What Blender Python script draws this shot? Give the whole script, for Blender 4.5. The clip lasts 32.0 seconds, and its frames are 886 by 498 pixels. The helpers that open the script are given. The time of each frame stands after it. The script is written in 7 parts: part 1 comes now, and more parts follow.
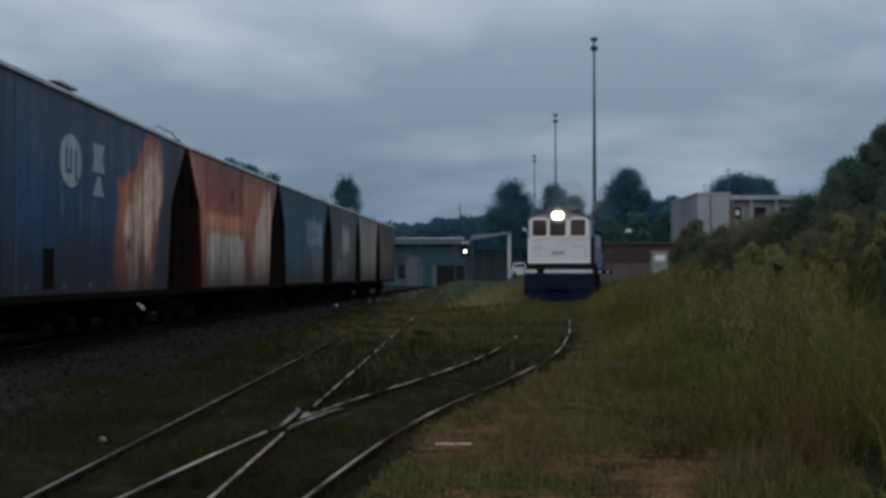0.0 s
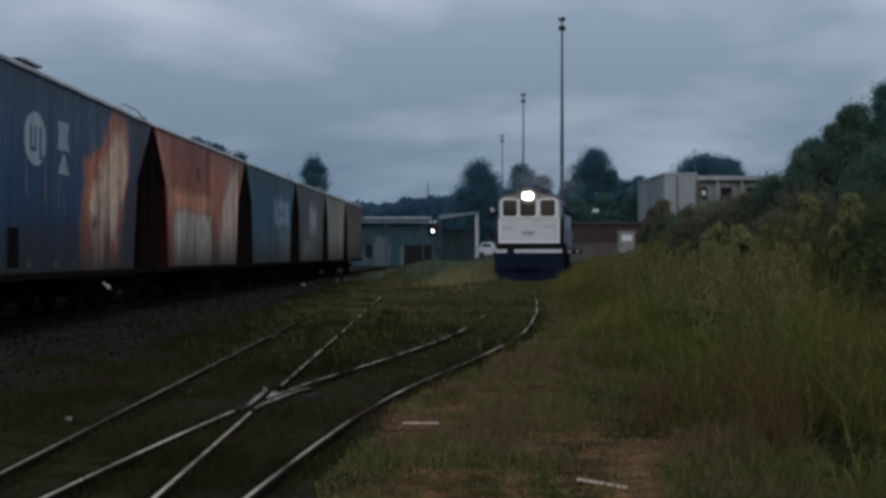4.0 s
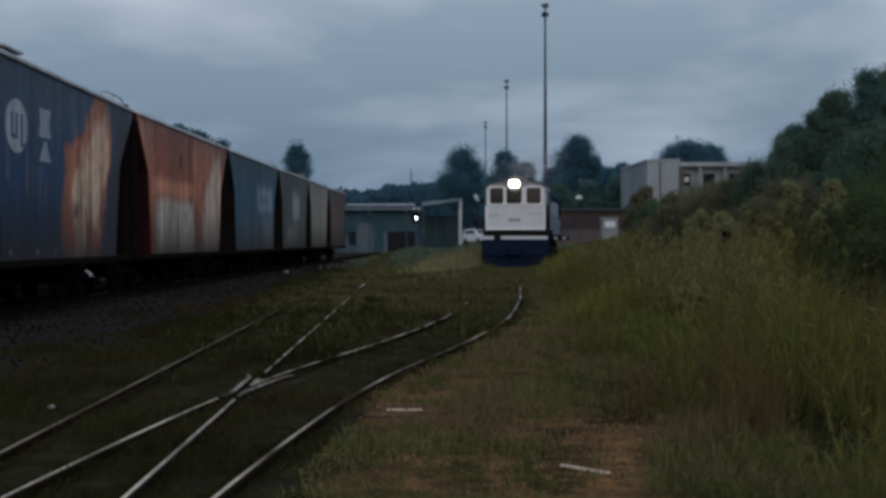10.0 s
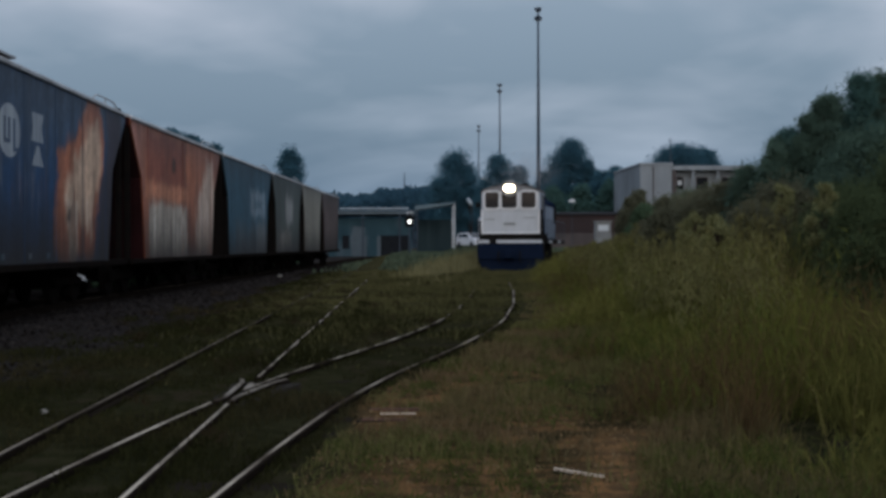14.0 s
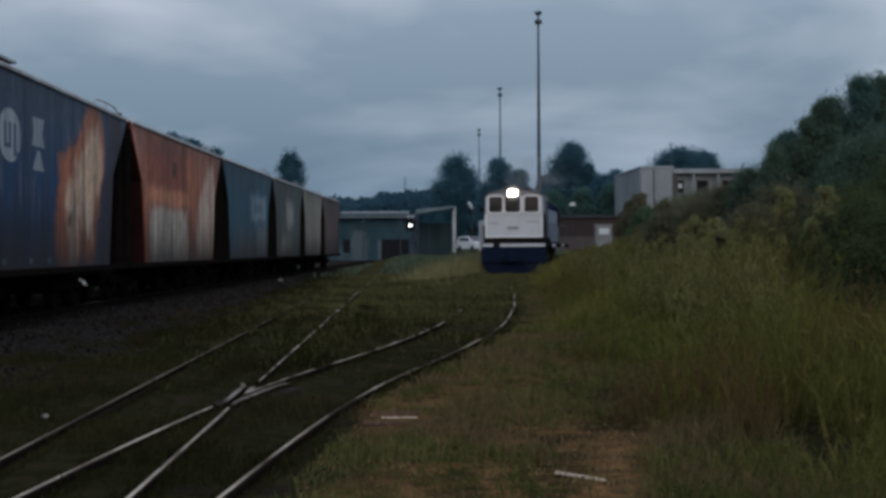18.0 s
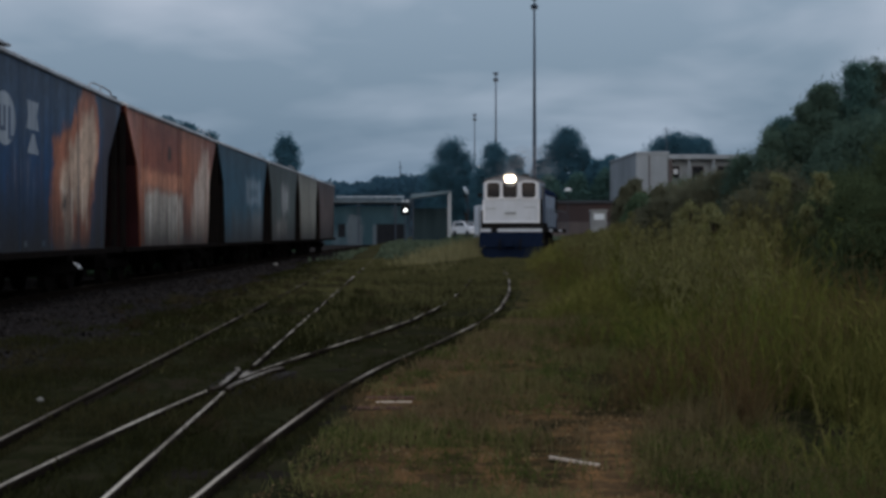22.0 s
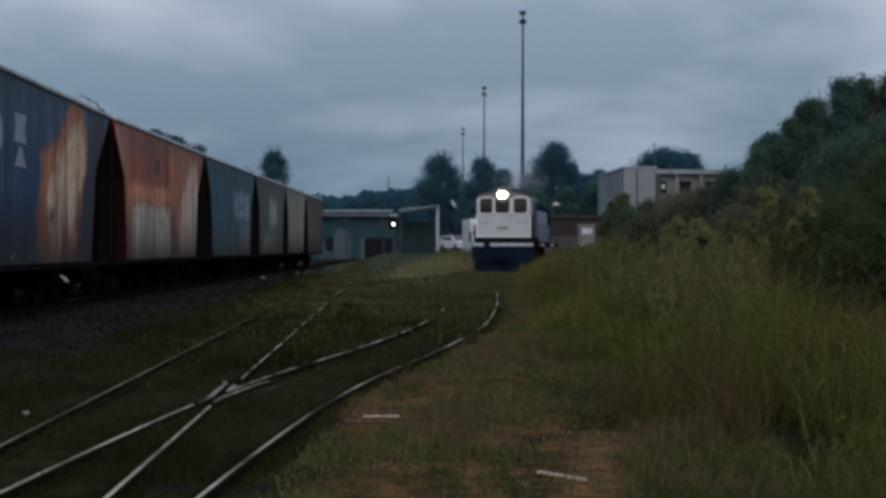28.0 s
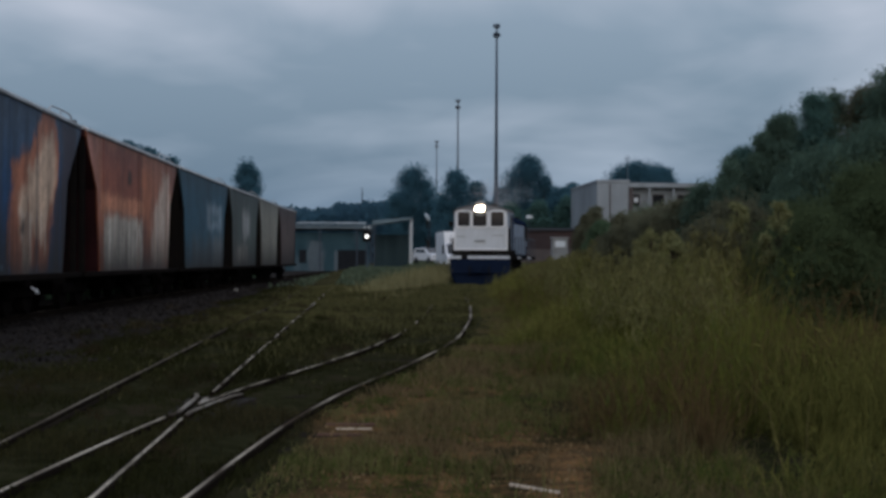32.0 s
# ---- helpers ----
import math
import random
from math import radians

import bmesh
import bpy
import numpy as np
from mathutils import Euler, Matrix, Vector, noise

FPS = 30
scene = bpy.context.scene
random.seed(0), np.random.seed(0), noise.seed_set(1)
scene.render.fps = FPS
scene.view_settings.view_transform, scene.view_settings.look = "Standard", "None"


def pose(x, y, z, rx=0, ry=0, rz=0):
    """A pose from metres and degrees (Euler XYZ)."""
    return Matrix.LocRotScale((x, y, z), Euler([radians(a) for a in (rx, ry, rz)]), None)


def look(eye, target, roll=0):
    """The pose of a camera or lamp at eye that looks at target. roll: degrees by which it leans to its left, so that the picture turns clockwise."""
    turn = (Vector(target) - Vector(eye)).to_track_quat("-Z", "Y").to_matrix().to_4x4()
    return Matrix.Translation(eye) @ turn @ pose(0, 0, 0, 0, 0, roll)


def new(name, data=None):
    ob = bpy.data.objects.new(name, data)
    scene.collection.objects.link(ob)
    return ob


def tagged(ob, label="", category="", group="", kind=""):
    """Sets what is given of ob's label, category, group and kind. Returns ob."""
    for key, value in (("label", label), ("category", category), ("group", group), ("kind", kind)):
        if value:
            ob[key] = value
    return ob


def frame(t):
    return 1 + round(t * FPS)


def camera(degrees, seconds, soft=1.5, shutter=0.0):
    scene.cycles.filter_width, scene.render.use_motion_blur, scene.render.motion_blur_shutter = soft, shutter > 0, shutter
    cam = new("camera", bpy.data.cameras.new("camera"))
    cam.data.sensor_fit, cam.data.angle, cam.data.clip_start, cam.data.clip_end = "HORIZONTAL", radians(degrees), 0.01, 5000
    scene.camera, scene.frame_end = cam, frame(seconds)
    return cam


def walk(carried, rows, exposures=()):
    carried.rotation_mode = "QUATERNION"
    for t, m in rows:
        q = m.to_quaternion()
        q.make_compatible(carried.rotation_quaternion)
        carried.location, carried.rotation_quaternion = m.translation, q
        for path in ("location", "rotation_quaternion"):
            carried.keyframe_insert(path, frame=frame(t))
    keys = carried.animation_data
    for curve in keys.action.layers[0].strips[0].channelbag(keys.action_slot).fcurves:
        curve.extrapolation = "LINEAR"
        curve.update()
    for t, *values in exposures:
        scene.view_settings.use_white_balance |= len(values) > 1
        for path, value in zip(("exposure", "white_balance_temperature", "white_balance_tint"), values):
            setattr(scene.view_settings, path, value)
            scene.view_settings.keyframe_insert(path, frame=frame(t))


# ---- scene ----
EYE = (0.0, 0.0, 1.35)
PATH = [  # seconds, tilt, lean and turn of the hand-held camera, in degrees
    (0.0, 91.115, 0.064, 0.850),
    (0.5, 91.149, 0.286, 0.238),
    (1.0, 90.959, 0.149, 0.159),
    (1.5, 90.805, -0.026, 0.022),
    (2.0, 90.561, -0.112, -0.314),
    (2.5, 90.555, -0.102, -0.663),
    (4.5, 90.108, -0.007, -0.560),
    (5.0, 90.029, -0.040, -1.116),
    (5.5, 89.876, 0.021, -1.285),
    (6.0, 89.749, 0.047, -1.322),
    (6.5, 89.316, 0.052, -0.924),
    (7.0, 89.151, -0.034, -1.035),
    (7.5, 89.128, 0.072, -0.990),
    (8.0, 89.069, 0.017, -1.268),
    (8.5, 89.285, -0.060, -1.455),
    (9.0, 89.378, 0.000, -1.418),
    (9.5, 89.206, 0.079, -1.248),
    (10.0, 89.633, 0.094, -1.304),
    (10.5, 89.859, 0.071, -1.493),
    (11.0, 89.887, 0.229, -1.805),
    (11.5, 90.119, 0.419, -0.923),
    (12.0, 89.790, 0.311, -1.268),
    (12.5, 90.007, 0.366, -2.270),
    (13.0, 89.862, 0.398, -2.443),
    (13.5, 89.822, 0.367, -1.948),
    (14.0, 89.799, 0.177, -1.597),
    (14.5, 89.649, -0.174, -1.842),
    (16.5, 89.999, -0.000, -2.013),
    (17.0, 89.894, -0.117, -1.873),
    (17.5, 90.138, 0.074, -1.605),
    (18.0, 89.964, 0.306, -1.566),
    (18.5, 89.856, 0.449, -2.231),
    (19.0, 89.684, 0.236, -2.466),
    (19.5, 89.752, 0.364, -2.160),
    (20.0, 89.626, 0.225, -2.238),
    (20.5, 89.660, 0.151, -2.236),
    (21.0, 89.524, 0.156, -2.125),
    (21.5, 89.477, 0.087, -2.298),
    (22.0, 89.295, 0.096, -1.780),
    (22.5, 89.270, -0.041, -1.796),
    (23.0, 89.179, 0.060, -1.610),
    (23.5, 89.570, 0.076, -1.804),
    (24.0, 89.395, 0.171, -1.620),
    (24.5, 89.374, -0.003, -1.528),
    (26.5, 89.526, 0.084, -1.876),
    (27.0, 89.843, -0.001, -2.226),
    (27.5, 90.049, -0.018, -2.359),
    (28.0, 89.916, -0.073, -2.307),
    (28.5, 89.886, 0.026, -2.167),
    (29.0, 89.886, -0.137, -2.501),
    (29.5, 90.027, -0.249, -2.834),
    (30.0, 90.114, -0.173, -2.875),
    (30.5, 90.115, -0.277, -2.817),
    (31.0, 90.303, -0.202, -2.939),
    (31.5, 90.496, -0.306, -3.246),
    (32.0, 90.469, -0.244, -3.479),
]
cam = camera(37.6, 32.0, soft=3.4)
walk(cam, [(t, pose(*EYE, rx, ry, rz)) for t, rx, ry, rz in PATH], exposures=[(0.0, 0.0), (32.0, 0.0)])

# ---- light: an overcast evening sky and a very weak, wide sun behind the clouds ----


def make_world():
    w = bpy.data.worlds.new("overcast_sky")
    scene.world = w
    w.use_nodes = True
    nt = w.node_tree
    nt.nodes.clear()
    N, L = nt.nodes.new, nt.links.new
    out, bg = N("ShaderNodeOutputWorld"), N("ShaderNodeBackground")
    sky = N("ShaderNodeTexSky")
    sky.sky_type = "NISHITA"
    sky.sun_disc = False
    sky.sun_elevation = radians(14)
    sky.sun_rotation = radians(200)
    sky.air_density, sky.dust_density = 1.5, 3.0
    tc = N("ShaderNodeTexCoord")
    sep = N("ShaderNodeSeparateXYZ")
    L(tc.outputs["Generated"], sep.inputs[0])
    up = N("ShaderNodeMath")
    up.operation = "MAXIMUM"
    up.inputs[1].default_value = 0.0
    L(sep.outputs["Z"], up.inputs[0])
    # clouds lie on a flat sheet: stretch towards the horizon
    den = N("ShaderNodeMath")
    den.operation = "ADD"
    den.inputs[1].default_value = 0.24
    L(up.outputs[0], den.inputs[0])
    vec = N("ShaderNodeVectorMath")
    vec.operation = "DIVIDE"
    comb = N("ShaderNodeCombineXYZ")
    for i in range(3):
        L(den.outputs[0], comb.inputs[i])
    L(tc.outputs["Generated"], vec.inputs[0])
    L(comb.outputs[0], vec.inputs[1])
    cloud = N("ShaderNodeTexNoise")
    cloud.inputs["Scale"].default_value = 0.85
    cloud.inputs["Detail"].default_value = 4.0
    cloud.inputs["Roughness"].default_value = 0.50
    cloud.inputs["Distortion"].default_value = 0.35
    L(vec.outputs[0], cloud.inputs["Vector"])
    wisps = N("ShaderNodeTexNoise")
    wisps.inputs["Scale"].default_value = 2.6
    wisps.inputs["Detail"].default_value = 5.0
    wisps.inputs["Distortion"].default_value = 0.6
    L(vec.outputs[0], wisps.inputs["Vector"])
    both = N("ShaderNodeMath")
    both.operation = "MULTIPLY_ADD"
    both.inputs[1].default_value = 0.20
    L(wisps.outputs["Fac"], both.inputs[0])
    L(cloud.outputs["Fac"], both.inputs[2])
    level = N("ShaderNodeMath")
    level.operation = "SUBTRACT"
    level.inputs[1].default_value = 0.10
    L(both.outputs[0], level.inputs[0])
    ramp = N("ShaderNodeValToRGB")
    ramp.color_ramp.elements[0].position = 0.40
    ramp.color_ramp.elements[0].color = (0.096, 0.135, 0.182, 1)
    ramp.color_ramp.elements[1].position = 0.62
    ramp.color_ramp.elements[1].color = (0.216, 0.247, 0.300, 1)
    L(level.outputs[0], ramp.inputs["Fac"])
    # brighter overhead, as overcast skies are
    lift = N("ShaderNodeMapRange")
    lift.inputs["From Min"].default_value = 0.0
    lift.inputs["From Max"].default_value = 1.0
    lift.inputs["To Min"].default_value = 0.92
    lift.inputs["To Max"].default_value = 2.1
    L(up.outputs[0], lift.inputs["Value"])
    scale = N("ShaderNodeVectorMath")
    scale.operation = "SCALE"
    L(ramp.outputs["Color"], scale.inputs[0])
    L(lift.outputs[0], scale.inputs["Scale"])
    # the murk over the horizon is a little darker and bluer
    low = N("ShaderNodeMapRange")
    low.inputs["From Min"].default_value, low.inputs["From Max"].default_value = 0.04, 0.20
    L(up.outputs[0], low.inputs["Value"])
    murk = N("ShaderNodeMix")
    murk.data_type = "RGBA"
    murk.inputs["A"].default_value = (0.66, 0.78, 0.865, 1)
    murk.inputs["B"].default_value = (1.19, 1.11, 1.085, 1)
    L(low.outputs[0], murk.inputs["Factor"])
    tint = N("ShaderNodeVectorMath")
    tint.operation = "MULTIPLY"
    L(scale.outputs[0], tint.inputs[0])
    L(murk.outputs["Result"], tint.inputs[1])
    dim = N("ShaderNodeVectorMath")
    dim.operation = "SCALE"
    dim.inputs["Scale"].default_value = 0.05
    L(sky.outputs[0], dim.inputs[0])
    mix = N("ShaderNodeMix")
    mix.data_type = "RGBA"
    mix.inputs["Factor"].default_value = 0.92
    L(dim.outputs[0], mix.inputs["A"])
    L(tint.outputs[0], mix.inputs["B"])
    L(mix.outputs["Result"], bg.inputs["Color"])
    bg.inputs["Strength"].default_value = 2.02
    L(bg.outputs[0], out.inputs[0])


make_world()
sun_data = bpy.data.lights.new("sun", "SUN")
sun_data.energy = 0.8
sun_data.angle = radians(40)
sun_data.color = (1.0, 0.96, 0.92)
sun = new("sun", sun_data)
sun.matrix_world = look((3, -10, 9), (0, 20, 0))


# ---- mesh helpers ----
class Shape:
    """Collects vertices and faces of one mesh."""

    def __init__(self):
        self.v, self.f = [], []

    def box(self, x0, x1, y0, y1, z0, z1):
        n = len(self.v)
        self.v += [(x, y, z) for z in (z0, z1) for y in (y0, y1) for x in (x0, x1)]
        self.f += [tuple(n + i for i in q) for q in ((0, 2, 3, 1), (4, 5, 7, 6), (0, 1, 5, 4), (2, 6, 7, 3), (0, 4, 6, 2), (1, 3, 7, 5))]
        return self

    def prism(self, pts, a, b, axis="x"):
        """A closed outline, swept from a to b along an axis; pts are the two other coordinates in order."""
        n, k = len(self.v), len(pts)
        put = {"x": lambda p, q: (q, p[0], p[1]), "y": lambda p, q: (p[0], q, p[1]), "z": lambda p, q: (p[0], p[1], q)}[axis]
        self.v += [put(p, a) for p in pts] + [put(p, b) for p in pts]
        self.f += [tuple(range(n, n + k)), tuple(range(n + 2 * k - 1, n + k - 1, -1))]
        self.f += [(n + i, n + k + i, n + k + (i + 1) % k, n + (i + 1) % k) for i in range(k)]
        return self

    def tube(self, path, radii, sides=8):
        """A tube along points, closed at both ends."""
        n = len(self.v)
        path = [Vector(p) for p in path]
        for i, p in enumerate(path):
            d = (path[min(i + 1, len(path) - 1)] - path[max(i - 1, 0)]).normalized()
            a = d.cross(Vector((0.31, 0.17, 0.93)))
            if a.length < 0.05:
                a = d.cross(Vector((1, 0, 0)))
            a.normalize()
            b = d.cross(a)
            r = radii[i] if isinstance(radii, (list, tuple)) else radii
            self.v += [tuple(p + r * (math.cos(t) * a + math.sin(t) * b)) for t in (2 * math.pi * j / sides for j in range(sides))]
        for i in range(len(path) - 1):
            for j in range(sides):
                k = (j + 1) % sides
                self.f.append((n + i * sides + j, n + i * sides + k, n + (i + 1) * sides + k, n + (i + 1) * sides + j))
        self.f += [tuple(range(n + sides - 1, n - 1, -1)), tuple(range(n + (len(path) - 1) * sides, n + len(path) * sides))]
        return self

    def mesh(self, name, bevel=0.0, smooth=False):
        me = bpy.data.meshes.new(name)
        me.from_pydata(self.v, [], self.f)
        bm = bmesh.new()
        bm.from_mesh(me)
        bmesh.ops.recalc_face_normals(bm, faces=bm.faces)
        if bevel:
            bmesh.ops.bevel(bm, geom=[e for e in bm.edges if e.calc_face_angle(0) > 0.5], offset=bevel, segments=2, affect="EDGES", profile=0.5, clamp_overlap=True)
        bm.to_mesh(me)
        bm.free()
        if smooth:
            for p in me.polygons:
                p.use_smooth = True
        return me


def fast_mesh(name, verts, quads=None, tris=None):
    me = bpy.data.meshes.new(name)
    nq, n3 = (0 if quads is None else len(quads)), (0 if tris is None else len(tris))
    me.vertices.add(len(verts))
    me.vertices.foreach_set("co", np.asarray(verts, dtype=np.float32).ravel())
    loops = np.concatenate([a.ravel() for a in (quads, tris) if a is not None and len(a)]).astype(np.int32)
    me.loops.add(len(loops))
    me.loops.foreach_set("vertex_index", loops)
    me.polygons.add(nq + n3)
    starts = np.concatenate([np.arange(nq) * 4, nq * 4 + np.arange(n3) * 3]).astype(np.int32)
    me.polygons.foreach_set("loop_start", starts)
    me.update(calc_edges=True)
    return me


def part(name, shape, material, parent=None, label="", bevel=0.0, smooth=False):
    me = shape.mesh(name, bevel, smooth) if isinstance(shape, Shape) else shape
    if not me.materials:
        me.materials.append(material)
    ob = new(name, me)
    ob.parent = parent
    if label:
        tagged(ob, label)
    return ob


def thing(name, label, category, at=None, group="", kind=""):
    ob = new(name)
    ob.empty_display_size = 0.2
    if at is not None:
        ob.matrix_basis = at
    return tagged(ob, label, category, group, kind)


# ---- materials ----
def material(name, color, color2=None, rough=0.8, metal=0.0, scale=4.0, fine=40.0, bump=0.2, stretch=(1, 1, 1), spread=0.5, island=0.0, coords="Object", stain=None, stain_at=0.62, thin=0.0):
    m = bpy.data.materials.new(name)
    m.use_nodes = True
    nt = m.node_tree
    N, L = nt.nodes.new, nt.links.new
    bsdf = nt.nodes["Principled BSDF"]
    tc = N("ShaderNodeTexCoord")
    mp = N("ShaderNodeMapping")
    mp.inputs["Scale"].default_value = stretch
    L(tc.outputs[coords], mp.inputs["Vector"])
    big, small = N("ShaderNodeTexNoise"), N("ShaderNodeTexNoise")
    for n, s in ((big, scale), (small, fine)):
        n.inputs["Scale"].default_value = s
        n.inputs["Detail"].default_value = 4.0
        L(mp.outputs[0], n.inputs["Vector"])
    add = N("ShaderNodeMath")
    add.operation = "MULTIPLY_ADD"
    add.inputs[1].default_value = 0.35
    L(small.outputs["Fac"], add.inputs[0])
    L(big.outputs["Fac"], add.inputs[2])
    fac = N("ShaderNodeMapRange")
    fac.inputs["From Min"].default_value = 0.675 - spread * 0.5
    fac.inputs["From Max"].default_value = 0.675 + spread * 0.5
    L(add.outputs[0], fac.inputs["Value"])
    mix = N("ShaderNodeMix")
    mix.data_type = "RGBA"
    c2 = color2 or tuple(c * 0.7 for c in color)
    mix.inputs["A"].default_value = (*color, 1)
    mix.inputs["B"].default_value = (*c2, 1)
    L(fac.outputs[0], mix.inputs["Factor"])
    col = mix.outputs["Result"]
    if stain:
        sn = N("ShaderNodeTexNoise")
        sn.inputs["Scale"].default_value = scale * 0.6
        sn.inputs["Detail"].default_value = 6.0
        sm = N("ShaderNodeMapping")
        sm.inputs["Scale"].default_value = stretch
        sm.inputs["Location"].default_value = (3.1, 7.7, 1.3)
        L(tc.outputs[coords], sm.inputs["Vector"])
        L(sm.outputs[0], sn.inputs["Vector"])
        sr = N("ShaderNodeMapRange")
        sr.inputs["From Min"].default_value = stain_at - 0.08
        sr.inputs["From Max"].default_value = stain_at + 0.08
        L(sn.outputs["Fac"], sr.inputs["Value"])
        mx = N("ShaderNodeMix")
        mx.data_type = "RGBA"
        mx.inputs["B"].default_value = (*stain, 1)
        L(col, mx.inputs["A"])
        L(sr.outputs[0], mx.inputs["Factor"])
        col = mx.outputs["Result"]
    if island:
        geo = N("ShaderNodeNewGeometry")
        hsv = N("ShaderNodeHueSaturation")
        mr = N("ShaderNodeMapRange")
        mr.inputs["To Min"].default_value = 1 - island
        mr.inputs["To Max"].default_value = 1 + island
        L(geo.outputs["Random Per Island"], mr.inputs["Value"])
        L(mr.outputs[0], hsv.inputs["Value"])
        L(col, hsv.inputs["Color"])
        col = hsv.outputs[0]
    L(col, bsdf.inputs["Base Color"])
    bsdf.inputs["Roughness"].default_value = rough
    bsdf.inputs["Metallic"].default_value = metal
    bsdf.inputs["Specular IOR Level"].default_value = 0.3 if rough < 0.7 else 0.0
    if bump:
        b = N("ShaderNodeBump")
        b.inputs["Strength"].default_value = bump
        b.inputs["Distance"].default_value = 0.02
        L(add.outputs[0], b.inputs["Height"])
        L(b.outputs[0], bsdf.inputs["Normal"])
    if thin:
        # leaves and blades pass part of the light on
        tl, ms = N("ShaderNodeBsdfTranslucent"), N("ShaderNodeMixShader")
        L(col, tl.inputs["Color"])
        ms.inputs[0].default_value = thin
        L(bsdf.outputs[0], ms.inputs[1])
        L(tl.outputs[0], ms.inputs[2])
        L(ms.outputs[0], nt.nodes["Material Output"].inputs["Surface"])
    return m


def glow(name, color, strength):
    m = bpy.data.materials.new(name)
    m.use_nodes = True
    b = m.node_tree.nodes["Principled BSDF"]
    b.inputs["Base Color"].default_value = (0.8, 0.8, 0.8, 1)
    b.inputs["Emission Color"].default_value = (*color, 1)
    b.inputs["Emission Strength"].default_value = strength
    return m


def glass(name, tint=(0.03, 0.035, 0.04)):
    m = bpy.data.materials.new(name)
    m.use_nodes = True
    b = m.node_tree.nodes["Principled BSDF"]
    b.inputs["Base Color"].default_value = (*tint, 1)
    b.inputs["Roughness"].default_value = 0.08
    b.inputs["Specular IOR Level"].default_value = 0.6
    return m


STREAK = (2.2, 2.2, 0.18)
M_RAIL = material("worn_rail_steel", (0.563, 0.493, 0.396), (0.317, 0.264, 0.207), 0.7, 0.0, 0.8, 14, 0.05, spread=0.35, stain=(0.06, 0.045, 0.034), stain_at=0.53)
M_RAILBROKEN = material("patchily_worn_rail_steel", (0.66, 0.58, 0.47), (0.38, 0.32, 0.25), 0.7, 0.0, 1.5, 14, 0.05, spread=0.35, stain=(0.035, 0.027, 0.02), stain_at=0.50)
M_RAILDULL = material("dull_rusting_rail_steel", (0.20, 0.172, 0.14), (0.09, 0.072, 0.052), 0.7, 0.0, 0.9, 30, 0.05, stain=(0.022, 0.017, 0.014), stain_at=0.50)
M_FROG = material("bright_worn_frog_steel", (0.30, 0.265, 0.225), (0.15, 0.125, 0.10), 0.75, 0, 1.5, 20, 0.05, stain=(0.05, 0.04, 0.032), stain_at=0.54)
M_RAILMID = material("brownish_rail_steel", (0.27, 0.229, 0.184), (0.15, 0.124, 0.0938), 0.75, 0, 0.6, 14, 0.05, spread=0.35, stain=(0.05, 0.04, 0.03), stain_at=0.55)
M_FROGPLATE = material("grey_worn_frog_plate", (0.051, 0.045, 0.0408), (0.024, 0.0204, 0.018), 0.8, 0, 3, 30, 0.2)
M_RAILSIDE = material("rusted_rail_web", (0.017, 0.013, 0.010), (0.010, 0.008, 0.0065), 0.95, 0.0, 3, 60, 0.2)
M_SLEEPER = material("weathered_sleeper_wood", (0.026, 0.021, 0.016), (0.013, 0.011, 0.009), 0.95, 0, 3, 50, 0.5, (1, 6, 6))
M_PALESTONE = material("pale_stone", (0.34, 0.32, 0.29), (0.18, 0.165, 0.145), 0.9, 0, 20, 60, 0.2)
M_GRAVEL = material("ballast_stone", (0.0336, 0.0288, 0.0264), (0.0144, 0.012, 0.0114), 0.95, 0, 6, 60, 0.4, island=0.85)
M_BLUE = material("faded_blue_wagon_paint", (0.011, 0.050, 0.120), (0.009, 0.024, 0.050), 0.5, 0, 0.55, 7, 0.06, STREAK, 0.45, stain=(0.040, 0.052, 0.075), stain_at=0.62)
M_RUST = material("orange_oxide_wagon_paint", (0.26, 0.075, 0.035), (0.12, 0.04, 0.022), 0.7, 0, 0.9, 9, 0.06, STREAK, 0.5, stain=(0.09, 0.045, 0.035), stain_at=0.6)
M_BLUEGREY = material("faded_blue_grey_wagon_paint", (0.036, 0.068, 0.090), (0.028, 0.045, 0.056), 0.65, 0, 0.9, 9, 0.06, STREAK, 0.5, stain=(0.10, 0.11, 0.11), stain_at=0.58)
M_GREY = material("grey_green_wagon_paint", (0.10, 0.115, 0.115), (0.055, 0.06, 0.06), 0.7, 0, 0.9, 9, 0.06, STREAK, 0.5, stain=(0.16, 0.15, 0.14), stain_at=0.62)
M_PALE = material("pale_grey_wagon_paint", (0.20, 0.19, 0.175), (0.11, 0.10, 0.09), 0.7, 0, 0.9, 9, 0.06, STREAK, 0.5, stain=(0.10, 0.06, 0.04), stain_at=0.62)
M_BROWN = material("brown_wagon_paint", (0.09, 0.06, 0.055), (0.05, 0.035, 0.033), 0.75, 0, 0.9, 9, 0.06, STREAK, 0.5)
M_MARK = material("weathered_white_lettering_paint", (0.33, 0.365, 0.39), (0.15, 0.18, 0.215), 0.6, 0, 2, 14, 0.03, STREAK, 0.4)
M_DARKSTEEL = material("grimy_black_steel", (0.00816, 0.00762, 0.00762), (0.0143, 0.0112, 0.00918), 0.9, 0.0, 4, 40, 0.2)
# end sheets' reddish colour with the gap's shade already in it
M_MAROON = material("shaded_maroon_end_paint", (0.032, 0.011, 0.012), (0.016, 0.007, 0.007), 0.85, 0, 1, 12, 0.1)
M_WAGONTOP = material("bare_weathered_roof_metal", (0.40, 0.42, 0.44), (0.20, 0.19, 0.18), 0.5, 0.4, 2, 20, 0.1)
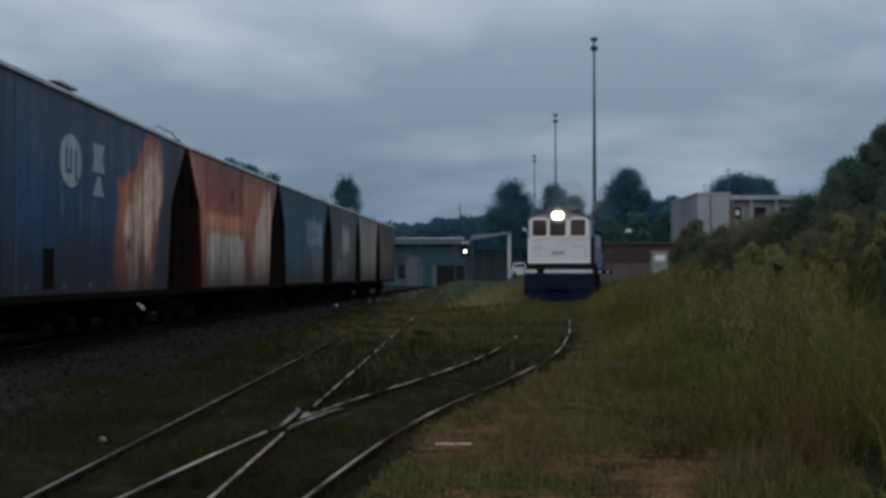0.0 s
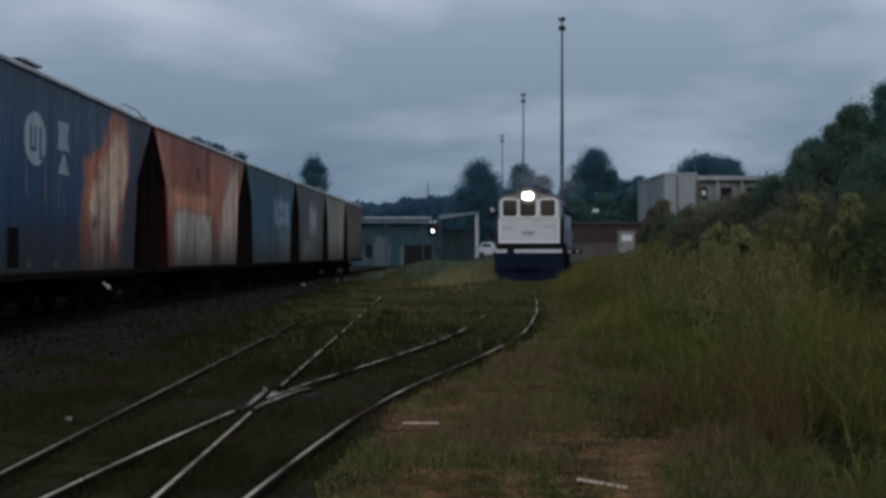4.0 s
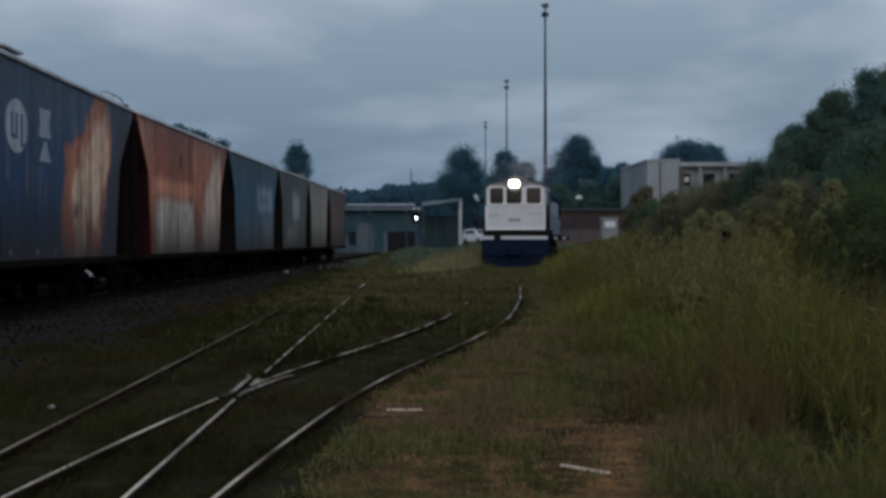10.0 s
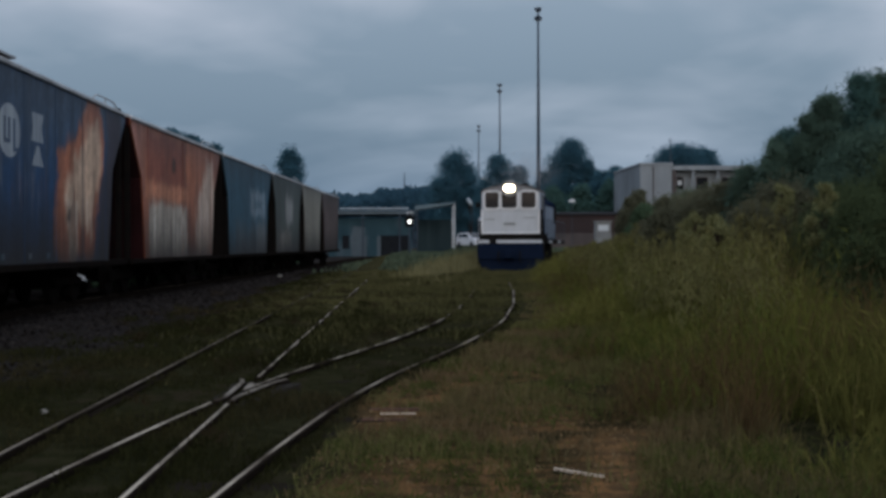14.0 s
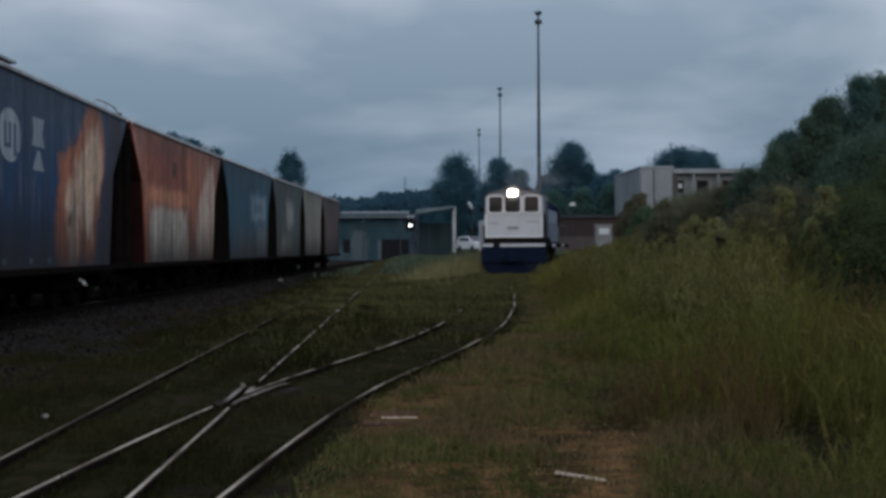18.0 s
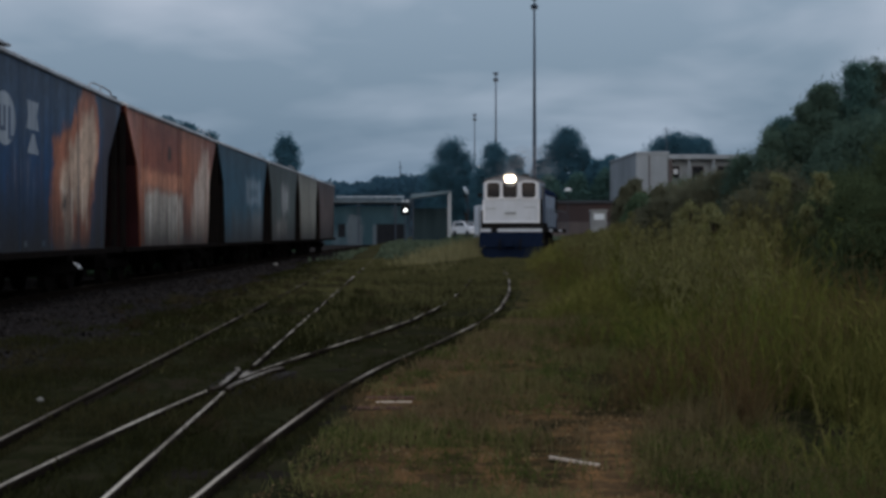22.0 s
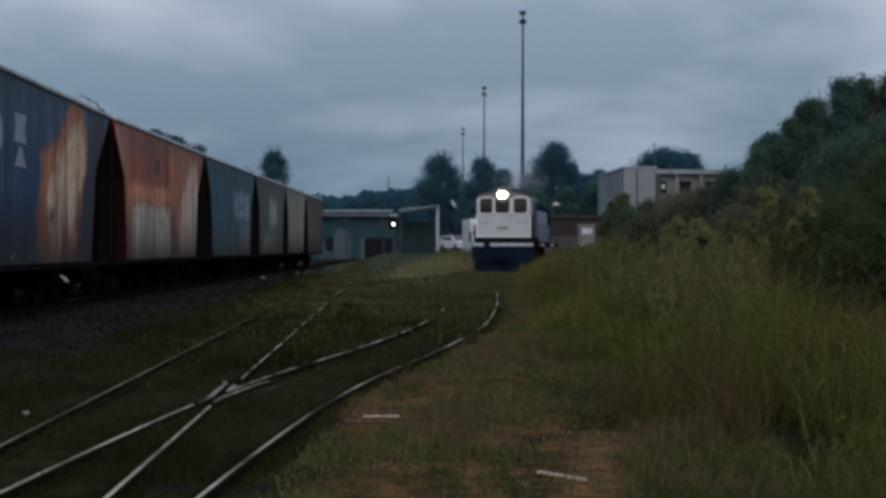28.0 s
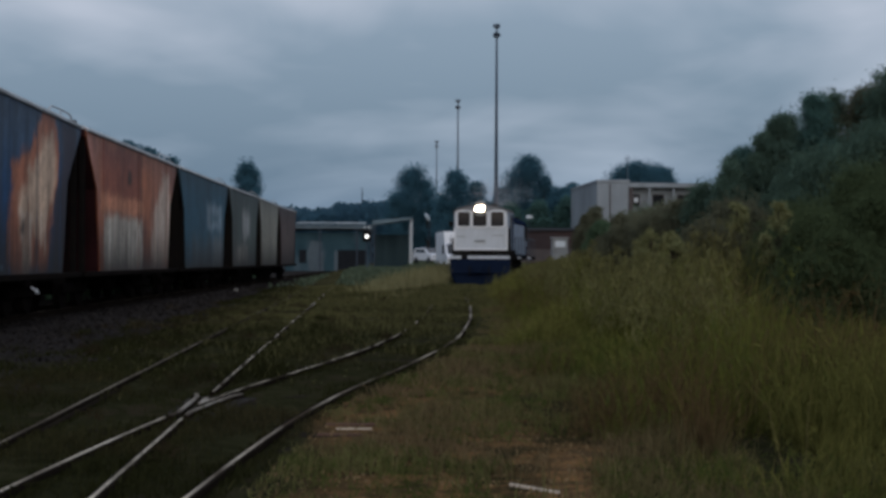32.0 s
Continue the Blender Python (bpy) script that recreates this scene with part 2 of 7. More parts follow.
M_WHITE = material("grimy_white_loco_paint", (0.541, 0.559, 0.596), (0.427, 0.436, 0.455), 0.45, 0, 2, 25, 0.03, (2, 2, 0.5), 0.6)
M_FRAMEWHITE = material("bright_white_frame_paint", (0.78, 0.77, 0.78), (0.66, 0.65, 0.66), 0.4, 0, 2, 25, 0.02)
M_BROW = material("shaded_white_cab_paint", (0.27, 0.265, 0.275), (0.17, 0.165, 0.17), 0.6, 0, 2, 20, 0.03)
M_LOCOBLUE = material("deep_blue_loco_paint", (0.010, 0.0165, 0.036), (0.008, 0.013, 0.027), 0.75, 0, 2, 25, 0.04)
M_HOODBAND = material("pale_blue_grey_loco_paint", (0.20, 0.24, 0.30), (0.13, 0.16, 0.20), 0.6, 0, 2, 25, 0.04)
M_ROOFGREY = material("grey_roof_paint", (0.13, 0.125, 0.125), (0.08, 0.078, 0.078), 0.8, 0, 2, 25, 0.04)
M_LOCOBLACK = material("black_loco_frame_paint", (0.012, 0.012, 0.013), (0.02, 0.018, 0.016), 0.7, 0, 3, 30, 0.1)
M_GLASS = glass("dark_cab_glass", (0.018, 0.018, 0.02))
M_HEADLIGHT = glow("lit_headlight_lens", (1.0, 0.82, 0.58), 30.0)
M_SIGNALLIGHT = glow("lit_signal_lens", (0.95, 1.0, 0.98), 4.0)
M_GALV = material("galvanised_mast_steel", (0.040, 0.056, 0.078), (0.024, 0.034, 0.050), 0.6, 0.2, 3, 20, 0.1)
# the mast steel again, lightened to carry the haze of distance
M_GALVHAZE = material("hazed_galvanised_mast_steel", (0.105, 0.125, 0.148), (0.075, 0.090, 0.108), 0.6, 0.2, 3, 20, 0.1)
M_LAMPGLASS = material("unlit_lamp_glass", (0.5, 0.5, 0.52), None, 0.2, 0, 3, 20, 0)
M_CONCRETE = material("stained_pale_render", (0.276, 0.299, 0.316), (0.175, 0.189, 0.204), 0.9, 0, 0.5, 6, 0.1, (1, 1, 0.4), 0.6, stain=(0.16, 0.16, 0.165), stain_at=0.66)
# grey wall with stains; its blue is distance haze in the colour
M_SHEDWALL = material("haze_tinted_shed_wall", (0.0433, 0.0816, 0.1), (0.0256, 0.0528, 0.0673), 0.9, 0, 0.5, 6, 0.1, (1, 1, 0.5), stain=(0.075, 0.105, 0.125), stain_at=0.60)
M_ROOFWHITE = material("white_roof_fascia", (0.62, 0.65, 0.68), (0.45, 0.48, 0.5), 0.5, 0, 1, 10, 0.02)
M_FASCIA = material("dull_pale_fascia", (0.46, 0.52, 0.56), (0.30, 0.35, 0.39), 0.7, 0, 0.8, 8, 0.02)
M_CANOPY = material("pale_weathered_sheet", (0.153, 0.2, 0.227), (0.099, 0.135, 0.154), 0.7, 0, 0.8, 8, 0.05)
M_ROOFSHEET = material("grey_corrugated_roof", (0.085, 0.115, 0.14), (0.055, 0.075, 0.09), 0.6, 0.2, 0.6, 8, 0.1)
M_DARKHOLE = material("flat_interior_shade", (0.02, 0.022, 0.026), None, 0.9, 0, 2, 20, 0)
M_DARKGREEN = material("dark_canopy_backing", (0.034, 0.052, 0.058), (0.022, 0.036, 0.041), 0.9, 0, 0.6, 9, 0.1, (4, 4, 0.4))
M_BRICK = material("dark_red_brick", (0.066, 0.044, 0.041), (0.034, 0.030, 0.033), 0.9, 0, 0.35, 12, 0.2)
M_ROOFDARK = material("sooty_tile_roof", (0.046, 0.043, 0.044), (0.026, 0.028, 0.031), 0.9, 0, 0.5, 9, 0.2)
M_PLINTH = material("dirty_pale_plinth", (0.11, 0.092, 0.09), (0.065, 0.056, 0.055), 0.9, 0, 0.8, 12, 0.2)
M_CARWHITE = material("white_car_paint", (0.728, 0.728, 0.756), (0.56, 0.56, 0.588), 0.3, 0, 1, 10, 0)
M_CABINET = material("grey_relay_cabinet_paint", (0.26, 0.27, 0.27), (0.17, 0.17, 0.17), 0.6, 0, 2, 20, 0.05)
M_BARK = material("dark_bark", (0.045, 0.035, 0.028), (0.025, 0.02, 0.016), 0.95, 0, 3, 30, 0.6, (3, 3, 0.6))
# distance haze is mixed into this foliage colour as blue
M_LEAFHAZE = material("hazed_tree_foliage", (0.060, 0.140, 0.182), (0.050, 0.116, 0.152), 0.75, 0, 0.4, 6, 0, island=0.12, thin=0.35)
M_LEAFSHRUB = material("shrub_foliage", (0.103, 0.155, 0.09), (0.055, 0.0875, 0.0525), 0.7, 0, 0.5, 5, 0, island=0.14, thin=0.35)
M_LEAFPALE = material("pale_olive_foliage", (0.225, 0.225, 0.103), (0.15, 0.15, 0.0713), 0.8, 0, 0.5, 5, 0, island=0.2, thin=0.35)
# darker copy of the shrub leaf; the hollow's shade is in its colour
M_LEAFSHADE = material("shaded_shrub_leaf", (0.064, 0.085, 0.041), (0.050, 0.067, 0.033), 0.8, 0, 0.5, 5, 0, island=0.14, thin=0.35)
M_LEAFTEAL = material("blue_green_foliage", (0.0802, 0.152, 0.134), (0.057, 0.11, 0.0972), 0.8, 0, 0.5, 5, 0, island=0.14, thin=0.35)
M_LEAFDEEP = material("deep_green_foliage", (0.0892, 0.138, 0.102), (0.0573, 0.0909, 0.0701), 0.75, 0, 0.5, 5, 0, island=0.14, thin=0.35)
M_LEAFOLIVE = material("olive_brown_foliage", (0.122, 0.122, 0.078), (0.080, 0.081, 0.054), 0.75, 0, 0.5, 5, 0, island=0.14, thin=0.35)
M_GRASS = material("tall_green_grass", (0.143, 0.148, 0.0325), (0.0616, 0.0727, 0.0154), 0.75, 0, 0.8, 4, 0, island=0.3, stain=(0.125, 0.0938, 0.0475), stain_at=0.60, thin=0.35)
M_WEEDLEAF = material("soft_green_weed_leaf", (0.125, 0.133, 0.032), (0.0665, 0.0756, 0.0164), 0.85, 0, 0.7, 4, 0, island=0.25, stain=(0.135, 0.115, 0.04), stain_at=0.60, thin=0.35)
M_WEEDDARK = material("dark_green_weed_leaf", (0.0829, 0.0994, 0.0269), (0.0446, 0.0585, 0.0156), 0.85, 0, 0.9, 5, 0, island=0.3, thin=0.35)
M_WEEDBROWN = material("brown_weed_leaf", (0.109, 0.0761, 0.0351), (0.0644, 0.0449, 0.0205), 0.85, 0, 0.7, 4, 0, island=0.3, thin=0.35)
M_PLUME = material("pale_feathery_plume", (0.169, 0.156, 0.0635), (0.119, 0.11, 0.0461), 0.9, 0, 0.5, 4, 0, island=0.25, thin=0.35)
M_GRASSDRY = material("dry_straw_grass", (0.188, 0.154, 0.0656), (0.112, 0.0892, 0.0375), 0.8, 0, 0.4, 3, 0, island=0.35, thin=0.35)
M_GRASSYELLOW = material("yellowing_grass_blade", (0.173, 0.158, 0.0448), (0.102, 0.0983, 0.0292), 0.8, 0, 0.4, 3, 0, island=0.4, thin=0.35)
M_REED = material("brown_green_reed", (0.0925, 0.08, 0.0307), (0.0575, 0.0525, 0.0216), 0.8, 0, 0.4, 3, 0, island=0.4, thin=0.35)
M_STRAW = material("yellowish_meadow_grass", (0.263, 0.233, 0.112), (0.162, 0.147, 0.0761), 0.85, 0, 0.12, 1.2, 0, island=0.3, thin=0.35)
M_MIDWEED = material("olive_yard_weeds", (0.116, 0.107, 0.0446), (0.0732, 0.0694, 0.0303), 0.85, 0, 0.3, 2, 0, island=0.2, thin=0.35)
M_FARGRASS = material("far_yard_grass", (0.106, 0.134, 0.085), (0.0701, 0.0909, 0.0595), 0.85, 0, 0.12, 1.2, 0, island=0.3, thin=0.35)
M_GRASSRED = material("reddish_seeding_grass", (0.132, 0.0855, 0.0405), (0.0743, 0.0483, 0.0248), 0.8, 0, 0.4, 3, 0, island=0.35, thin=0.35)
M_GRASSLOW = material("trampled_short_grass", (0.0322, 0.0322, 0.0124), (0.0184, 0.0193, 0.00828), 0.85, 0, 0.5, 4, 0, island=0.35, stain=(0.046, 0.038, 0.019), stain_at=0.60, thin=0.35)
M_TUFTBROWN = material("dry_brown_tuft", (0.044, 0.032, 0.018), (0.026, 0.020, 0.012), 0.85, 0, 0.7, 4, 0, island=0.25, thin=0.35)
M_TRODDEN = material("trodden_pale_grass", (0.137, 0.13, 0.0486), (0.0865, 0.083, 0.0315), 0.85, 0, 0.7, 5, 0, island=0.3, stain=(0.13, 0.092, 0.05), stain_at=0.52, thin=0.35)
M_WOODPALE = material("bleached_wood", (0.62, 0.52, 0.42), (0.42, 0.34, 0.27), 0.8, 0, 4, 40, 0.2)
M_WOODBROWN = material("brown_weathered_board", (0.13, 0.075, 0.055), (0.08, 0.05, 0.04), 0.9, 0, 3, 40, 0.3, (1, 8, 8))
M_BIRD = material("dark_bird_feathers", (0.02, 0.018, 0.018), None, 0.7, 0, 8, 40, 0)


# ---- ground: one sheet to the horizon ----
def smooth(a, b, x):
    t = np.clip((x - a) / (b - a), 0, 1)
    return t * t * (3 - 2 * t)


def ground_z(x, y):
    """Height of the ground: flat yard, a bank rising on one side, a low swell beyond the switch."""
    x, y = np.asarray(x, float), np.asarray(y, float)
    bank = 3.6 * smooth(9, 34, x) * smooth(20, 90, y) + 0.5 * smooth(5, 10, x) * smooth(4, 20, y)
    swell = 0.5 * smooth(58, 80, y) * (1 - smooth(150, 200, y)) * smooth(-4, 0, x) * (1 - smooth(6, 10, x) * 0.4)
    rise = 0.42 * smooth(94, 112, y) * (1 - smooth(132, 160, y)) * smooth(3.2, 4.8, x) * (1 - smooth(8.0, 9.5, x))
    fine = 0.02 * np.sin(x * 3.1 + y * 0.7) * np.sin(y * 2.3 - x) * smooth(0.2, 1.0, np.abs(x + 1.9))
    fill = 0.085 * (1 - smooth(60, 100, y)) * smooth(-4.2, -3.2, x)
    return bank + swell + rise + fine + fill


# bare red earth between the siding and the footpath: centre and half lengths
BARE_PATCHES = ((-0.08, 10.1, 0.34, 2.0), (-0.10, 6.7, 0.42, 0.5), (0.55, 12.4, 0.30, 1.2), (0.95, 9.6, 0.28, 0.9))


def ground_material():
    m = bpy.data.materials.new("yard_soil")
    m.use_nodes = True
    nt = m.node_tree
    N, L = nt.nodes.new, nt.links.new
    bsdf = nt.nodes["Principled BSDF"]
    tc = N("ShaderNodeTexCoord")

    def noise_node(scale, detail=5.0):
        n = N("ShaderNodeTexNoise")
        n.inputs["Scale"].default_value = scale
        n.inputs["Detail"].default_value = detail
        L(tc.outputs["Object"], n.inputs["Vector"])
        return n.outputs["Fac"]

    def ramp(value, lo, hi):
        r = N("ShaderNodeMapRange")
        r.interpolation_type = "SMOOTHSTEP"
        r.inputs["From Min"].default_value, r.inputs["From Max"].default_value = lo, hi
        L(value, r.inputs["Value"])
        return r.outputs[0]

    def mix(f, a, b):
        x = N("ShaderNodeMix")
        x.data_type = "RGBA"
        L(f, x.inputs["Factor"])
        for sock, c in (("A", a), ("B", b)):
            if isinstance(c, tuple):
                x.inputs[sock].default_value = (*c, 1)
            else:
                L(c, x.inputs[sock])
        return x.outputs["Result"]

    def math_node(op, a, b=None):
        x = N("ShaderNodeMath")
        x.operation = op
        for i, c in enumerate((a, b)):
            if c is None:
                continue
            if isinstance(c, (int, float)):
                x.inputs[i].default_value = c
            else:
                L(c, x.inputs[i])
        return x.outputs[0]

    sep = N("ShaderNodeSeparateXYZ")
    L(tc.outputs["Object"], sep.inputs[0])
    X, Y = sep.outputs["X"], sep.outputs["Y"]
    n1, n2, n3 = noise_node(0.9), noise_node(6.0), noise_node(45.0)
    green = mix(ramp(n2, 0.35, 0.65), (0.0145, 0.0148, 0.007), (0.027, 0.0255, 0.0125))
    soil = mix(ramp(n3, 0.35, 0.65), (0.225, 0.115, 0.047), (0.125, 0.070, 0.032))
    soil = mix(ramp(n2, 0.40, 0.62), (0.085, 0.052, 0.027), soil)
    gravel = mix(ramp(n3, 0.4, 0.6), (0.031, 0.027, 0.025), (0.017, 0.015, 0.014))
    # trodden strip of red earth beside the rail
    # it follows the siding as that curves away
    XS = math_node("SUBTRACT", X, math_node("MULTIPLY", math_node("MAXIMUM", math_node("SUBTRACT", Y, 10.5), 0.0), 0.19))
    strip = math_node("MULTIPLY", ramp(XS, -0.5, 0.1), math_node("SUBTRACT", 1.0, ramp(XS, 0.9, 1.7)))
    near = math_node("SUBTRACT", 1.0, ramp(Y, 14.0, 24.0))
    worn = math_node("MULTIPLY", math_node("MULTIPLY", strip, near), ramp(math_node("ADD", math_node("MULTIPLY", n1, 0.7), math_node("MULTIPLY", n2, 0.7)), 0.58, 0.80))
    # gravel under the standing train
    bed = math_node("SUBTRACT", 1.0, ramp(math_node("ADD", X, math_node("MULTIPLY", n1, 1.6)), -3.6, -2.6))
    # the bare footway itself, winding a little
    way = math_node("ABSOLUTE", math_node("SUBTRACT", math_node("ADD", X, math_node("MULTIPLY", n1, 0.5)), math_node("ADD", math_node("MULTIPLY", Y, 0.16), 0.26)))
    bare = math_node("MULTIPLY", math_node("SUBTRACT", 1.0, ramp(way, 0.0, 0.42)), math_node("SUBTRACT", 1.0, ramp(Y, 8.0, 9.6)))
    worn = math_node("MAXIMUM", math_node("MULTIPLY", worn, 0.75), bare)

    def patch(cx, cy, rx, ry):
        """A ragged bare patch."""
        dx = math_node("DIVIDE", math_node("SUBTRACT", X, cx), rx)
        dy = math_node("DIVIDE", math_node("SUBTRACT", Y, cy), ry)
        r2 = math_node("ADD", math_node("MULTIPLY", dx, dx), math_node("MULTIPLY", dy, dy))
        r2 = math_node("ADD", r2, math_node("MULTIPLY", math_node("SUBTRACT", n2, 0.5), 2.2))
        return math_node("SUBTRACT", 1.0, ramp(r2, 0.3, 1.5))

    for cx, cy, rx, ry in BARE_PATCHES:
        worn = math_node("MAXIMUM", worn, math_node("MULTIPLY", patch(cx, cy, rx, ry), 0.62))
    earth = ramp(math_node("ADD", math_node("MULTIPLY", n1, 0.5), math_node("MULTIPLY", n2, 0.6)), 0.56, 0.68)
    green = mix(math_node("MULTIPLY", earth, 0.7), green, (0.027, 0.020, 0.0135))
    # drier, paler growth farther along the yard
    dry = math_node("MULTIPLY", ramp(Y, 14.0, 34.0), ramp(math_node("ADD", n1, math_node("MULTIPLY", n2, 0.4)), 0.50, 0.85))
    green = mix(dry, green, (0.056, 0.049, 0.023))
    col = mix(worn, green, soil)
    col = mix(bed, col, gravel)
    L(col, bsdf.inputs["Base Color"])
    bsdf.inputs["Roughness"].default_value = 0.97
    bsdf.inputs["Specular IOR Level"].default_value = 0.0
    b = N("ShaderNodeBump")
    b.inputs["Strength"].default_value = 0.6
    b.inputs["Distance"].default_value = 0.04
    L(math_node("ADD", n2, math_node("MULTIPLY", n3, 0.5)), b.inputs["Height"])
    L(b.outputs[0], bsdf.inputs["Normal"])
    return m


def make_ground():
    xs = np.concatenate([-np.geomspace(2500, 14, 22), np.arange(-13, 16, 0.5), np.geomspace(16, 2500, 26)])
    ys = np.concatenate([-np.geomspace(2500, 12, 14), np.arange(-10, 60, 0.6), np.geomspace(60, 4000, 44)])
    gx, gy = np.meshgrid(xs, ys)
    v = np.stack([gx, gy, ground_z(gx, gy)], -1).reshape(-1, 3)
    nx, ny = len(xs), len(ys)
    i = (np.arange(ny - 1)[:, None] * nx + np.arange(nx - 1)[None, :]).ravel()
    q = np.stack([i, i + 1, i + 1 + nx, i + nx], 1)
    me = fast_mesh("ground", v, q)
    for p in me.polygons:
        p.use_smooth = True
    ob = part("ground", me, ground_material())
    tagged(ob, "dark weedy railway yard ground with worn red earth and gravel", "ground", kind="structure")


make_ground()

# ---- railway tracks ----
RAIL_TOP = 0.14
# centre lines as x against y
SIDING_Y = [-8, 0, 4, 6, 8, 10, 12.2, 15, 18, 21, 26.8, 34.4, 40, 45, 50, 54.6, 58, 62, 70, 80, 100, 130]
SIDING_X = [-1.87, -1.75, -1.60, -1.47, -1.27, -1.03, -0.65, 0.0, 0.60, 1.07, 1.70, 2.32, 2.65, 3.03, 3.50, 4.03, 4.58, 5.40, 7.4, 9.9, 14.9, 22.4]
TRAIN_Y = [-30, 20, 30, 42, 54, 64, 73.5, 83, 140]
TRAIN_X = [-7.95, -7.87, -7.82, -7.45, -7.0, -6.54, -6.2, -5.7, -2.7]


def curve_of(ys, xs):
    """A smoothed copy of a centre line, as dense points."""
    y = np.arange(ys[0], ys[-1], 0.5)
    x = np.interp(y, ys, xs)
    k = np.hanning(7)
    k /= k.sum()
    pad = np.concatenate([x[0] - (x[1] - x[0]) * np.arange(3, 0, -1), x, x[-1] + (x[-1] - x[-2]) * np.arange(1, 4)])
    return y, np.convolve(pad, k, "valid")


SIDING = curve_of(SIDING_Y, SIDING_X)
TRAIN = curve_of(TRAIN_Y, TRAIN_X)
MAIN = (np.arange(-8, 130, 0.5), np.full(276, -1.874))


def crossing():
    """Where the siding's rail cuts the straight track's."""
    x, y = offset_line(SIDING, -0.502)
    k = (y > 6) & (y < 20)
    return float(np.interp(0.0, x[k] + 1.874 - 0.502, y[k]))


def offset_line(line, d):
    y, x = line
    s = np.gradient(x, y)
    n = np.sqrt(1 + s * s)
    return x + d / n, y - d * s / n


def rail_shape(line, d, y0, y1, web, half=0.016):
    x, y = offset_line(line, d)
    keep = (y >= y0) & (y <= y1)
    x, y = x[keep], y[keep]
    prof = [(-0.055, 0.0), (0.055, 0.0), (0.055, 0.02), (0.012, 0.035), (0.012, 0.09), (0.031, 0.10), (0.031, 0.130), (0.024, 0.135), (-0.024, 0.135), (-0.031, 0.130), (-0.031, 0.10), (-0.012, 0.09), (-0.012, 0.035), (-0.055, 0.02)]
    if not web:
        prof = [(-half, 0.13), (half, 0.13), (half, 0.138), (half - 0.003, 0.14), (0.003 - half, 0.14), (-half, 0.138)]
    s = Shape()
    k = len(prof)
    for a, b in zip(x, y):
        s.v += [(a + p, b, q) for p, q in prof]
    for i in range(len(x) - 1):
        s.f += [(i * k + j, i * k + (j + 1) % k, (i + 1) * k + (j + 1) % k, (i + 1) * k + j) for j in range(k)]
    s.f += [tuple(range(k)), tuple(range(len(x) * k - 1, (len(x) - 1) * k - 1, -1))]
    return s


def track(name, label, line, y0, y1, sleepers):
    t = thing(name, label, "track")
    for d in (-0.502, 0.502):
        # the two rails that meet in the frog are cut there
        cut = (line is MAIN and d > 0) or (line is SIDING and d < 0)
        head = M_RAIL if line is SIDING and d > 0 else M_RAILMID if line is MAIN and d < 0 else M_RAILDULL
        for a, b in ((y0, FROG_Y - 0.75), (FROG_Y + 0.55, y1)) if cut else ((y0, y1),):
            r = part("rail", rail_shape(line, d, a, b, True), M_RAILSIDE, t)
            part("running_surface", rail_shape(line, d, a, b, False, 0.011 if head is M_RAIL or (cut and a == y0) else 0.0085), (M_RAIL if a == y0 else M_RAILBROKEN) if cut else head, r, "worn rail head")
    me = Shape().box(-0.95, 0.95, -0.11, 0.11, -0.12, -0.004).mesh("sleeper", 0.012)
    me.materials.append(M_SLEEPER)
    yy = sleepers[0]
    while yy < sleepers[1]:
        o = part("sleeper", me, M_SLEEPER, t)
        xx = float(np.interp(yy, line[0], line[1]))
        sl = (np.interp(yy + 0.5, line[0], line[1]) - np.interp(yy - 0.5, line[0], line[1]))
        o.matrix_basis = pose(xx, yy, (0.08 if xx > -4 else 0.0) + random.uniform(-0.03, 0.012), 0, 0, -math.degrees(math.atan(sl)) + random.uniform(-1.5, 1.5))
        yy += random.uniform(0.58, 0.68)
    return t


FROG_Y = crossing()


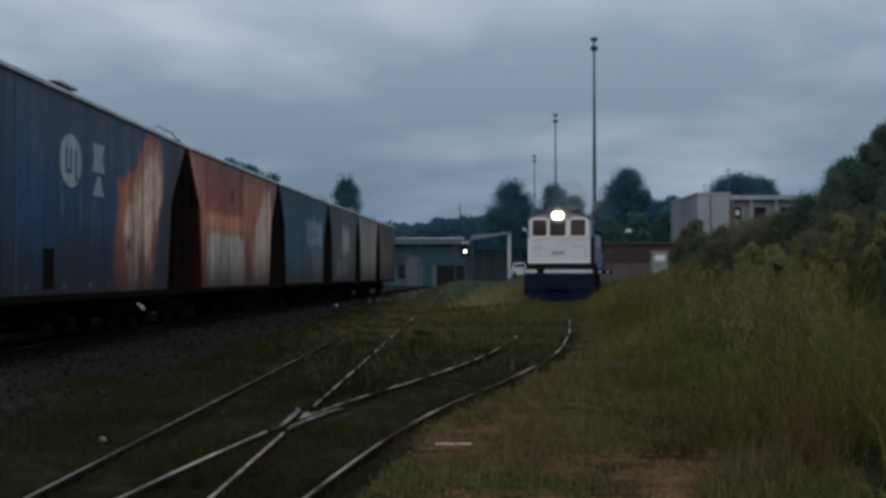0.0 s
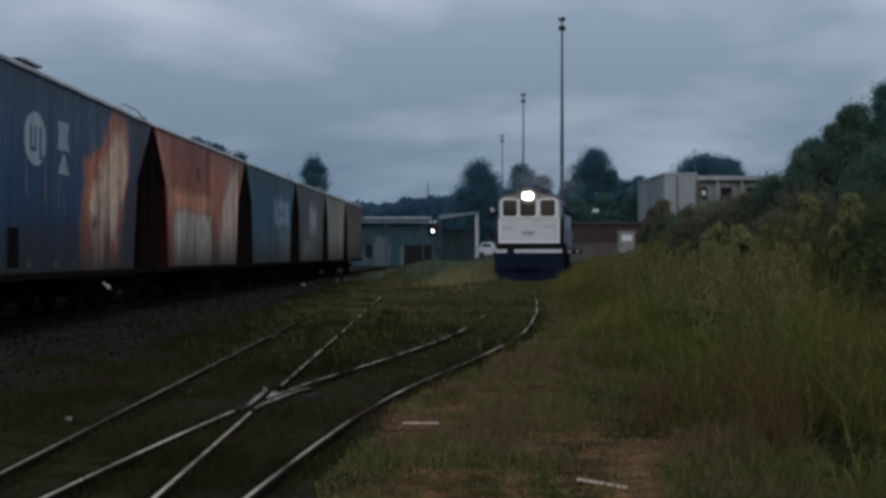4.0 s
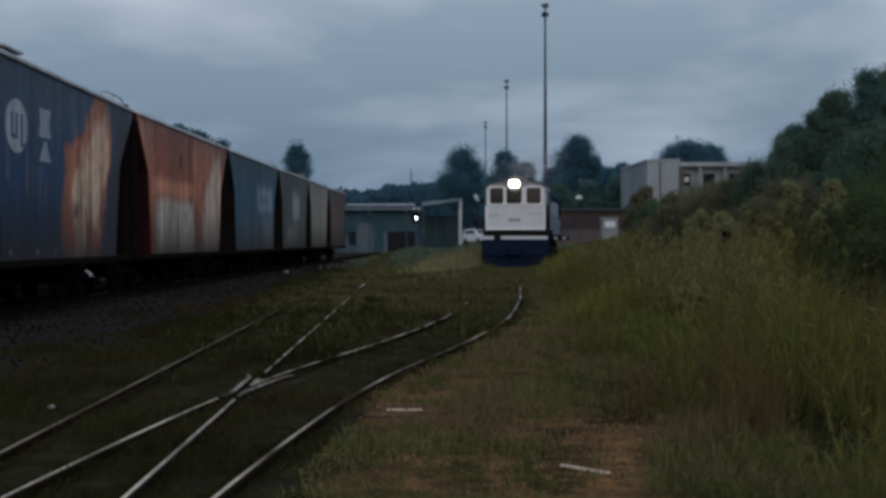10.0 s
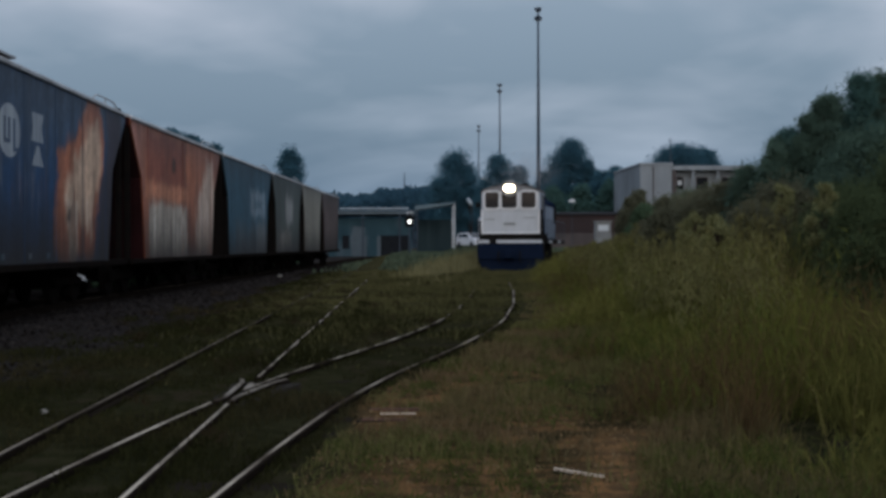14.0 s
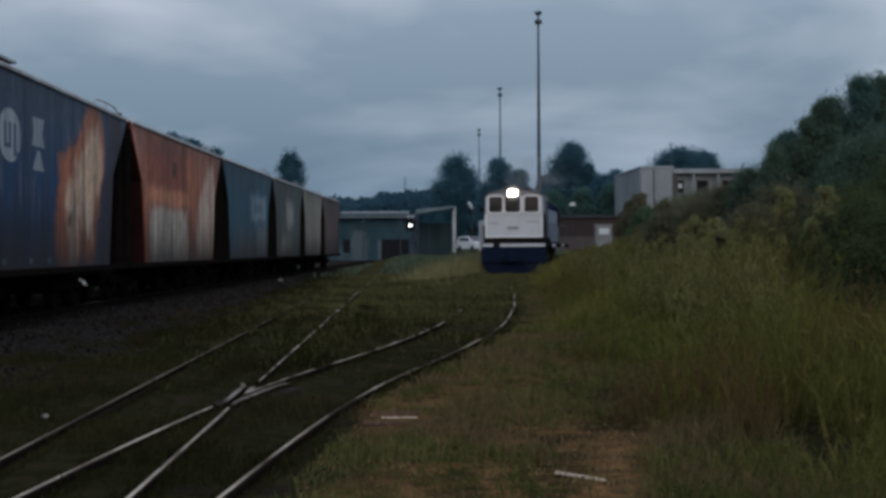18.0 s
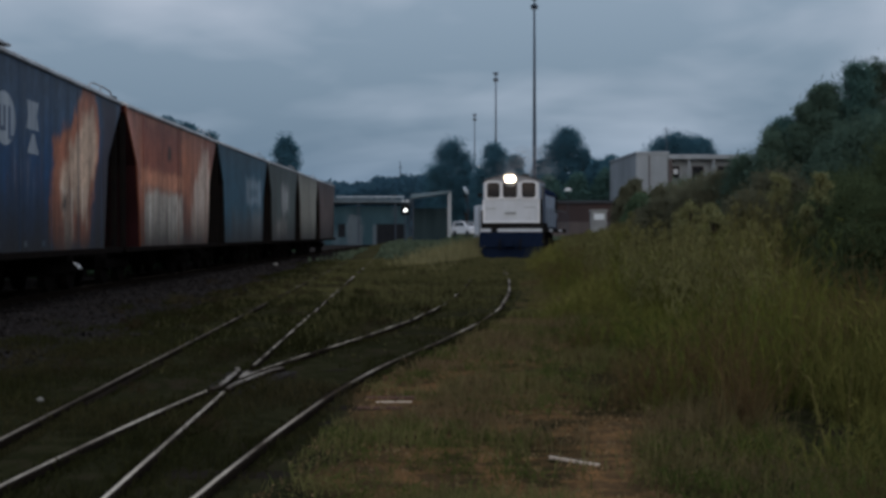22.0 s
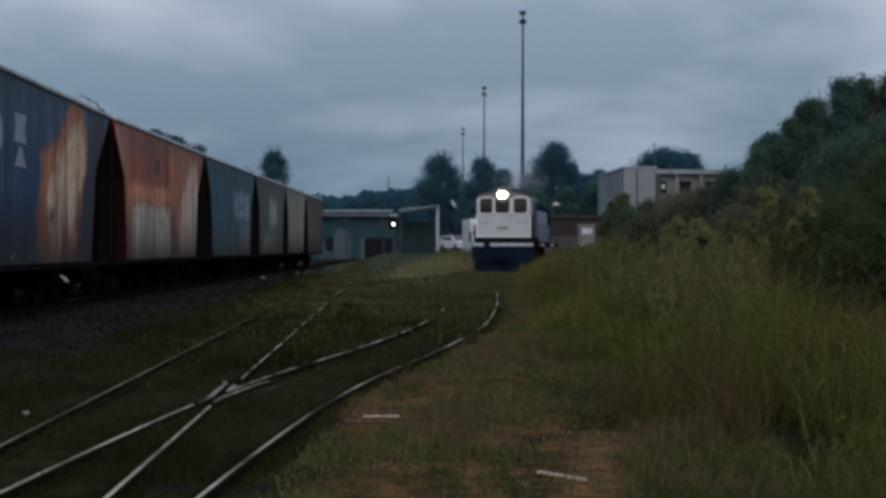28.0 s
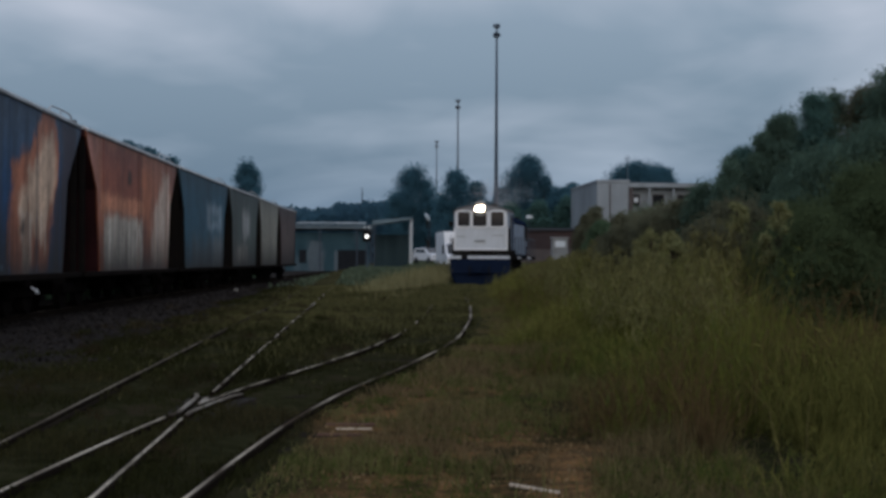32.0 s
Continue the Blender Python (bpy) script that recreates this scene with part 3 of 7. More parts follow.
def make_tracks():
    track("straight_track", "worn metre-gauge railway track sunk in weeds", MAIN, -6, 125, (4, 45))
    track("curved_siding_track", "curving metre-gauge siding track with shiny rail heads", SIDING, -6, 128, (5, 52))
    track("wagon_track", "rusty railway track under the standing hopper wagons", TRAIN, -6, 135, (10, 80))
    # the crossing where the two routes cut each other: throat, bent wing rails and the pointed nose
    f = thing("switch_frog", "worn cast steel switch frog with guard rails", "rail switch")
    x2, y2 = offset_line(SIDING, -0.502)
    xm = -1.874 + 0.502

    def xs(y):
        return float(np.interp(y, y2, x2))

    def bar(pts, half, z0, z1):
        """A low steel bar along points, of even width."""
        q = [(x - half, y) for x, y in pts] + [(x + half, y) for x, y in reversed(pts)]
        return Shape().prism(q, z0, z1, "z")

    near, far = FROG_Y - 0.752, FROG_Y + 0.85
    steps = [near + (far - near) * i / 8 for i in range(9)]
    left = [(xs(near), near)] + [(min(xs(y), xm - 0.088) if y < FROG_Y else xm - 0.088, y) for y in steps[1:]]
    right = [(xm, near)] + [(max(xm, xs(y) + 0.088), y) for y in steps[1:]]
    for pts in (left, right):
        pts[-1] = (pts[-1][0] + (0.04 if pts is right else -0.04), pts[-1][1])
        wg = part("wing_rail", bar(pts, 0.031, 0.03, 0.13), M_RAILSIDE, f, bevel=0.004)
        part("running_surface", bar(pts, 0.017, 0.13, 0.139), M_FROG, wg, "worn bright wing head")
    a, b = FROG_Y + 0.02, FROG_Y + 0.56
    outline = [(xm - 0.012, a), (xm + 0.014, a), (xs(b) + 0.03, b), (xs(b) - 0.03, b), ((xm + xs(b)) / 2, b - 0.16), (xm + 0.03, b), (xm - 0.03, b)]
    nose = part("nose", Shape().prism(outline, 0.03, 0.13, "z"), M_RAILSIDE, f, bevel=0.003)
    part("running_surface", Shape().prism([(xm - 0.008, a + 0.02), (xm + 0.01, a + 0.02), (xs(b) + 0.016, b), (xs(b) - 0.014, b), ((xm + xs(b)) / 2, b - 0.2), (xm + 0.014, b), (xm - 0.016, b)], 0.13, 0.139, "z"), M_FROG, nose, "bright worn nose")
    for line, d in ((MAIN, -0.44), (SIDING, 0.44)):
        x, yy = offset_line(line, d)
        k = (yy > 9.3) & (yy < 12.6)
        part("guard_rail", Shape().tube([(p, q, 0.088) for p, q in zip(x[k], yy[k])], 0.032, 6), M_RAILSIDE, f)
    part("base_plate", Shape().prism([(xm - 0.22, near), (xm + 0.10, near), (xs(far) + 0.26, far), (xm - 0.20, far)], 0.05, 0.098, "z"), M_FROGPLATE, f, "rusty plate under the crossing nose")
    for i in range(5):
        y = near + 0.2 + 0.32 * i
        part("fishplate_bolt", Shape().tube([(xm + 0.13 + 0.10 * i / 4, y, 0.095), (xm + 0.13 + 0.10 * i / 4, y, 0.118)], 0.022, 6), M_RAILSIDE, f)


make_tracks()


# ---- the standing hopper wagons ----
def paint_material():
    """Wagon paint whose colours lie on the sheet's points; streaks, grain and dents are added here."""
    m = bpy.data.materials.new("sprayed_wagon_side_paint")
    m.use_nodes = True
    nt = m.node_tree
    N, L = nt.nodes.new, nt.links.new
    bsdf = nt.nodes["Principled BSDF"]
    at, tc = N("ShaderNodeAttribute"), N("ShaderNodeTexCoord")
    at.attribute_name = "paint"
    outs = []
    for sc, st in ((1.0, (3.0, 3.0, 0.16)), (9.0, (1, 1, 1)), (60.0, (1, 1, 1))):
        mp, n = N("ShaderNodeMapping"), N("ShaderNodeTexNoise")
        mp.inputs["Scale"].default_value = st
        n.inputs["Scale"].default_value = sc
        n.inputs["Detail"].default_value = 5.0
        L(tc.outputs["Object"], mp.inputs["Vector"])
        L(mp.outputs[0], n.inputs["Vector"])
        outs.append(n.outputs["Fac"])
    mr = N("ShaderNodeMapRange")
    mr.inputs["From Min"].default_value, mr.inputs["From Max"].default_value = 0.3, 0.7
    mr.inputs["To Min"].default_value, mr.inputs["To Max"].default_value = 0.70, 1.24
    L(outs[0], mr.inputs["Value"])
    m2 = N("ShaderNodeMapRange")
    m2.inputs["From Min"].default_value, m2.inputs["From Max"].default_value = 0.3, 0.7
    m2.inputs["To Min"].default_value, m2.inputs["To Max"].default_value = 0.82, 1.16
    L(outs[1], m2.inputs["Value"])
    mu = N("ShaderNodeMath")
    mu.operation = "MULTIPLY"
    L(mr.outputs[0], mu.inputs[0])
    L(m2.outputs[0], mu.inputs[1])
    vm = N("ShaderNodeVectorMath")
    vm.operation = "SCALE"
    L(at.outputs["Color"], vm.inputs[0])
    L(mu.outputs[0], vm.inputs["Scale"])
    L(vm.outputs[0], bsdf.inputs["Base Color"])
    bsdf.inputs["Roughness"].default_value = 0.6
    bsdf.inputs["Specular IOR Level"].default_value = 0.15
    b = N("ShaderNodeBump")
    b.inputs["Strength"].default_value = 0.15
    b.inputs["Distance"].default_value = 0.02
    L(outs[1], b.inputs["Height"])
    L(b.outputs[0], bsdf.inputs["Normal"])
    return m


M_PAINT = paint_material()


def ripple(y, z, s, seed):
    """Soft noise between about -1 and 1."""
    g = np.random.default_rng(seed)
    f = np.zeros_like(y)
    for k in range(9):
        a, q, ph = g.uniform(0, 6.28), s * g.uniform(0.4, 2.4), g.uniform(0, 6.28)
        f += np.sin((y * np.cos(a) + z * np.sin(a)) * q + ph) / 5.0
    return f


def streak(y, z, width, seed):
    """Uneven vertical streaks between -1 and 1 that change slowly on their way down."""
    g = np.random.default_rng(seed)
    edges = np.cumsum(g.uniform(0.3, 1.9, 900) * width)
    a, b = g.uniform(-1, 1, 900), g.uniform(-1, 1, 900)
    d = y - y.min() + 0.15 * width * np.sin(z * 2.1)
    t = np.clip((z - 0.9) / 3.3, 0, 1)
    return np.interp(d, edges, a) * t + np.interp(d, edges, b) * (1 - t)


def inside(pts, y, z):
    """Signed distance to an outline, positive within."""
    d = np.full(y.shape, 1e9)
    odd = np.zeros(y.shape, bool)
    for (ay, az), (by, bz) in zip(pts, pts[1:] + pts[:1]):
        ey, ez = by - ay, bz - az
        t = np.clip(((y - ay) * ey + (z - az) * ez) / (ey * ey + ez * ez + 1e-9), 0, 1)
        d = np.minimum(d, np.hypot(y - ay - t * ey, z - az - t * ez))
        hit = ((az > z) != (bz > z)) & (y < (by - ay) * (z - az) / (bz - az + 1e-12) + ay)
        odd ^= hit
    return np.where(odd, d, -d)


class Painter:
    """Sprays soft-edged, ragged, runny shapes on a side sheet, along y and up z in metres."""

    def __init__(self, y, z, base):
        self.y, self.z, self.seed = y, z, 1
        self.c = np.tile(np.array(base, float), (len(y), 1))

    def spray(self, color, mask):
        m = np.clip(mask, 0, 1)[:, None]
        self.c = self.c * (1 - m) + np.array(color) * m
        return self

    def shape(self, color, pts, soft=0.12, rag=0.10, much=1.0):
        self.seed += 1
        n = rag * ripple(self.y, self.z, 3.5, self.seed) + 0.6 * rag * ripple(self.y, self.z, 11.0, self.seed + 50) + 1.2 * rag * streak(self.y, self.z, 0.12, self.seed + 90)
        soft = soft * 1.35
        return self.spray(color, much * smooth(-soft, soft, inside(pts, self.y, self.z) + n))

    def box(self, color, y0, y1, z0, z1, soft=0.10, rag=0.08, much=1.0):
        return self.shape(color, [(y0, z0), (y1, z0), (y1, z1), (y0, z1)], soft, rag, much)

    def runs(self, color, y0, y1, z0, z1, n, seed, much=0.7):
        """Thin vertical drips."""
        g = np.random.default_rng(seed)
        for k in range(n):
            yc, top = g.uniform(y0, y1), g.uniform((z0 + z1) / 2, z1)
            end, w = g.uniform(z0, (z0 + z1) / 2), g.uniform(0.03, 0.10)
            self.spray(color, much * smooth(w, w * 0.3, np.abs(self.y - yc)) * smooth(end - 0.15, end + 0.1, self.z) * smooth(top + 0.1, top - 0.1, self.z))
        return self

    def weather_and_shade(self, seed):
        """Dirt that hangs in streaks from the top edge and splashes along the foot, and shade painted in over the lower
        side.
        """
        f = streak(self.y, self.z, 0.55, seed)
        g = streak(self.y, self.z, 0.14, seed + 7)
        k = np.clip(ripple(self.y, self.z, 7.0, seed + 13), -1, 1)
        self.c *= 1.08
        self.c *= (1 + 0.26 * f + 0.14 * g + 0.14 * k)[:, None]
        # grime that has run down from the roof's edge, painted shade over the lower side, splashes at the foot
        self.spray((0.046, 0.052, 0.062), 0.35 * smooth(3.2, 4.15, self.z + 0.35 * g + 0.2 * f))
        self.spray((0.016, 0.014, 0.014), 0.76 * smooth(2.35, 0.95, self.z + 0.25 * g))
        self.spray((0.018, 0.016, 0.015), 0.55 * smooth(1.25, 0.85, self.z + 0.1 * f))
        return self


def side_sheet(parent, prof, paint, y_mid, base, cols=150, rows=64):
    """The near side of a wagon as a fine sheet with its paint; paint is given y along the yard."""
    zs = np.linspace(0.88, 4.2, rows)
    h = max(q[0] for q in prof)
    right = [(q[1], q[0]) for q in prof if q[0] > 0]
    left = [(q[1], q[0]) for q in prof if q[0] < 0]
    right.sort(), left.sort()
    y1 = np.interp(zs, [q[0] for q in right], [q[1] for q in right])
    y0 = np.interp(zs, [q[0] for q in left], [q[1] for q in left])
    u = np.linspace(0, 1, cols)
    yy = (y0[:, None] + (y1 - y0)[:, None] * u[None]).ravel()
    zz = np.repeat(zs, cols)
    v = np.stack([np.full(len(yy), 1.404), yy, zz], 1)
    i = (np.arange(rows - 1)[:, None] * cols + np.arange(cols - 1)[None]).ravel()
    me = fast_mesh("side_sheet", v, np.stack([i, i + 1, i + 1 + cols, i + cols], 1))
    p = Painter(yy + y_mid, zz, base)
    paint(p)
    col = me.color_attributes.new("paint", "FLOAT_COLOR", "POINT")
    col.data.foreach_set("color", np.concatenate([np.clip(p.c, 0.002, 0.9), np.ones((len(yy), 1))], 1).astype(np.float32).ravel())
    part("painted_side", me, M_PAINT, parent, "sprayed and weathered painted side, shade coloured in towards the foot")


def decal(pts, material_, parent, label="", lift=0.004, name="graffiti"):
    """A painted patch on the wagon's side, as an outline in metres along and up."""
    x = 1.40 + lift
    s = Shape()
    s.v = [(x, p, q) for p, q in pts] + [(x - 0.003, p, q) for p, q in pts]
    k = len(pts)
    s.f = [tuple(range(k)), tuple(range(2 * k - 1, k - 1, -1))] + [(i, i + k, (i + 1) % k + k, (i + 1) % k) for i in range(k)]
    return part(name, s, material_, parent, label)


def bogie(parent, y):
    b = part("bogie_frame", Shape().box(-0.72, -0.58, y - 1.15, y + 1.15, 0.38, 0.60).box(0.58, 0.72, y - 1.15, y + 1.15, 0.38, 0.60).box(-0.6, 0.6, y - 0.18, y + 0.18, 0.40, 0.66), M_DARKSTEEL, parent, bevel=0.02)
    for dy in (-0.8, 0.8):
        w = Shape().tube([(-0.7, y + dy, 0.4), (0.7, y + dy, 0.4)], 0.07, 10)
        for sx in (-1, 1):
            w.tube([(sx * 0.46, y + dy, 0.4), (sx * 0.50, y + dy, 0.4), (sx * 0.505, y + dy, 0.4), (sx * 0.60, y + dy, 0.4)], [0.44, 0.44, 0.40, 0.39], 24)
        part("wheelset", w, M_DARKSTEEL, b)


def hopper_wagon(label, y0, y1, paint, ribs=9, straight_near=False, painter=None, base=(0.1, 0.1, 0.1), cols=150, ends=None):
    yc, h = (y0 + y1) / 2, (y1 - y0) / 2
    xc = float(np.interp(yc, TRAIN[0], TRAIN[1]))
    sl = float(np.interp(y1, TRAIN[0], TRAIN[1]) - np.interp(y0, TRAIN[0], TRAIN[1])) / (y1 - y0)
    w = thing("hopper_wagon", label, "freight wagon", pose(xc, yc, RAIL_TOP, 0, 0, -math.degrees(math.atan(sl))), "standing hopper wagons")
    k = h / 6.0
    a, b = h - 1.1 * k, h - 1.45 * k
    near = [(-h, 0.88), (-h, 4.20)] if straight_near else [(-b, 0.88), (-a, 2.85), (-h, 4.02), (-h, 4.20)]
    prof = near + [(h, 4.20), (h, 4.02), (a, 2.85), (b, 0.88)]
    # dark body colour carries the shade on the sloping ends
    part("body", Shape().prism(prof, -1.37, 1.37, "x"), ends or M_DARKSTEEL, w, "grimy hopper body, its sloping ends coloured dark for shade")
    for sx in (-1, 1):
        part("side_sheet", Shape().prism(prof, sx * 1.37, sx * 1.40, "x"), paint, w, "painted steel side sheet")
    if painter:
        side_sheet(w, prof, painter, yc, base, cols)
    # rounded roof with a cant rail, pale to give the light caught along the edge
    n = 9
    arch = [(1.42 * math.cos(math.pi * i / n), 4.20 + 0.20 * math.sin(math.pi * i / n)) for i in range(n + 1)]
    part("roof", Shape().prism(arch, -h, h, "y"), M_WAGONTOP, w, "weathered grey metal roof")
    part("cant_rail", Shape().box(1.395, 1.45, -h, h, 4.14, 4.21), M_WAGONTOP, w, "edge rail, pale as the light caught along it", 0.01)
    part("side_sill", Shape().box(1.36, 1.46, -h, h, 0.78, 0.90).box(-1.46, -1.36, -h, h, 0.78, 0.90), M_DARKSTEEL, w, bevel=0.01)
    part("centre_sill", Shape().box(-0.25, 0.25, -h, h, 0.62, 0.86), M_DARKSTEEL, w, bevel=0.01)
    for i in range(ribs):
        t = -b + 0.25 + (2 * b - 0.5) * i / (ribs - 1)
        part("seam", Shape().box(1.398, 1.410, t - 0.012, t + 0.012, 0.92, 4.13), paint, w)
    for s in (-1, 1):
        part("end_platform", Shape().box(-1.3, 1.3, s * h - 0.25 * s - 0.25, s * h - 0.25 * s + 0.25, 0.80, 0.90), M_DARKSTEEL, w, bevel=0.01)
        if not (straight_near and s < 0):
            for x in (-1.28, 1.28):
                part("end_post", Shape().box(x - 0.06, x + 0.06, s * (h - 0.12) - 0.06, s * (h - 0.12) + 0.06, 0.9, 4.1), M_DARKSTEEL, w)
        lad = Shape()
        for j in range(9):
            lad.tube([(0.62, s * (h - 0.02), 1.1 + 0.32 * j), (1.12, s * (h - 0.02), 1.1 + 0.32 * j)], 0.015, 6)
        for xx in (0.62, 1.12):
            lad.tube([(xx, s * (h - 0.02), 0.9), (xx, s * (h - 0.02), 4.1)], 0.018, 6)
        part("ladder", lad, M_DARKSTEEL, w)
        part("coupler", Shape().box(-0.13, 0.13, s * h - 0.05, s * h + s * 0.33 + 0.02, 0.60, 0.86) if s > 0 else Shape().box(-0.13, 0.13, s * h - 0.33, s * h + 0.05, 0.60, 0.86), M_DARKSTEEL, w, bevel=0.03)
        bogie(w, s * (h - 1.9 * k))
        # curved grab hoop over the roof's far end
        if s > 0:
            yy = h - 1.45
            hoop = [(1.30, yy - 1.1, 4.20), (1.30, yy - 1.0, 4.33), (1.30, yy - 0.8, 4.39), (1.30, yy, 4.41), (1.30, yy + 0.8, 4.39), (1.30, yy + 1.0, 4.33), (1.30, yy + 1.1, 4.20)]
            part("roof_handrail", Shape().tube(hoop, 0.018, 6).tube([(1.30, yy, 4.20), (1.30, yy, 4.41)], 0.014, 6), M_WAGONTOP, w, "thin pale steel handrail")
            part("hatch_clamp", Shape().box(1.15, 1.34, h - 0.30, h - 0.06, 4.20, 4.31), M_DARKSTEEL, w, "small dark hatch clamp")
    for j in range(3):
        yy = (-0.55 + 0.55 * j) * h
        part("roof_hatch", Shape().box(-0.5, 0.5, yy - 0.45, yy + 0.45, 4.38, 4.47), M_WAGONTOP, w, bevel=0.02)
        ch = Shape().prism([(yy - 0.75 * k, 0.88), (yy + 0.75 * k, 0.88), (yy + 0.25, 0.36), (yy - 0.25, 0.36)], -0.7, 0.7, "x")
        part("discharge_chute", ch, M_DARKSTEEL, w, bevel=0.02)
    part("running_board", Shape().box(-0.28, 0.28, -h, h, 4.44, 4.48), M_DARKSTEEL, w)
    return w, h


def paint_blue(p):
    p.spray((0.040, 0.064, 0.094), 0.7 * smooth(2.3, 3.9, p.z + 0.3 * ripple(p.y, p.z, 1.2, 5)))
    p.spray((0.020, 0.030, 0.050), 0.6 * smooth(18.9, 18.7, p.y) * smooth(4.2, 3.0, p.z))
    p.runs((0.060, 0.075, 0.100), 19.5, 24.0, 2.0, 3.9, 9, 3, 0.5)
    p.runs((0.050, 0.035, 0.055), 20.4, 23.6, 1.5, 2.7, 8, 4, 0.6)
    p.runs((0.14, 0.15, 0.17), 21.9, 22.3, 1.8, 2.7, 3, 5, 0.6)
    p.shape((0.034, 0.026, 0.038), [(27.97, 2.13), (28.40, 2.27), (29.18, 3.06), (29.65, 3.73), (29.77, 4.13), (28.08, 4.15), (28.13, 3.36)], 0.15, 0.12, 0.9)
    p.spray((0.016, 0.012, 0.016), 0.9 * smooth(27.0, 27.7, p.y) * smooth(3.1, 2.5, p.z))
    p.shape((0.27, 0.095, 0.050), [(24.39, 0.88), (26.67, 0.84), (27.06, 1.16), (27.31, 1.87), (27.46, 2.47), (27.82, 2.85), (27.97, 3.41), (27.66, 3.86), (27.31, 4.19), (26.67, 4.17), (26.29, 3.90), (25.92, 3.59), (25.44, 3.35), (24.88, 3.13), (24.31, 2.96), (24.35, 2.44), (24.15, 1.80), (24.08, 1.27)], 0.10, 0.12)
    p.shape((0.42, 0.29, 0.20), [(24.80, 1.54), (25.39, 1.61), (26.67, 1.63), (27.16, 2.22), (27.56, 2.72), (27.66, 3.32), (27.36, 3.72), (26.76, 3.84), (26.48, 3.52), (26.11, 3.15), (25.57, 2.92), (25.31, 2.59), (24.80, 2.24)], 0.16, 0.16, 0.95)
    p.shape((0.42, 0.32, 0.24), [(24.72, 2.13), (24.97, 2.25), (25.31, 1.99), (25.57, 1.50), (25.31, 0.95), (25.01, 1.06), (24.88, 1.60)], 0.12, 0.14, 0.9)
    p.runs((0.22, 0.07, 0.035), 24.6, 27.2, 1.0, 2.3, 8, 8, 0.7)
    p.runs((0.45, 0.36, 0.28), 25.0, 27.0, 0.9, 2.2, 7, 9, 0.8)
    p.shape((0.03, 0.018, 0.014), [(24.85, 1.68), (25.2, 1.62), (25.3, 1.95), (25.0, 2.0)], 0.06, 0.05, 0.9)
    p.runs((0.03, 0.02, 0.018), 25.2, 27.2, 1.5, 2.9, 4, 12, 0.6)
    p.spray((0.020, 0.017, 0.026), 0.8 * smooth(27.8, 28.5, p.y) * smooth(4.0, 2.7, p.z + 0.2 * ripple(p.y, p.z, 2.5, 71)))
    p.c *= 1.16
    p.runs((0.16, 0.17, 0.20), 20.7, 21.1, 1.9, 2.75, 3, 15, 0.45)
    p.runs((0.12, 0.13, 0.16), 22.6, 23.3, 1.6, 2.6, 4, 16, 0.4)
    # blue gets darker towards the foot, up to about y = 24
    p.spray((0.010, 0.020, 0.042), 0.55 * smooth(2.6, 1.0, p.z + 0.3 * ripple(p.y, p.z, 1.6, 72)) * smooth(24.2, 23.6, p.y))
    p.weather_and_shade(21)


def paint_rust(p):
    p.spray((0.16, 0.055, 0.032), 0.8 * smooth(0.1, 0.5, ripple(p.y, p.z, 1.5, 31)))
    p.box((0.30, 0.13, 0.095), 30.4, 31.6, 2.4, 4.2, 0.2, 0.15, 0.7)
    p.box((0.150, 0.045, 0.028), 32.0, 36.8, 2.75, 4.05, 0.15, 0.12, 0.9)
    p.box((0.29, 0.10, 0.05), 36.9, 38.0, 2.3, 4.0, 0.15, 0.15, 0.8)
    p.box((0.33, 0.135, 0.075), 31.9, 37.2, 2.40, 2.78, 0.08, 0.06, 0.9)
    p.box((0.255, 0.225, 0.185), 32.3, 37.0, 0.90, 2.30, 0.12, 0.10, 0.95)
    for k, yc in enumerate((32.9, 34.2, 35.4, 36.5)):
        p.shape((0.31, 0.275, 0.23), [(yc + 0.55 * math.cos(a), 1.45 + 0.5 * math.sin(a)) for a in (0.7 * i for i in range(9))], 0.10, 0.12, 0.8)
        p.box((0.09, 0.055, 0.045), yc + 0.60, yc + 0.72, 0.95, 1.95, 0.06, 0.06, 0.7)
    p.shape((0.31, 0.235, 0.185), [(38.5, 0.9), (41.2, 0.9), (41.3, 3.0), (40.9, 3.7), (40.0, 3.7), (39.1, 3.0), (38.3, 2.0)], 0.18, 0.18, 0.95)
    p.runs((0.42, 0.38, 0.34), 38.9, 41.0, 1.0, 3.2, 6, 33, 0.6)
    p.shape((0.03, 0.016, 0.012), [(35.0, 3.15), (35.5, 3.2), (35.45, 3.5), (35.1, 3.5)], 0.06, 0.06, 0.9)
    p.runs((0.06, 0.03, 0.024), 31.5, 41.5, 1.0, 3.9, 12, 34, 0.5)
    p.spray((0.12, 0.05, 0.04), 0.5 * smooth(41.2, 41.7, p.y))
    p.c *= 1.42
    p.weather_and_shade(22)


def paint_fadedblue(p):
    p.spray((0.075, 0.095, 0.105), 0.7 * smooth(2.3, 1.3, p.z + 0.3 * ripple(p.y, p.z, 1.3, 41)) * smooth(45.0, 45.8, p.y))
    p.box((0.15, 0.20, 0.235), 48.6, 52.4, 2.30, 3.3, 0.12, 0.12, 0.95)
    p.box((0.05, 0.10, 0.13), 49.4, 51.4, 2.6, 2.9, 0.08, 0.08, 0.7)
    p.runs((0.14, 0.16, 0.17), 46.5, 53.5, 1.0, 2.6, 8, 47, 0.4)
    p.box((0.15, 0.165, 0.17), 50.0, 52.6, 0.95, 2.0, 0.2, 0.2, 0.7)
    p.box((0.024, 0.055, 0.085), 47.9, 48.2, 2.2, 3.5, 0.06, 0.06, 0.8)
    p.c *= 0.98
    p.weather_and_shade(23)


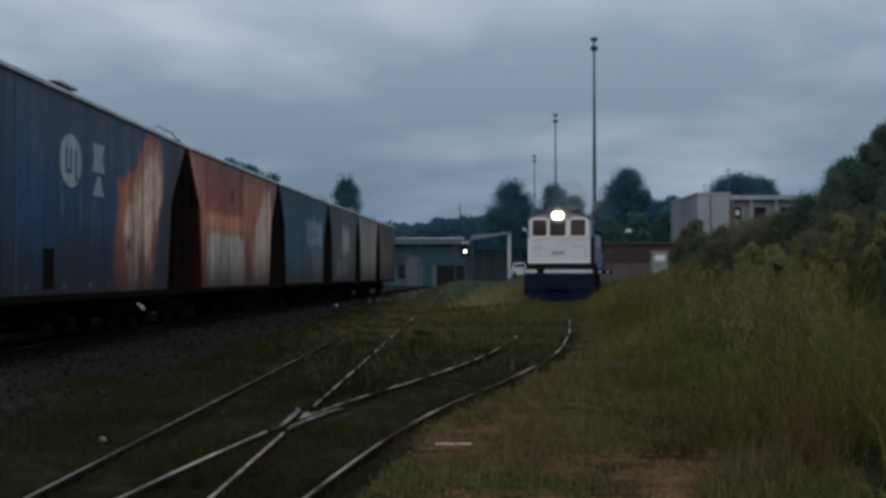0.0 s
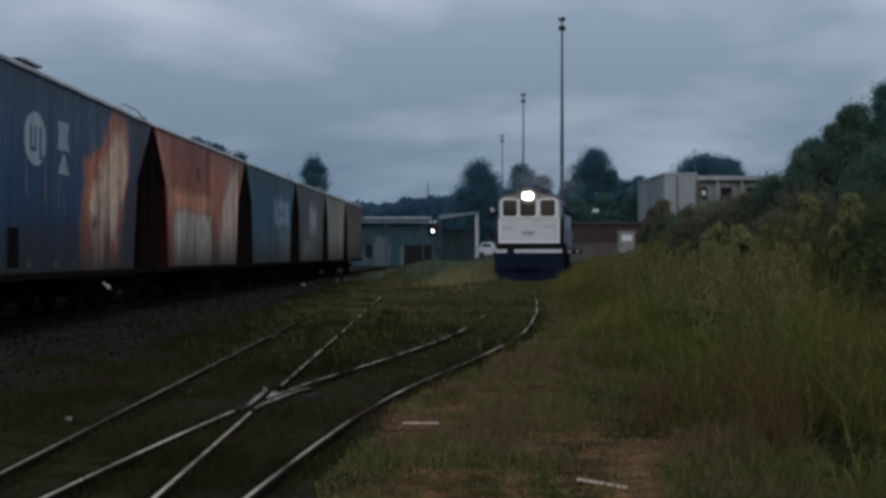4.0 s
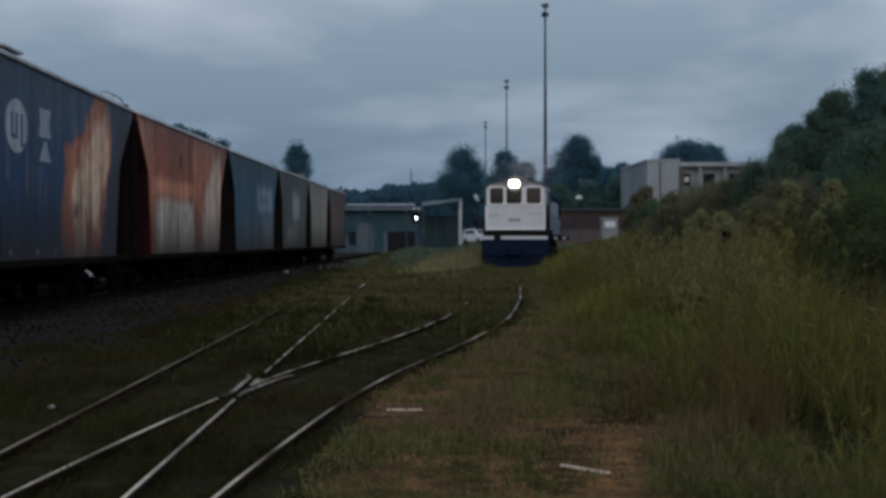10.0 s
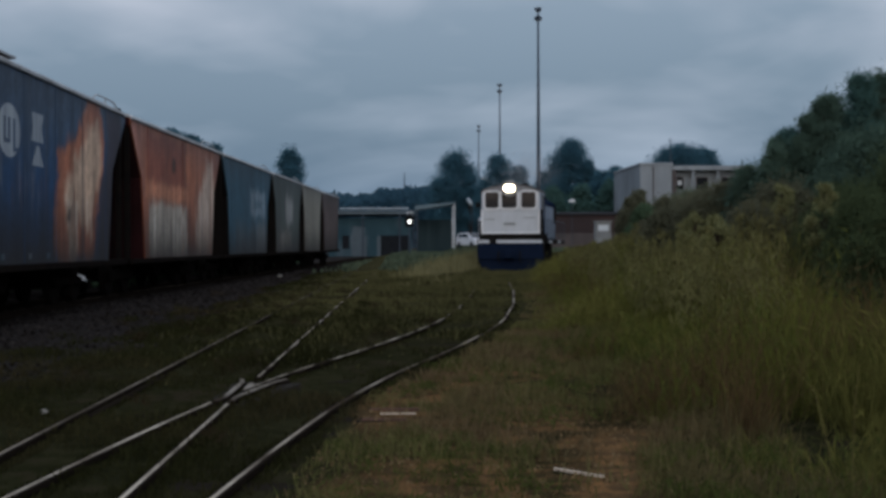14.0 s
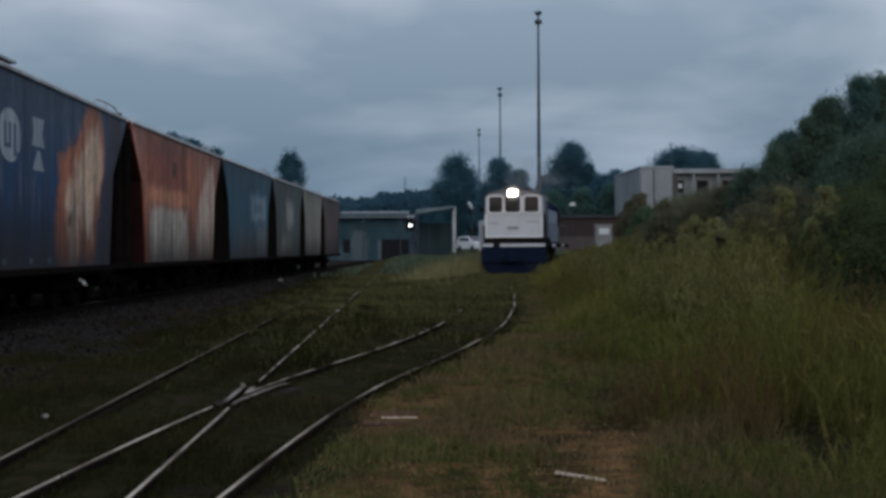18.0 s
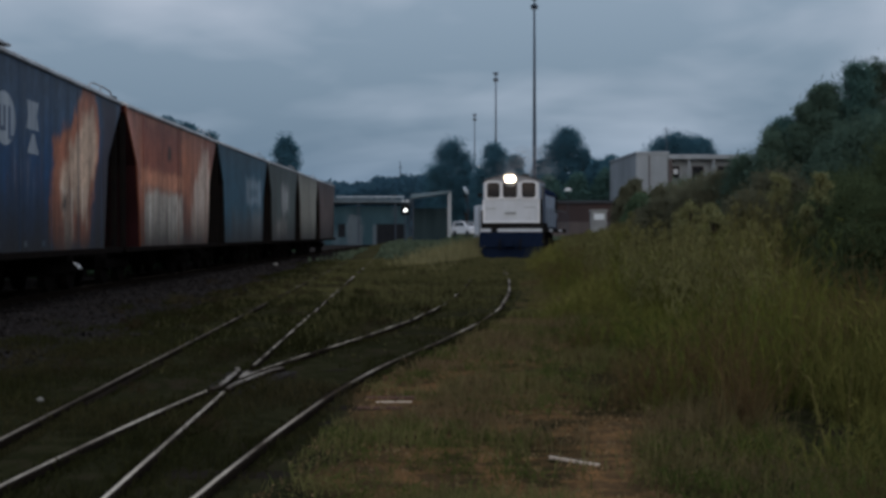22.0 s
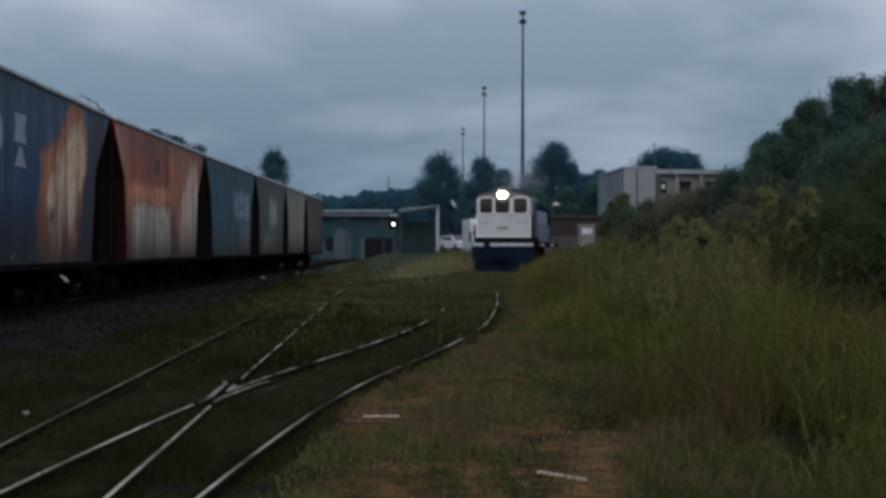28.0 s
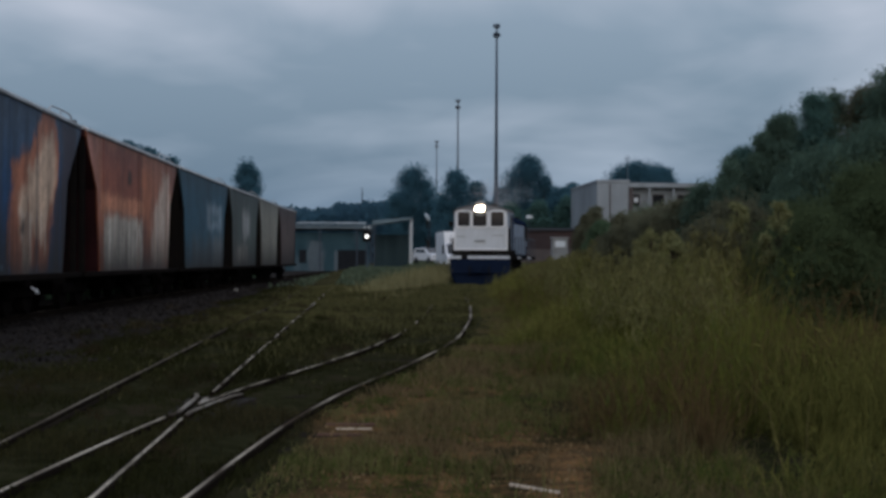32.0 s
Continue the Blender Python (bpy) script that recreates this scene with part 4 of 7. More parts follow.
def paint_greygreen(p):
    p.box((0.22, 0.205, 0.18), 56.0, 60.2, 0.9, 1.75, 0.2, 0.2, 0.9)
    p.box((0.27, 0.27, 0.26), 58.2, 60.8, 2.2, 3.3, 0.2, 0.2, 0.9)
    p.runs((0.05, 0.04, 0.035), 55, 64, 1.0, 4.0, 9, 44, 0.5)
    p.weather_and_shade(24)


def paint_pale(p):
    p.runs((0.10, 0.06, 0.04), 65, 73, 1.0, 4.0, 9, 45, 0.5)
    p.weather_and_shade(25)


def paint_brown(p):
    p.box((0.13, 0.10, 0.09), 76.0, 79.0, 1.0, 3.0, 0.3, 0.3, 0.6)
    p.weather_and_shade(26)


def make_wagons():
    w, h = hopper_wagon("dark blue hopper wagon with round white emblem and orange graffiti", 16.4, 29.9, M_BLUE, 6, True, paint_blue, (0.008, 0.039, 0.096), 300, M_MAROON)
    # along the side: local y = distance from its middle at 23.15
    o = 23.15

    def at(pts):
        return [(p - o, q) for p, q in pts]
    ring = [(21.35 + 0.60 * math.cos(t), 3.09 + 0.44 * math.sin(t)) for t in (2 * math.pi * i / 28 for i in range(28))]
    decal(at(ring), M_MARK, w, "round white painted emblem, weathered", 0.012, "emblem")
    for p0, p1, q0, q1 in ((21.05, 21.15, 2.95, 3.30), (21.30, 21.40, 2.92, 3.30), (21.55, 21.66, 2.82, 3.30), (21.05, 21.40, 2.88, 2.95), (21.55, 21.85, 2.76, 2.83)):
        decal(at([(p0, q0), (p1, q0), (p1, q1), (p0, q1)]), M_BLUE, w, "", 0.016, "emblem_stroke")
    decal(at([(22.55, 3.02), (23.3, 3.02), (23.2, 3.27), (23.3, 3.52), (22.6, 3.52), (22.66, 3.27)]), M_MARK, w, "worn white painted mark", 0.012, "side_mark")
    decal(at([(22.6, 2.60), (23.3, 2.60), (23.05, 2.95), (22.9, 2.95)]), M_MARK, w, "worn white painted mark", 0.012, "side_mark")
    lid = part("open_hatch_lid", Shape().box(0.95, 1.24, 21.1 - o, 22.2 - o, 4.36, 4.385).box(1.0, 1.06, 21.3 - o, 21.4 - o, 4.25, 4.40).box(1.0, 1.06, 22.0 - o, 22.1 - o, 4.25, 4.40), M_DARKSTEEL, w, "dark raised hatch lid on the roof")
    part("lid_edge", Shape().box(1.24, 1.27, 21.1 - o, 22.2 - o, 4.36, 4.40), M_WAGONTOP, lid)
    part("side_seam", Shape().box(1.400, 1.414, 18.70 - o, 18.78 - o, 0.92, 4.12), M_BLUE, w)
    part("access_door", Shape().box(1.39, 1.43, 20.0 - o, 20.45 - o, 1.0, 1.62), M_DARKSTEEL, w, "dark square inspection door", 0.01)
    part("brake_lever", Shape().tube([(1.45, 25.55 - o, 0.64), (1.50, 25.72 - o, 0.57), (1.50, 25.92 - o, 0.52)], 0.015, 8).tube([(1.50, 25.66 - o, 0.53), (1.50, 25.78 - o, 0.60)], 0.011, 8), M_FRAMEWHITE, w, "white painted brake handle")
    for p in (19.1, 20.9, 22.4, 23.5):
        decal(at([(p, 0.98), (p + 0.18, 0.98), (p + 0.18, 1.08), (p, 1.08)]), M_BLUEGREY, w, "", 0.012, "small_stencil_bar")
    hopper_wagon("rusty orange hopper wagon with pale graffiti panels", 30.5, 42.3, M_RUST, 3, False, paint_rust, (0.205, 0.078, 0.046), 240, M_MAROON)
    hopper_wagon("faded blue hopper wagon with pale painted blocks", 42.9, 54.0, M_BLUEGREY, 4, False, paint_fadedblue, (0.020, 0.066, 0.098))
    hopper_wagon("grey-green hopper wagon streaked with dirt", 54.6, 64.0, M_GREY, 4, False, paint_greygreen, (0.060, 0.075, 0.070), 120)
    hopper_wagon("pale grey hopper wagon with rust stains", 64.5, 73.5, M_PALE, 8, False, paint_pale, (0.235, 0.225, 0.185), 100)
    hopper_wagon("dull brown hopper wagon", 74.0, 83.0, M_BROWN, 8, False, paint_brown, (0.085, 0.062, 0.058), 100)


make_wagons()


# ---- the locomotive ----
LOCO_KEYS = [(0.0, 54.6, 171.0, 10.2), (4.5, 55.3, 176.0, 10.5), (9.0, 56.1, 180.0, 10.9), (14.5, 57.3, 184.5, 11.3), (19.0, 58.4, 190.0, 11.7), (24.5, 59.8, 195.0, 12.2), (28.0, 60.8, 200.0, 12.5), (32.0, 62.0, 207.0, 12.8)]


def rounded(x0, x1, z0, z1, r, n=5):
    """Outline of a rectangle with rounded corners."""
    out = []
    for cx, cz, a in ((x1 - r, z0 + r, -90), (x1 - r, z1 - r, 0), (x0 + r, z1 - r, 90), (x0 + r, z0 + r, 180)):
        out += [(cx + r * math.cos(math.radians(a + 90 * i / n)), cz + r * math.sin(math.radians(a + 90 * i / n))) for i in range(n + 1)]
    return out


def make_loco():
    """Front at the origin, the long hood behind it along +y; rail level at z = 0."""
    lo = thing("diesel_locomotive", "blue and white diesel locomotive with a lit headlight", "locomotive", pose(4.05, 54.6, RAIL_TOP, 0, 0, -8.5))
    # cab
    side = 1.28
    arch = [(-side, 1.68), (side, 1.68), (side, 3.50), (1.14, 3.62), (0.8, 3.74), (0.35, 3.82), (-0.35, 3.82), (-0.8, 3.74), (-1.14, 3.62), (-side, 3.50)]
    part("cab", Shape().prism(arch, 0.02, 2.6, "y"), M_WHITE, lo, "grimy white cab with a rounded roof", 0.04)
    cap = [(-side - 0.03, 3.50), (-1.18, 3.58), (-0.8, 3.70), (-0.36, 3.78), (0.36, 3.78), (0.8, 3.70), (1.18, 3.58), (side + 0.03, 3.50), (side + 0.03, 3.54), (1.19, 3.66), (0.82, 3.78), (0.36, 3.86), (-0.36, 3.86), (-0.82, 3.78), (-1.19, 3.66), (-side - 0.03, 3.54)]
    part("cab_roof", Shape().prism(cap, -0.03, 2.7, "y"), M_ROOFGREY, lo, "grey curved cab roof")
    for x0, x1 in ((-1.12, -0.51), (-0.39, 0.29), (0.48, 1.12)):
        wf = part("window_frame", Shape().prism(rounded(x0 - 0.075, x1 + 0.075, 2.74, 3.58, 0.16), -0.025, 0.04, "y"), M_FRAMEWHITE, lo, "bright white rounded window frame", 0.008)
        part("pane", Shape().prism(rounded(x0, x1, 2.81, 3.51, 0.11), -0.03, 0.0, "y"), M_GLASS, wf, "dark glass pane")
    part("nose_rim", Shape().box(-side - 0.02, side + 0.02, -0.03, 0.03, 1.67, 1.74).box(-side - 0.02, -side + 0.05, -0.03, 0.03, 1.74, 2.72).box(side - 0.05, side + 0.02, -0.03, 0.03, 1.74, 2.72), M_FRAMEWHITE, lo, bevel=0.01)
    part("number_bar", Shape().box(-0.30, 0.22, -0.012, 0.0, 2.05, 2.16), M_CABINET, lo, "faint grey bar of lettering")
    part("panel_seam", Shape().box(-1.15, -0.7, -0.008, 0.0, 2.30, 2.33), M_CABINET, lo)
    part("panel_seam", Shape().box(0.6, 1.1, -0.008, 0.0, 2.36, 2.39), M_CABINET, lo)
    # headlight over the middle window
    hl = part("headlight_housing", Shape().tube([(-0.03, -0.16, 3.66), (-0.03, 0.12, 3.66)], [0.34, 0.36], 20).box(-0.36, 0.30, -0.10, 0.1, 3.60, 3.86), M_CABINET, lo, bevel=0.02)
    for dx in (-0.11, 0.05):
        part("headlight_lens", Shape().tube([(dx, -0.19, 3.66), (dx, -0.15, 3.66)], [0.135, 0.14], 20), M_HEADLIGHT, hl, "glowing warm white lens")
    part("roof_visor", Shape().box(-0.3, 0.3, -0.12, 0.02, 3.90, 3.93), M_LOCOBLACK, lo)
    horn = part("air_horn", Shape().tube([(0.55, 0.3, 3.86), (0.55, 0.75, 3.86)], [0.08, 0.03], 10).tube([(0.7, 0.35, 3.84), (0.7, 0.75, 3.84)], [0.07, 0.03], 10), M_LOCOBLACK, lo)
    part("antenna", Shape().tube([(-0.7, 0.9, 3.7), (-0.7, 0.9, 4.3)], 0.012, 5), M_LOCOBLACK, lo)
    part("mirror", Shape().box(-1.62, -1.42, 0.5, 0.54, 2.85, 3.05).tube([(-1.36, 0.52, 2.95), (-1.5, 0.52, 2.95)], 0.015, 6), M_LOCOBLACK, lo)
    for sx in (-1, 1):
        sw = part("side_window", Shape().box(sx * 1.305 - 0.012, sx * 1.305 + 0.012, 0.75, 1.55, 2.75, 3.4), M_GLASS, lo, "dark sliding side window")
        part("cab_side_panel", Shape().box(sx * 1.29 - 0.012, sx * 1.29 + 0.012, 0.10, 2.6, 1.62, 3.48), M_HOODBAND, lo, "pale blue-grey cab side panel")
        part("cab_door", Shape().box(sx * 1.305 - 0.012, sx * 1.305 + 0.012, 1.75, 2.35, 1.64, 3.40), M_LOCOBLUE, lo, bevel=0.01)
        hr = Shape().tube([(sx * 1.45, -0.1, 0.9), (sx * 1.45, -0.1, 2.3), (sx * 1.40, 0.05, 2.4)], 0.018, 6)
        part("grab_rail", hr, M_LOCOBLACK, lo)
        st = Shape()
        for j in range(3):
            st.box(sx * 1.32 - 0.14, sx * 1.32 + 0.14, 0.0, 0.3, 0.35 + 0.32 * j, 0.39 + 0.32 * j)
        part("step_ladder", st.box(sx * 1.46 - 0.012, sx * 1.46 + 0.012, 0.0, 0.3, 0.3, 1.25), M_LOCOBLACK, lo)
        wk = Shape().tube([(sx * 1.38, 2.7, 2.35), (sx * 1.38, 13.2, 2.35)], 0.02, 6)
        for j in range(8):
            wk.tube([(sx * 1.38, 2.7 + 1.5 * j, 1.4), (sx * 1.38, 2.7 + 1.5 * j, 2.35)], 0.016, 6)
        part("walkway_rail", wk, M_GALV, lo, "thin grey handrail")
    # frame, black gap and white line
    part("underframe", Shape().box(-1.38, 1.38, 0.05, 13.4, 1.22, 1.40), M_LOCOBLACK, lo, bevel=0.02)
    part("buffer_shadow_beam", Shape().box(-1.40, 1.40, 0.12, 2.7, 1.40, 1.68), M_LOCOBLACK, lo)
    # shade under the roof curve, put on as a grey panel
    part("brow_panel", Shape().prism([(-1.22, 3.52), (1.22, 3.52), (1.14, 3.60), (0.8, 3.70), (0.36, 3.78), (-0.36, 3.78), (-0.8, 3.70), (-1.14, 3.60)], 0.0, 0.03, "y"), M_BROW, lo, "grey panel over the windows, white paint toned as in shade")
    for sx in (-1, 1):
        part("corner_post", Shape().box(sx * 1.35 - 0.05, sx * 1.35 + 0.05, -0.01, 0.45, 1.40, 2.74 if sx > 0 else 2.25), M_LOCOBLACK, lo, "black corner post", 0.01)
    part("white_line", Shape().box(-1.42, -0.95, -0.05, 0.06, 1.26, 1.40), M_WHITE, lo, "white stripe", 0.01)
    part("white_line", Shape().box(-0.62, 1.40, -0.05, 0.06, 1.26, 1.40), M_WHITE, lo, "white stripe", 0.01)
    for sx in (-1, 1):
        for y in (3.6, 8.8):
            part("walkway_edge_stripe", Shape().box(sx * 1.39 - 0.01, sx * 1.39 + 0.01, y, y + 1.6, 1.27, 1.38), M_WHITE, lo)
    pil = [(-1.45, 1.24), (1.45, 1.24), (1.46, 0.60), (1.22, 0.06), (0.95, -0.02), (-0.95, -0.02), (-1.22, 0.06), (-1.46, 0.60)]
    part("pilot", Shape().prism(pil, -0.12, 0.08, "y"), M_LOCOBLUE, lo, "deep blue front pilot plate", 0.03)
    part("pilot_step", Shape().box(-1.45, 1.45, -0.22, -0.1, 0.56, 0.60), M_LOCOBLUE, lo, bevel=0.01)
    part("coupler", Shape().box(-0.16, 0.16, -0.55, -0.1, 0.62, 0.90).box(-0.2, 0.2, -0.7, -0.5, 0.58, 0.94), M_LOCOBLUE, lo, bevel=0.04)
    for dx in (-0.5, 0.45):
        part("air_hose", Shape().tube([(dx, -0.12, 0.9), (dx, -0.28, 0.85), (dx, -0.32, 0.55), (dx + 0.04, -0.3, 0.4)], 0.03, 6), M_LOCOBLACK, lo)
    # long hood
    hood = [(-0.92, 1.40), (0.92, 1.40), (0.92, 3.25), (0.7, 3.48), (-0.7, 3.48), (-0.92, 3.25)]
    part("long_hood", Shape().prism(hood, 2.6, 12.9, "y"), M_LOCOBLUE, lo, "blue engine hood", 0.03)
    part("hood_stripe", Shape().box(0.915, 0.93, 2.7, 12.8, 2.0, 2.95).box(-0.93, -0.915, 2.7, 12.8, 2.0, 2.95), M_HOODBAND, lo, "pale blue-grey band along the hood")
    for sx in (-1, 1):
        for j in range(6):
            y = 3.0 + 1.55 * j
            part("hood_door", Shape().box(sx * 0.93 - 0.015, sx * 0.93 + 0.015, y, y + 1.4, 1.5, 3.1), M_HOODBAND, lo, bevel=0.008)
        part("radiator_grille", Shape().box(sx * 0.945 - 0.01, sx * 0.945 + 0.01, 11.3, 12.7, 2.3, 3.1), M_LOCOBLACK, lo)
    part("exhaust_stack", Shape().tube([(0, 6.4, 3.45), (0, 6.4, 3.80)], [0.22, 0.2], 12), M_LOCOBLACK, lo)
    part("roof_fan", Shape().tube([(0, 11.8, 3.46), (0, 11.8, 3.62)], 0.6, 20), M_LOCOBLACK, lo)
    part("fuel_tank", Shape().box(-1.1, 1.1, 5.0, 8.6, 0.35, 1.22), M_LOCOBLACK, lo, bevel=0.12)
    sets = []
    for y in (2.9, 10.8):
        fr = part("bogie_frame", Shape().box(-0.85, -0.68, y - 1.6, y + 1.6, 0.45, 0.80).box(0.68, 0.85, y - 1.6, y + 1.6, 0.45, 0.80).box(-0.7, 0.7, y - 0.3, y + 0.3, 0.5, 1.2), M_LOCOBLACK, lo, bevel=0.03)
        for dy in (-1.15, 1.15):
            ws = Shape().tube([(-0.75, 0, 0), (0.75, 0, 0)], 0.08, 10)
            for sx in (-1, 1):
                ws.tube([(sx * 0.47, 0, 0), (sx * 0.505, 0, 0), (sx * 0.51, 0, 0), (sx * 0.62, 0, 0)], [0.53, 0.53, 0.50, 0.49], 28)
            o = part("wheelset", ws, M_DARKSTEEL, fr)
            o.matrix_basis = pose(0, y + dy, 0.5)
            sets.append((o, y + dy))
    return lo, sets


LOCO, WHEELS = make_loco()


# ---- masts, signal, sheds and buildings ----
def light_mast(x, y, h, r, steel=None):
    steel = steel or M_GALV
    z = float(ground_z(x, y))
    m = thing("lighting_mast", "tall slender steel yard lighting mast with lamp head", "light mast", pose(x, y, z), "yard lighting masts")
    h -= z
    part("pole", Shape().tube([(0, 0, -0.3), (0, 0, h * 0.33), (0, 0, h * 0.66), (0, 0, h - 0.6)], [r, r * 0.8, r * 0.55, r * 0.38], 14), steel, m, smooth=True)
    part("base_flange", Shape().tube([(0, 0, -0.05), (0, 0, 0.06)], r * 1.8, 14), steel, m)
    part("lamp_ring", Shape().tube([(0, 0, h - 1.0), (0, 0, h - 0.85)], 0.26, 16), steel, m)
    # two tiers of floodlights, the upper ones spreading outwards
    for tier, n, out, tip in ((h - 1.05, 4, 0.27, 0), (h - 0.12, 3, 0.26, 24)):
        for j in range(n):
            a = 2 * math.pi * (j + 0.25) / n
            c = Vector((math.cos(a) * out, math.sin(a) * out, tier))
            l = part("floodlight", Shape().box(-0.12, 0.12, -0.10, 0.10, -0.22, 0.18), steel, m, bevel=0.03)
            l.matrix_basis = Matrix.Translation(c) @ pose(0, 0, 0, tip, 0, math.degrees(a) + 90)
            part("lamp_glass", Shape().box(-0.1, 0.1, -0.08, 0.08, -0.235, -0.22), M_LAMPGLASS, l)
            part("bracket", Shape().tube([(0, 0, tier - 0.1), tuple(c)], 0.03, 5), steel, m)
    part("pole_top", Shape().tube([(0, 0, h - 0.65), (0, 0, h - 0.1)], [r * 0.36, r * 0.3], 10), steel, m)
    return m


def make_yard_far():
    light_mast(13.62, 134, 25.7, 0.25)
    light_mast(13.8, 192, 25.0, 0.24, M_GALVHAZE)
    far = light_mast(14.4, 259, 25.0, 0.24, M_GALVHAZE)
    part("name_board", Shape().box(0.45, 1.75, -0.35, -0.29, 13.1, 13.7).box(0.1, 0.5, -0.34, -0.30, 13.35, 13.45), M_ROOFWHITE, far, "pale board on the mast", 0.02)
    # signal with a white light
    z = float(ground_z(0.22, 100))
    s = thing("railway_signal", "slim railway signal post showing a white light", "signal", pose(0.22, 100, z))
    part("post", Shape().tube([(0, 0, -0.2), (0, 0, 4.0 - z)], 0.06, 8), M_GALV, s)
    hd = part("signal_head", Shape().box(-0.32, 0.32, -0.16, 0.1, 2.72 - z, 3.48 - z), M_LOCOBLACK, s, "black signal head", 0.06)
    part("lens", Shape().tube([(0, -0.20, 3.10 - z), (0, -0.16, 3.10 - z)], 0.105, 16), M_SIGNALLIGHT, hd, "bright white signal lens")
    part("hood", Shape().tube([(0, -0.3, 3.36 - z), (0, -0.15, 3.4 - z)], [0.12, 0.2], 10), M_LOCOBLACK, hd)
    part("finial", Shape().box(-0.25, 0.25, -0.02, 0.02, 3.75 - z, 3.85 - z), M_ROOFWHITE, s)
    # station shed
    b = thing("station_shed", "low grey station shed with a pale roof edge", "shed", pose(0, 150, 0))
    part("wall", Shape().box(-9.0, 0.6, 0, 9, -0.2, 4.4), M_SHEDWALL, b, "stained grey wall, tinted blue with haze")
    part("roof", Shape().prism([(-1.2, 5.05), (10, 5.05), (10, 4.8), (5, 4.7), (-1.2, 4.8)], -9.6, 1.0, "x"), M_ROOFSHEET, b)
    part("fascia", Shape().box(-7.6, 0.2, -1.28, -1.2, 5.42, 5.56), M_FASCIA, b, "dull pale roof edge")
    part("fascia_board", Shape().box(-9.6, 1.0, -1.26, -1.2, 4.85, 5.28), M_ROOFSHEET, b)
    # flat dark panel on the wall gives the bay's unlit depth
    part("loading_bay", Shape().box(-3.0, 0.2, -0.06, 0.02, 0.0, 2.4), M_DARKHOLE, b, "dark panel for the shade in the open loading bay")
    part("window", Shape().box(-7.4, -6.6, -0.05, 0.02, 0.9, 2.4), M_DARKHOLE, b)
    part("whitewashed_patch", Shape().prism([(-6.3, 0.1), (-5.7, 0.0), (-5.6, 1.5), (-4.9, 2.2), (-4.8, 3.3), (-6.1, 3.5), (-6.5, 2.0)], -0.03, 0.01, "y"), M_ROOFSHEET, b, "pale weathered wall patch")
    for x in (-5.6, -3.4):
        part("door", Shape().box(x, x + 1.0, -0.05, 0.02, 0.0, 2.3), M_ROOFSHEET, b, "grey door")
    for x in (-9.2, -5.0, -0.8, 0.8):
        part("post", Shape().box(x - 0.08, x + 0.08, -1.15, -1.0, -0.1, 4.85), M_GALV, b)
    # open canopy with a pale post
    c = thing("open_canopy", "open canopy with thin roof on pale posts", "canopy", pose(0, 118, float(ground_z(2.5, 118))))
    part("roof", Shape().prism([(0.75, 3.95), (4.42, 4.5), (4.42, 4.68), (0.75, 4.35)], -1.0, 4.0, "y"), M_CANOPY, c, "thin sloping grey roof")
    for x in (0.95, 4.3):
        for y in (-0.8, 3.6):
            part("post", Shape().box(x - 0.05, x + 0.05, y - 0.05, y + 0.05, -0.3, 4.1 + (x > 2) * 0.5), M_ROOFWHITE if x > 2 else M_GALV, c, "pale steel post")
    # added sheet; its dark colour makes the dimness under the canopy
    part("dark_backing", Shape().box(1.0, 4.2, 3.9, 4.0, -0.2, 3.2), M_DARKGREEN, c, "added dark blue-green sheet for the dimness behind the canopy")


    # a leaning pale street lamp beyond the canopy
    z = float(ground_z(5.9, 122))
    l = thing("yard_lamp", "pale bowl-shaped yard lamp on a thin post", "lamp", pose(5.95, 122, z))
    part("post", Shape().tube([(0.2, 0, -0.2), (0.2, 0, 3.9), (0.05, 0, 4.6 - 0.2)], 0.05, 7), M_GALV, l)
    part("bowl", Shape().tube([(-0.20, 0, 4.75), (-0.10, 0, 4.50), (0.06, 0, 4.22), (0.18, 0, 4.02)], [0.06, 0.17, 0.17, 0.06], 10), M_FASCIA, l, "pale enamelled bowl", smooth=True)


make_yard_far()


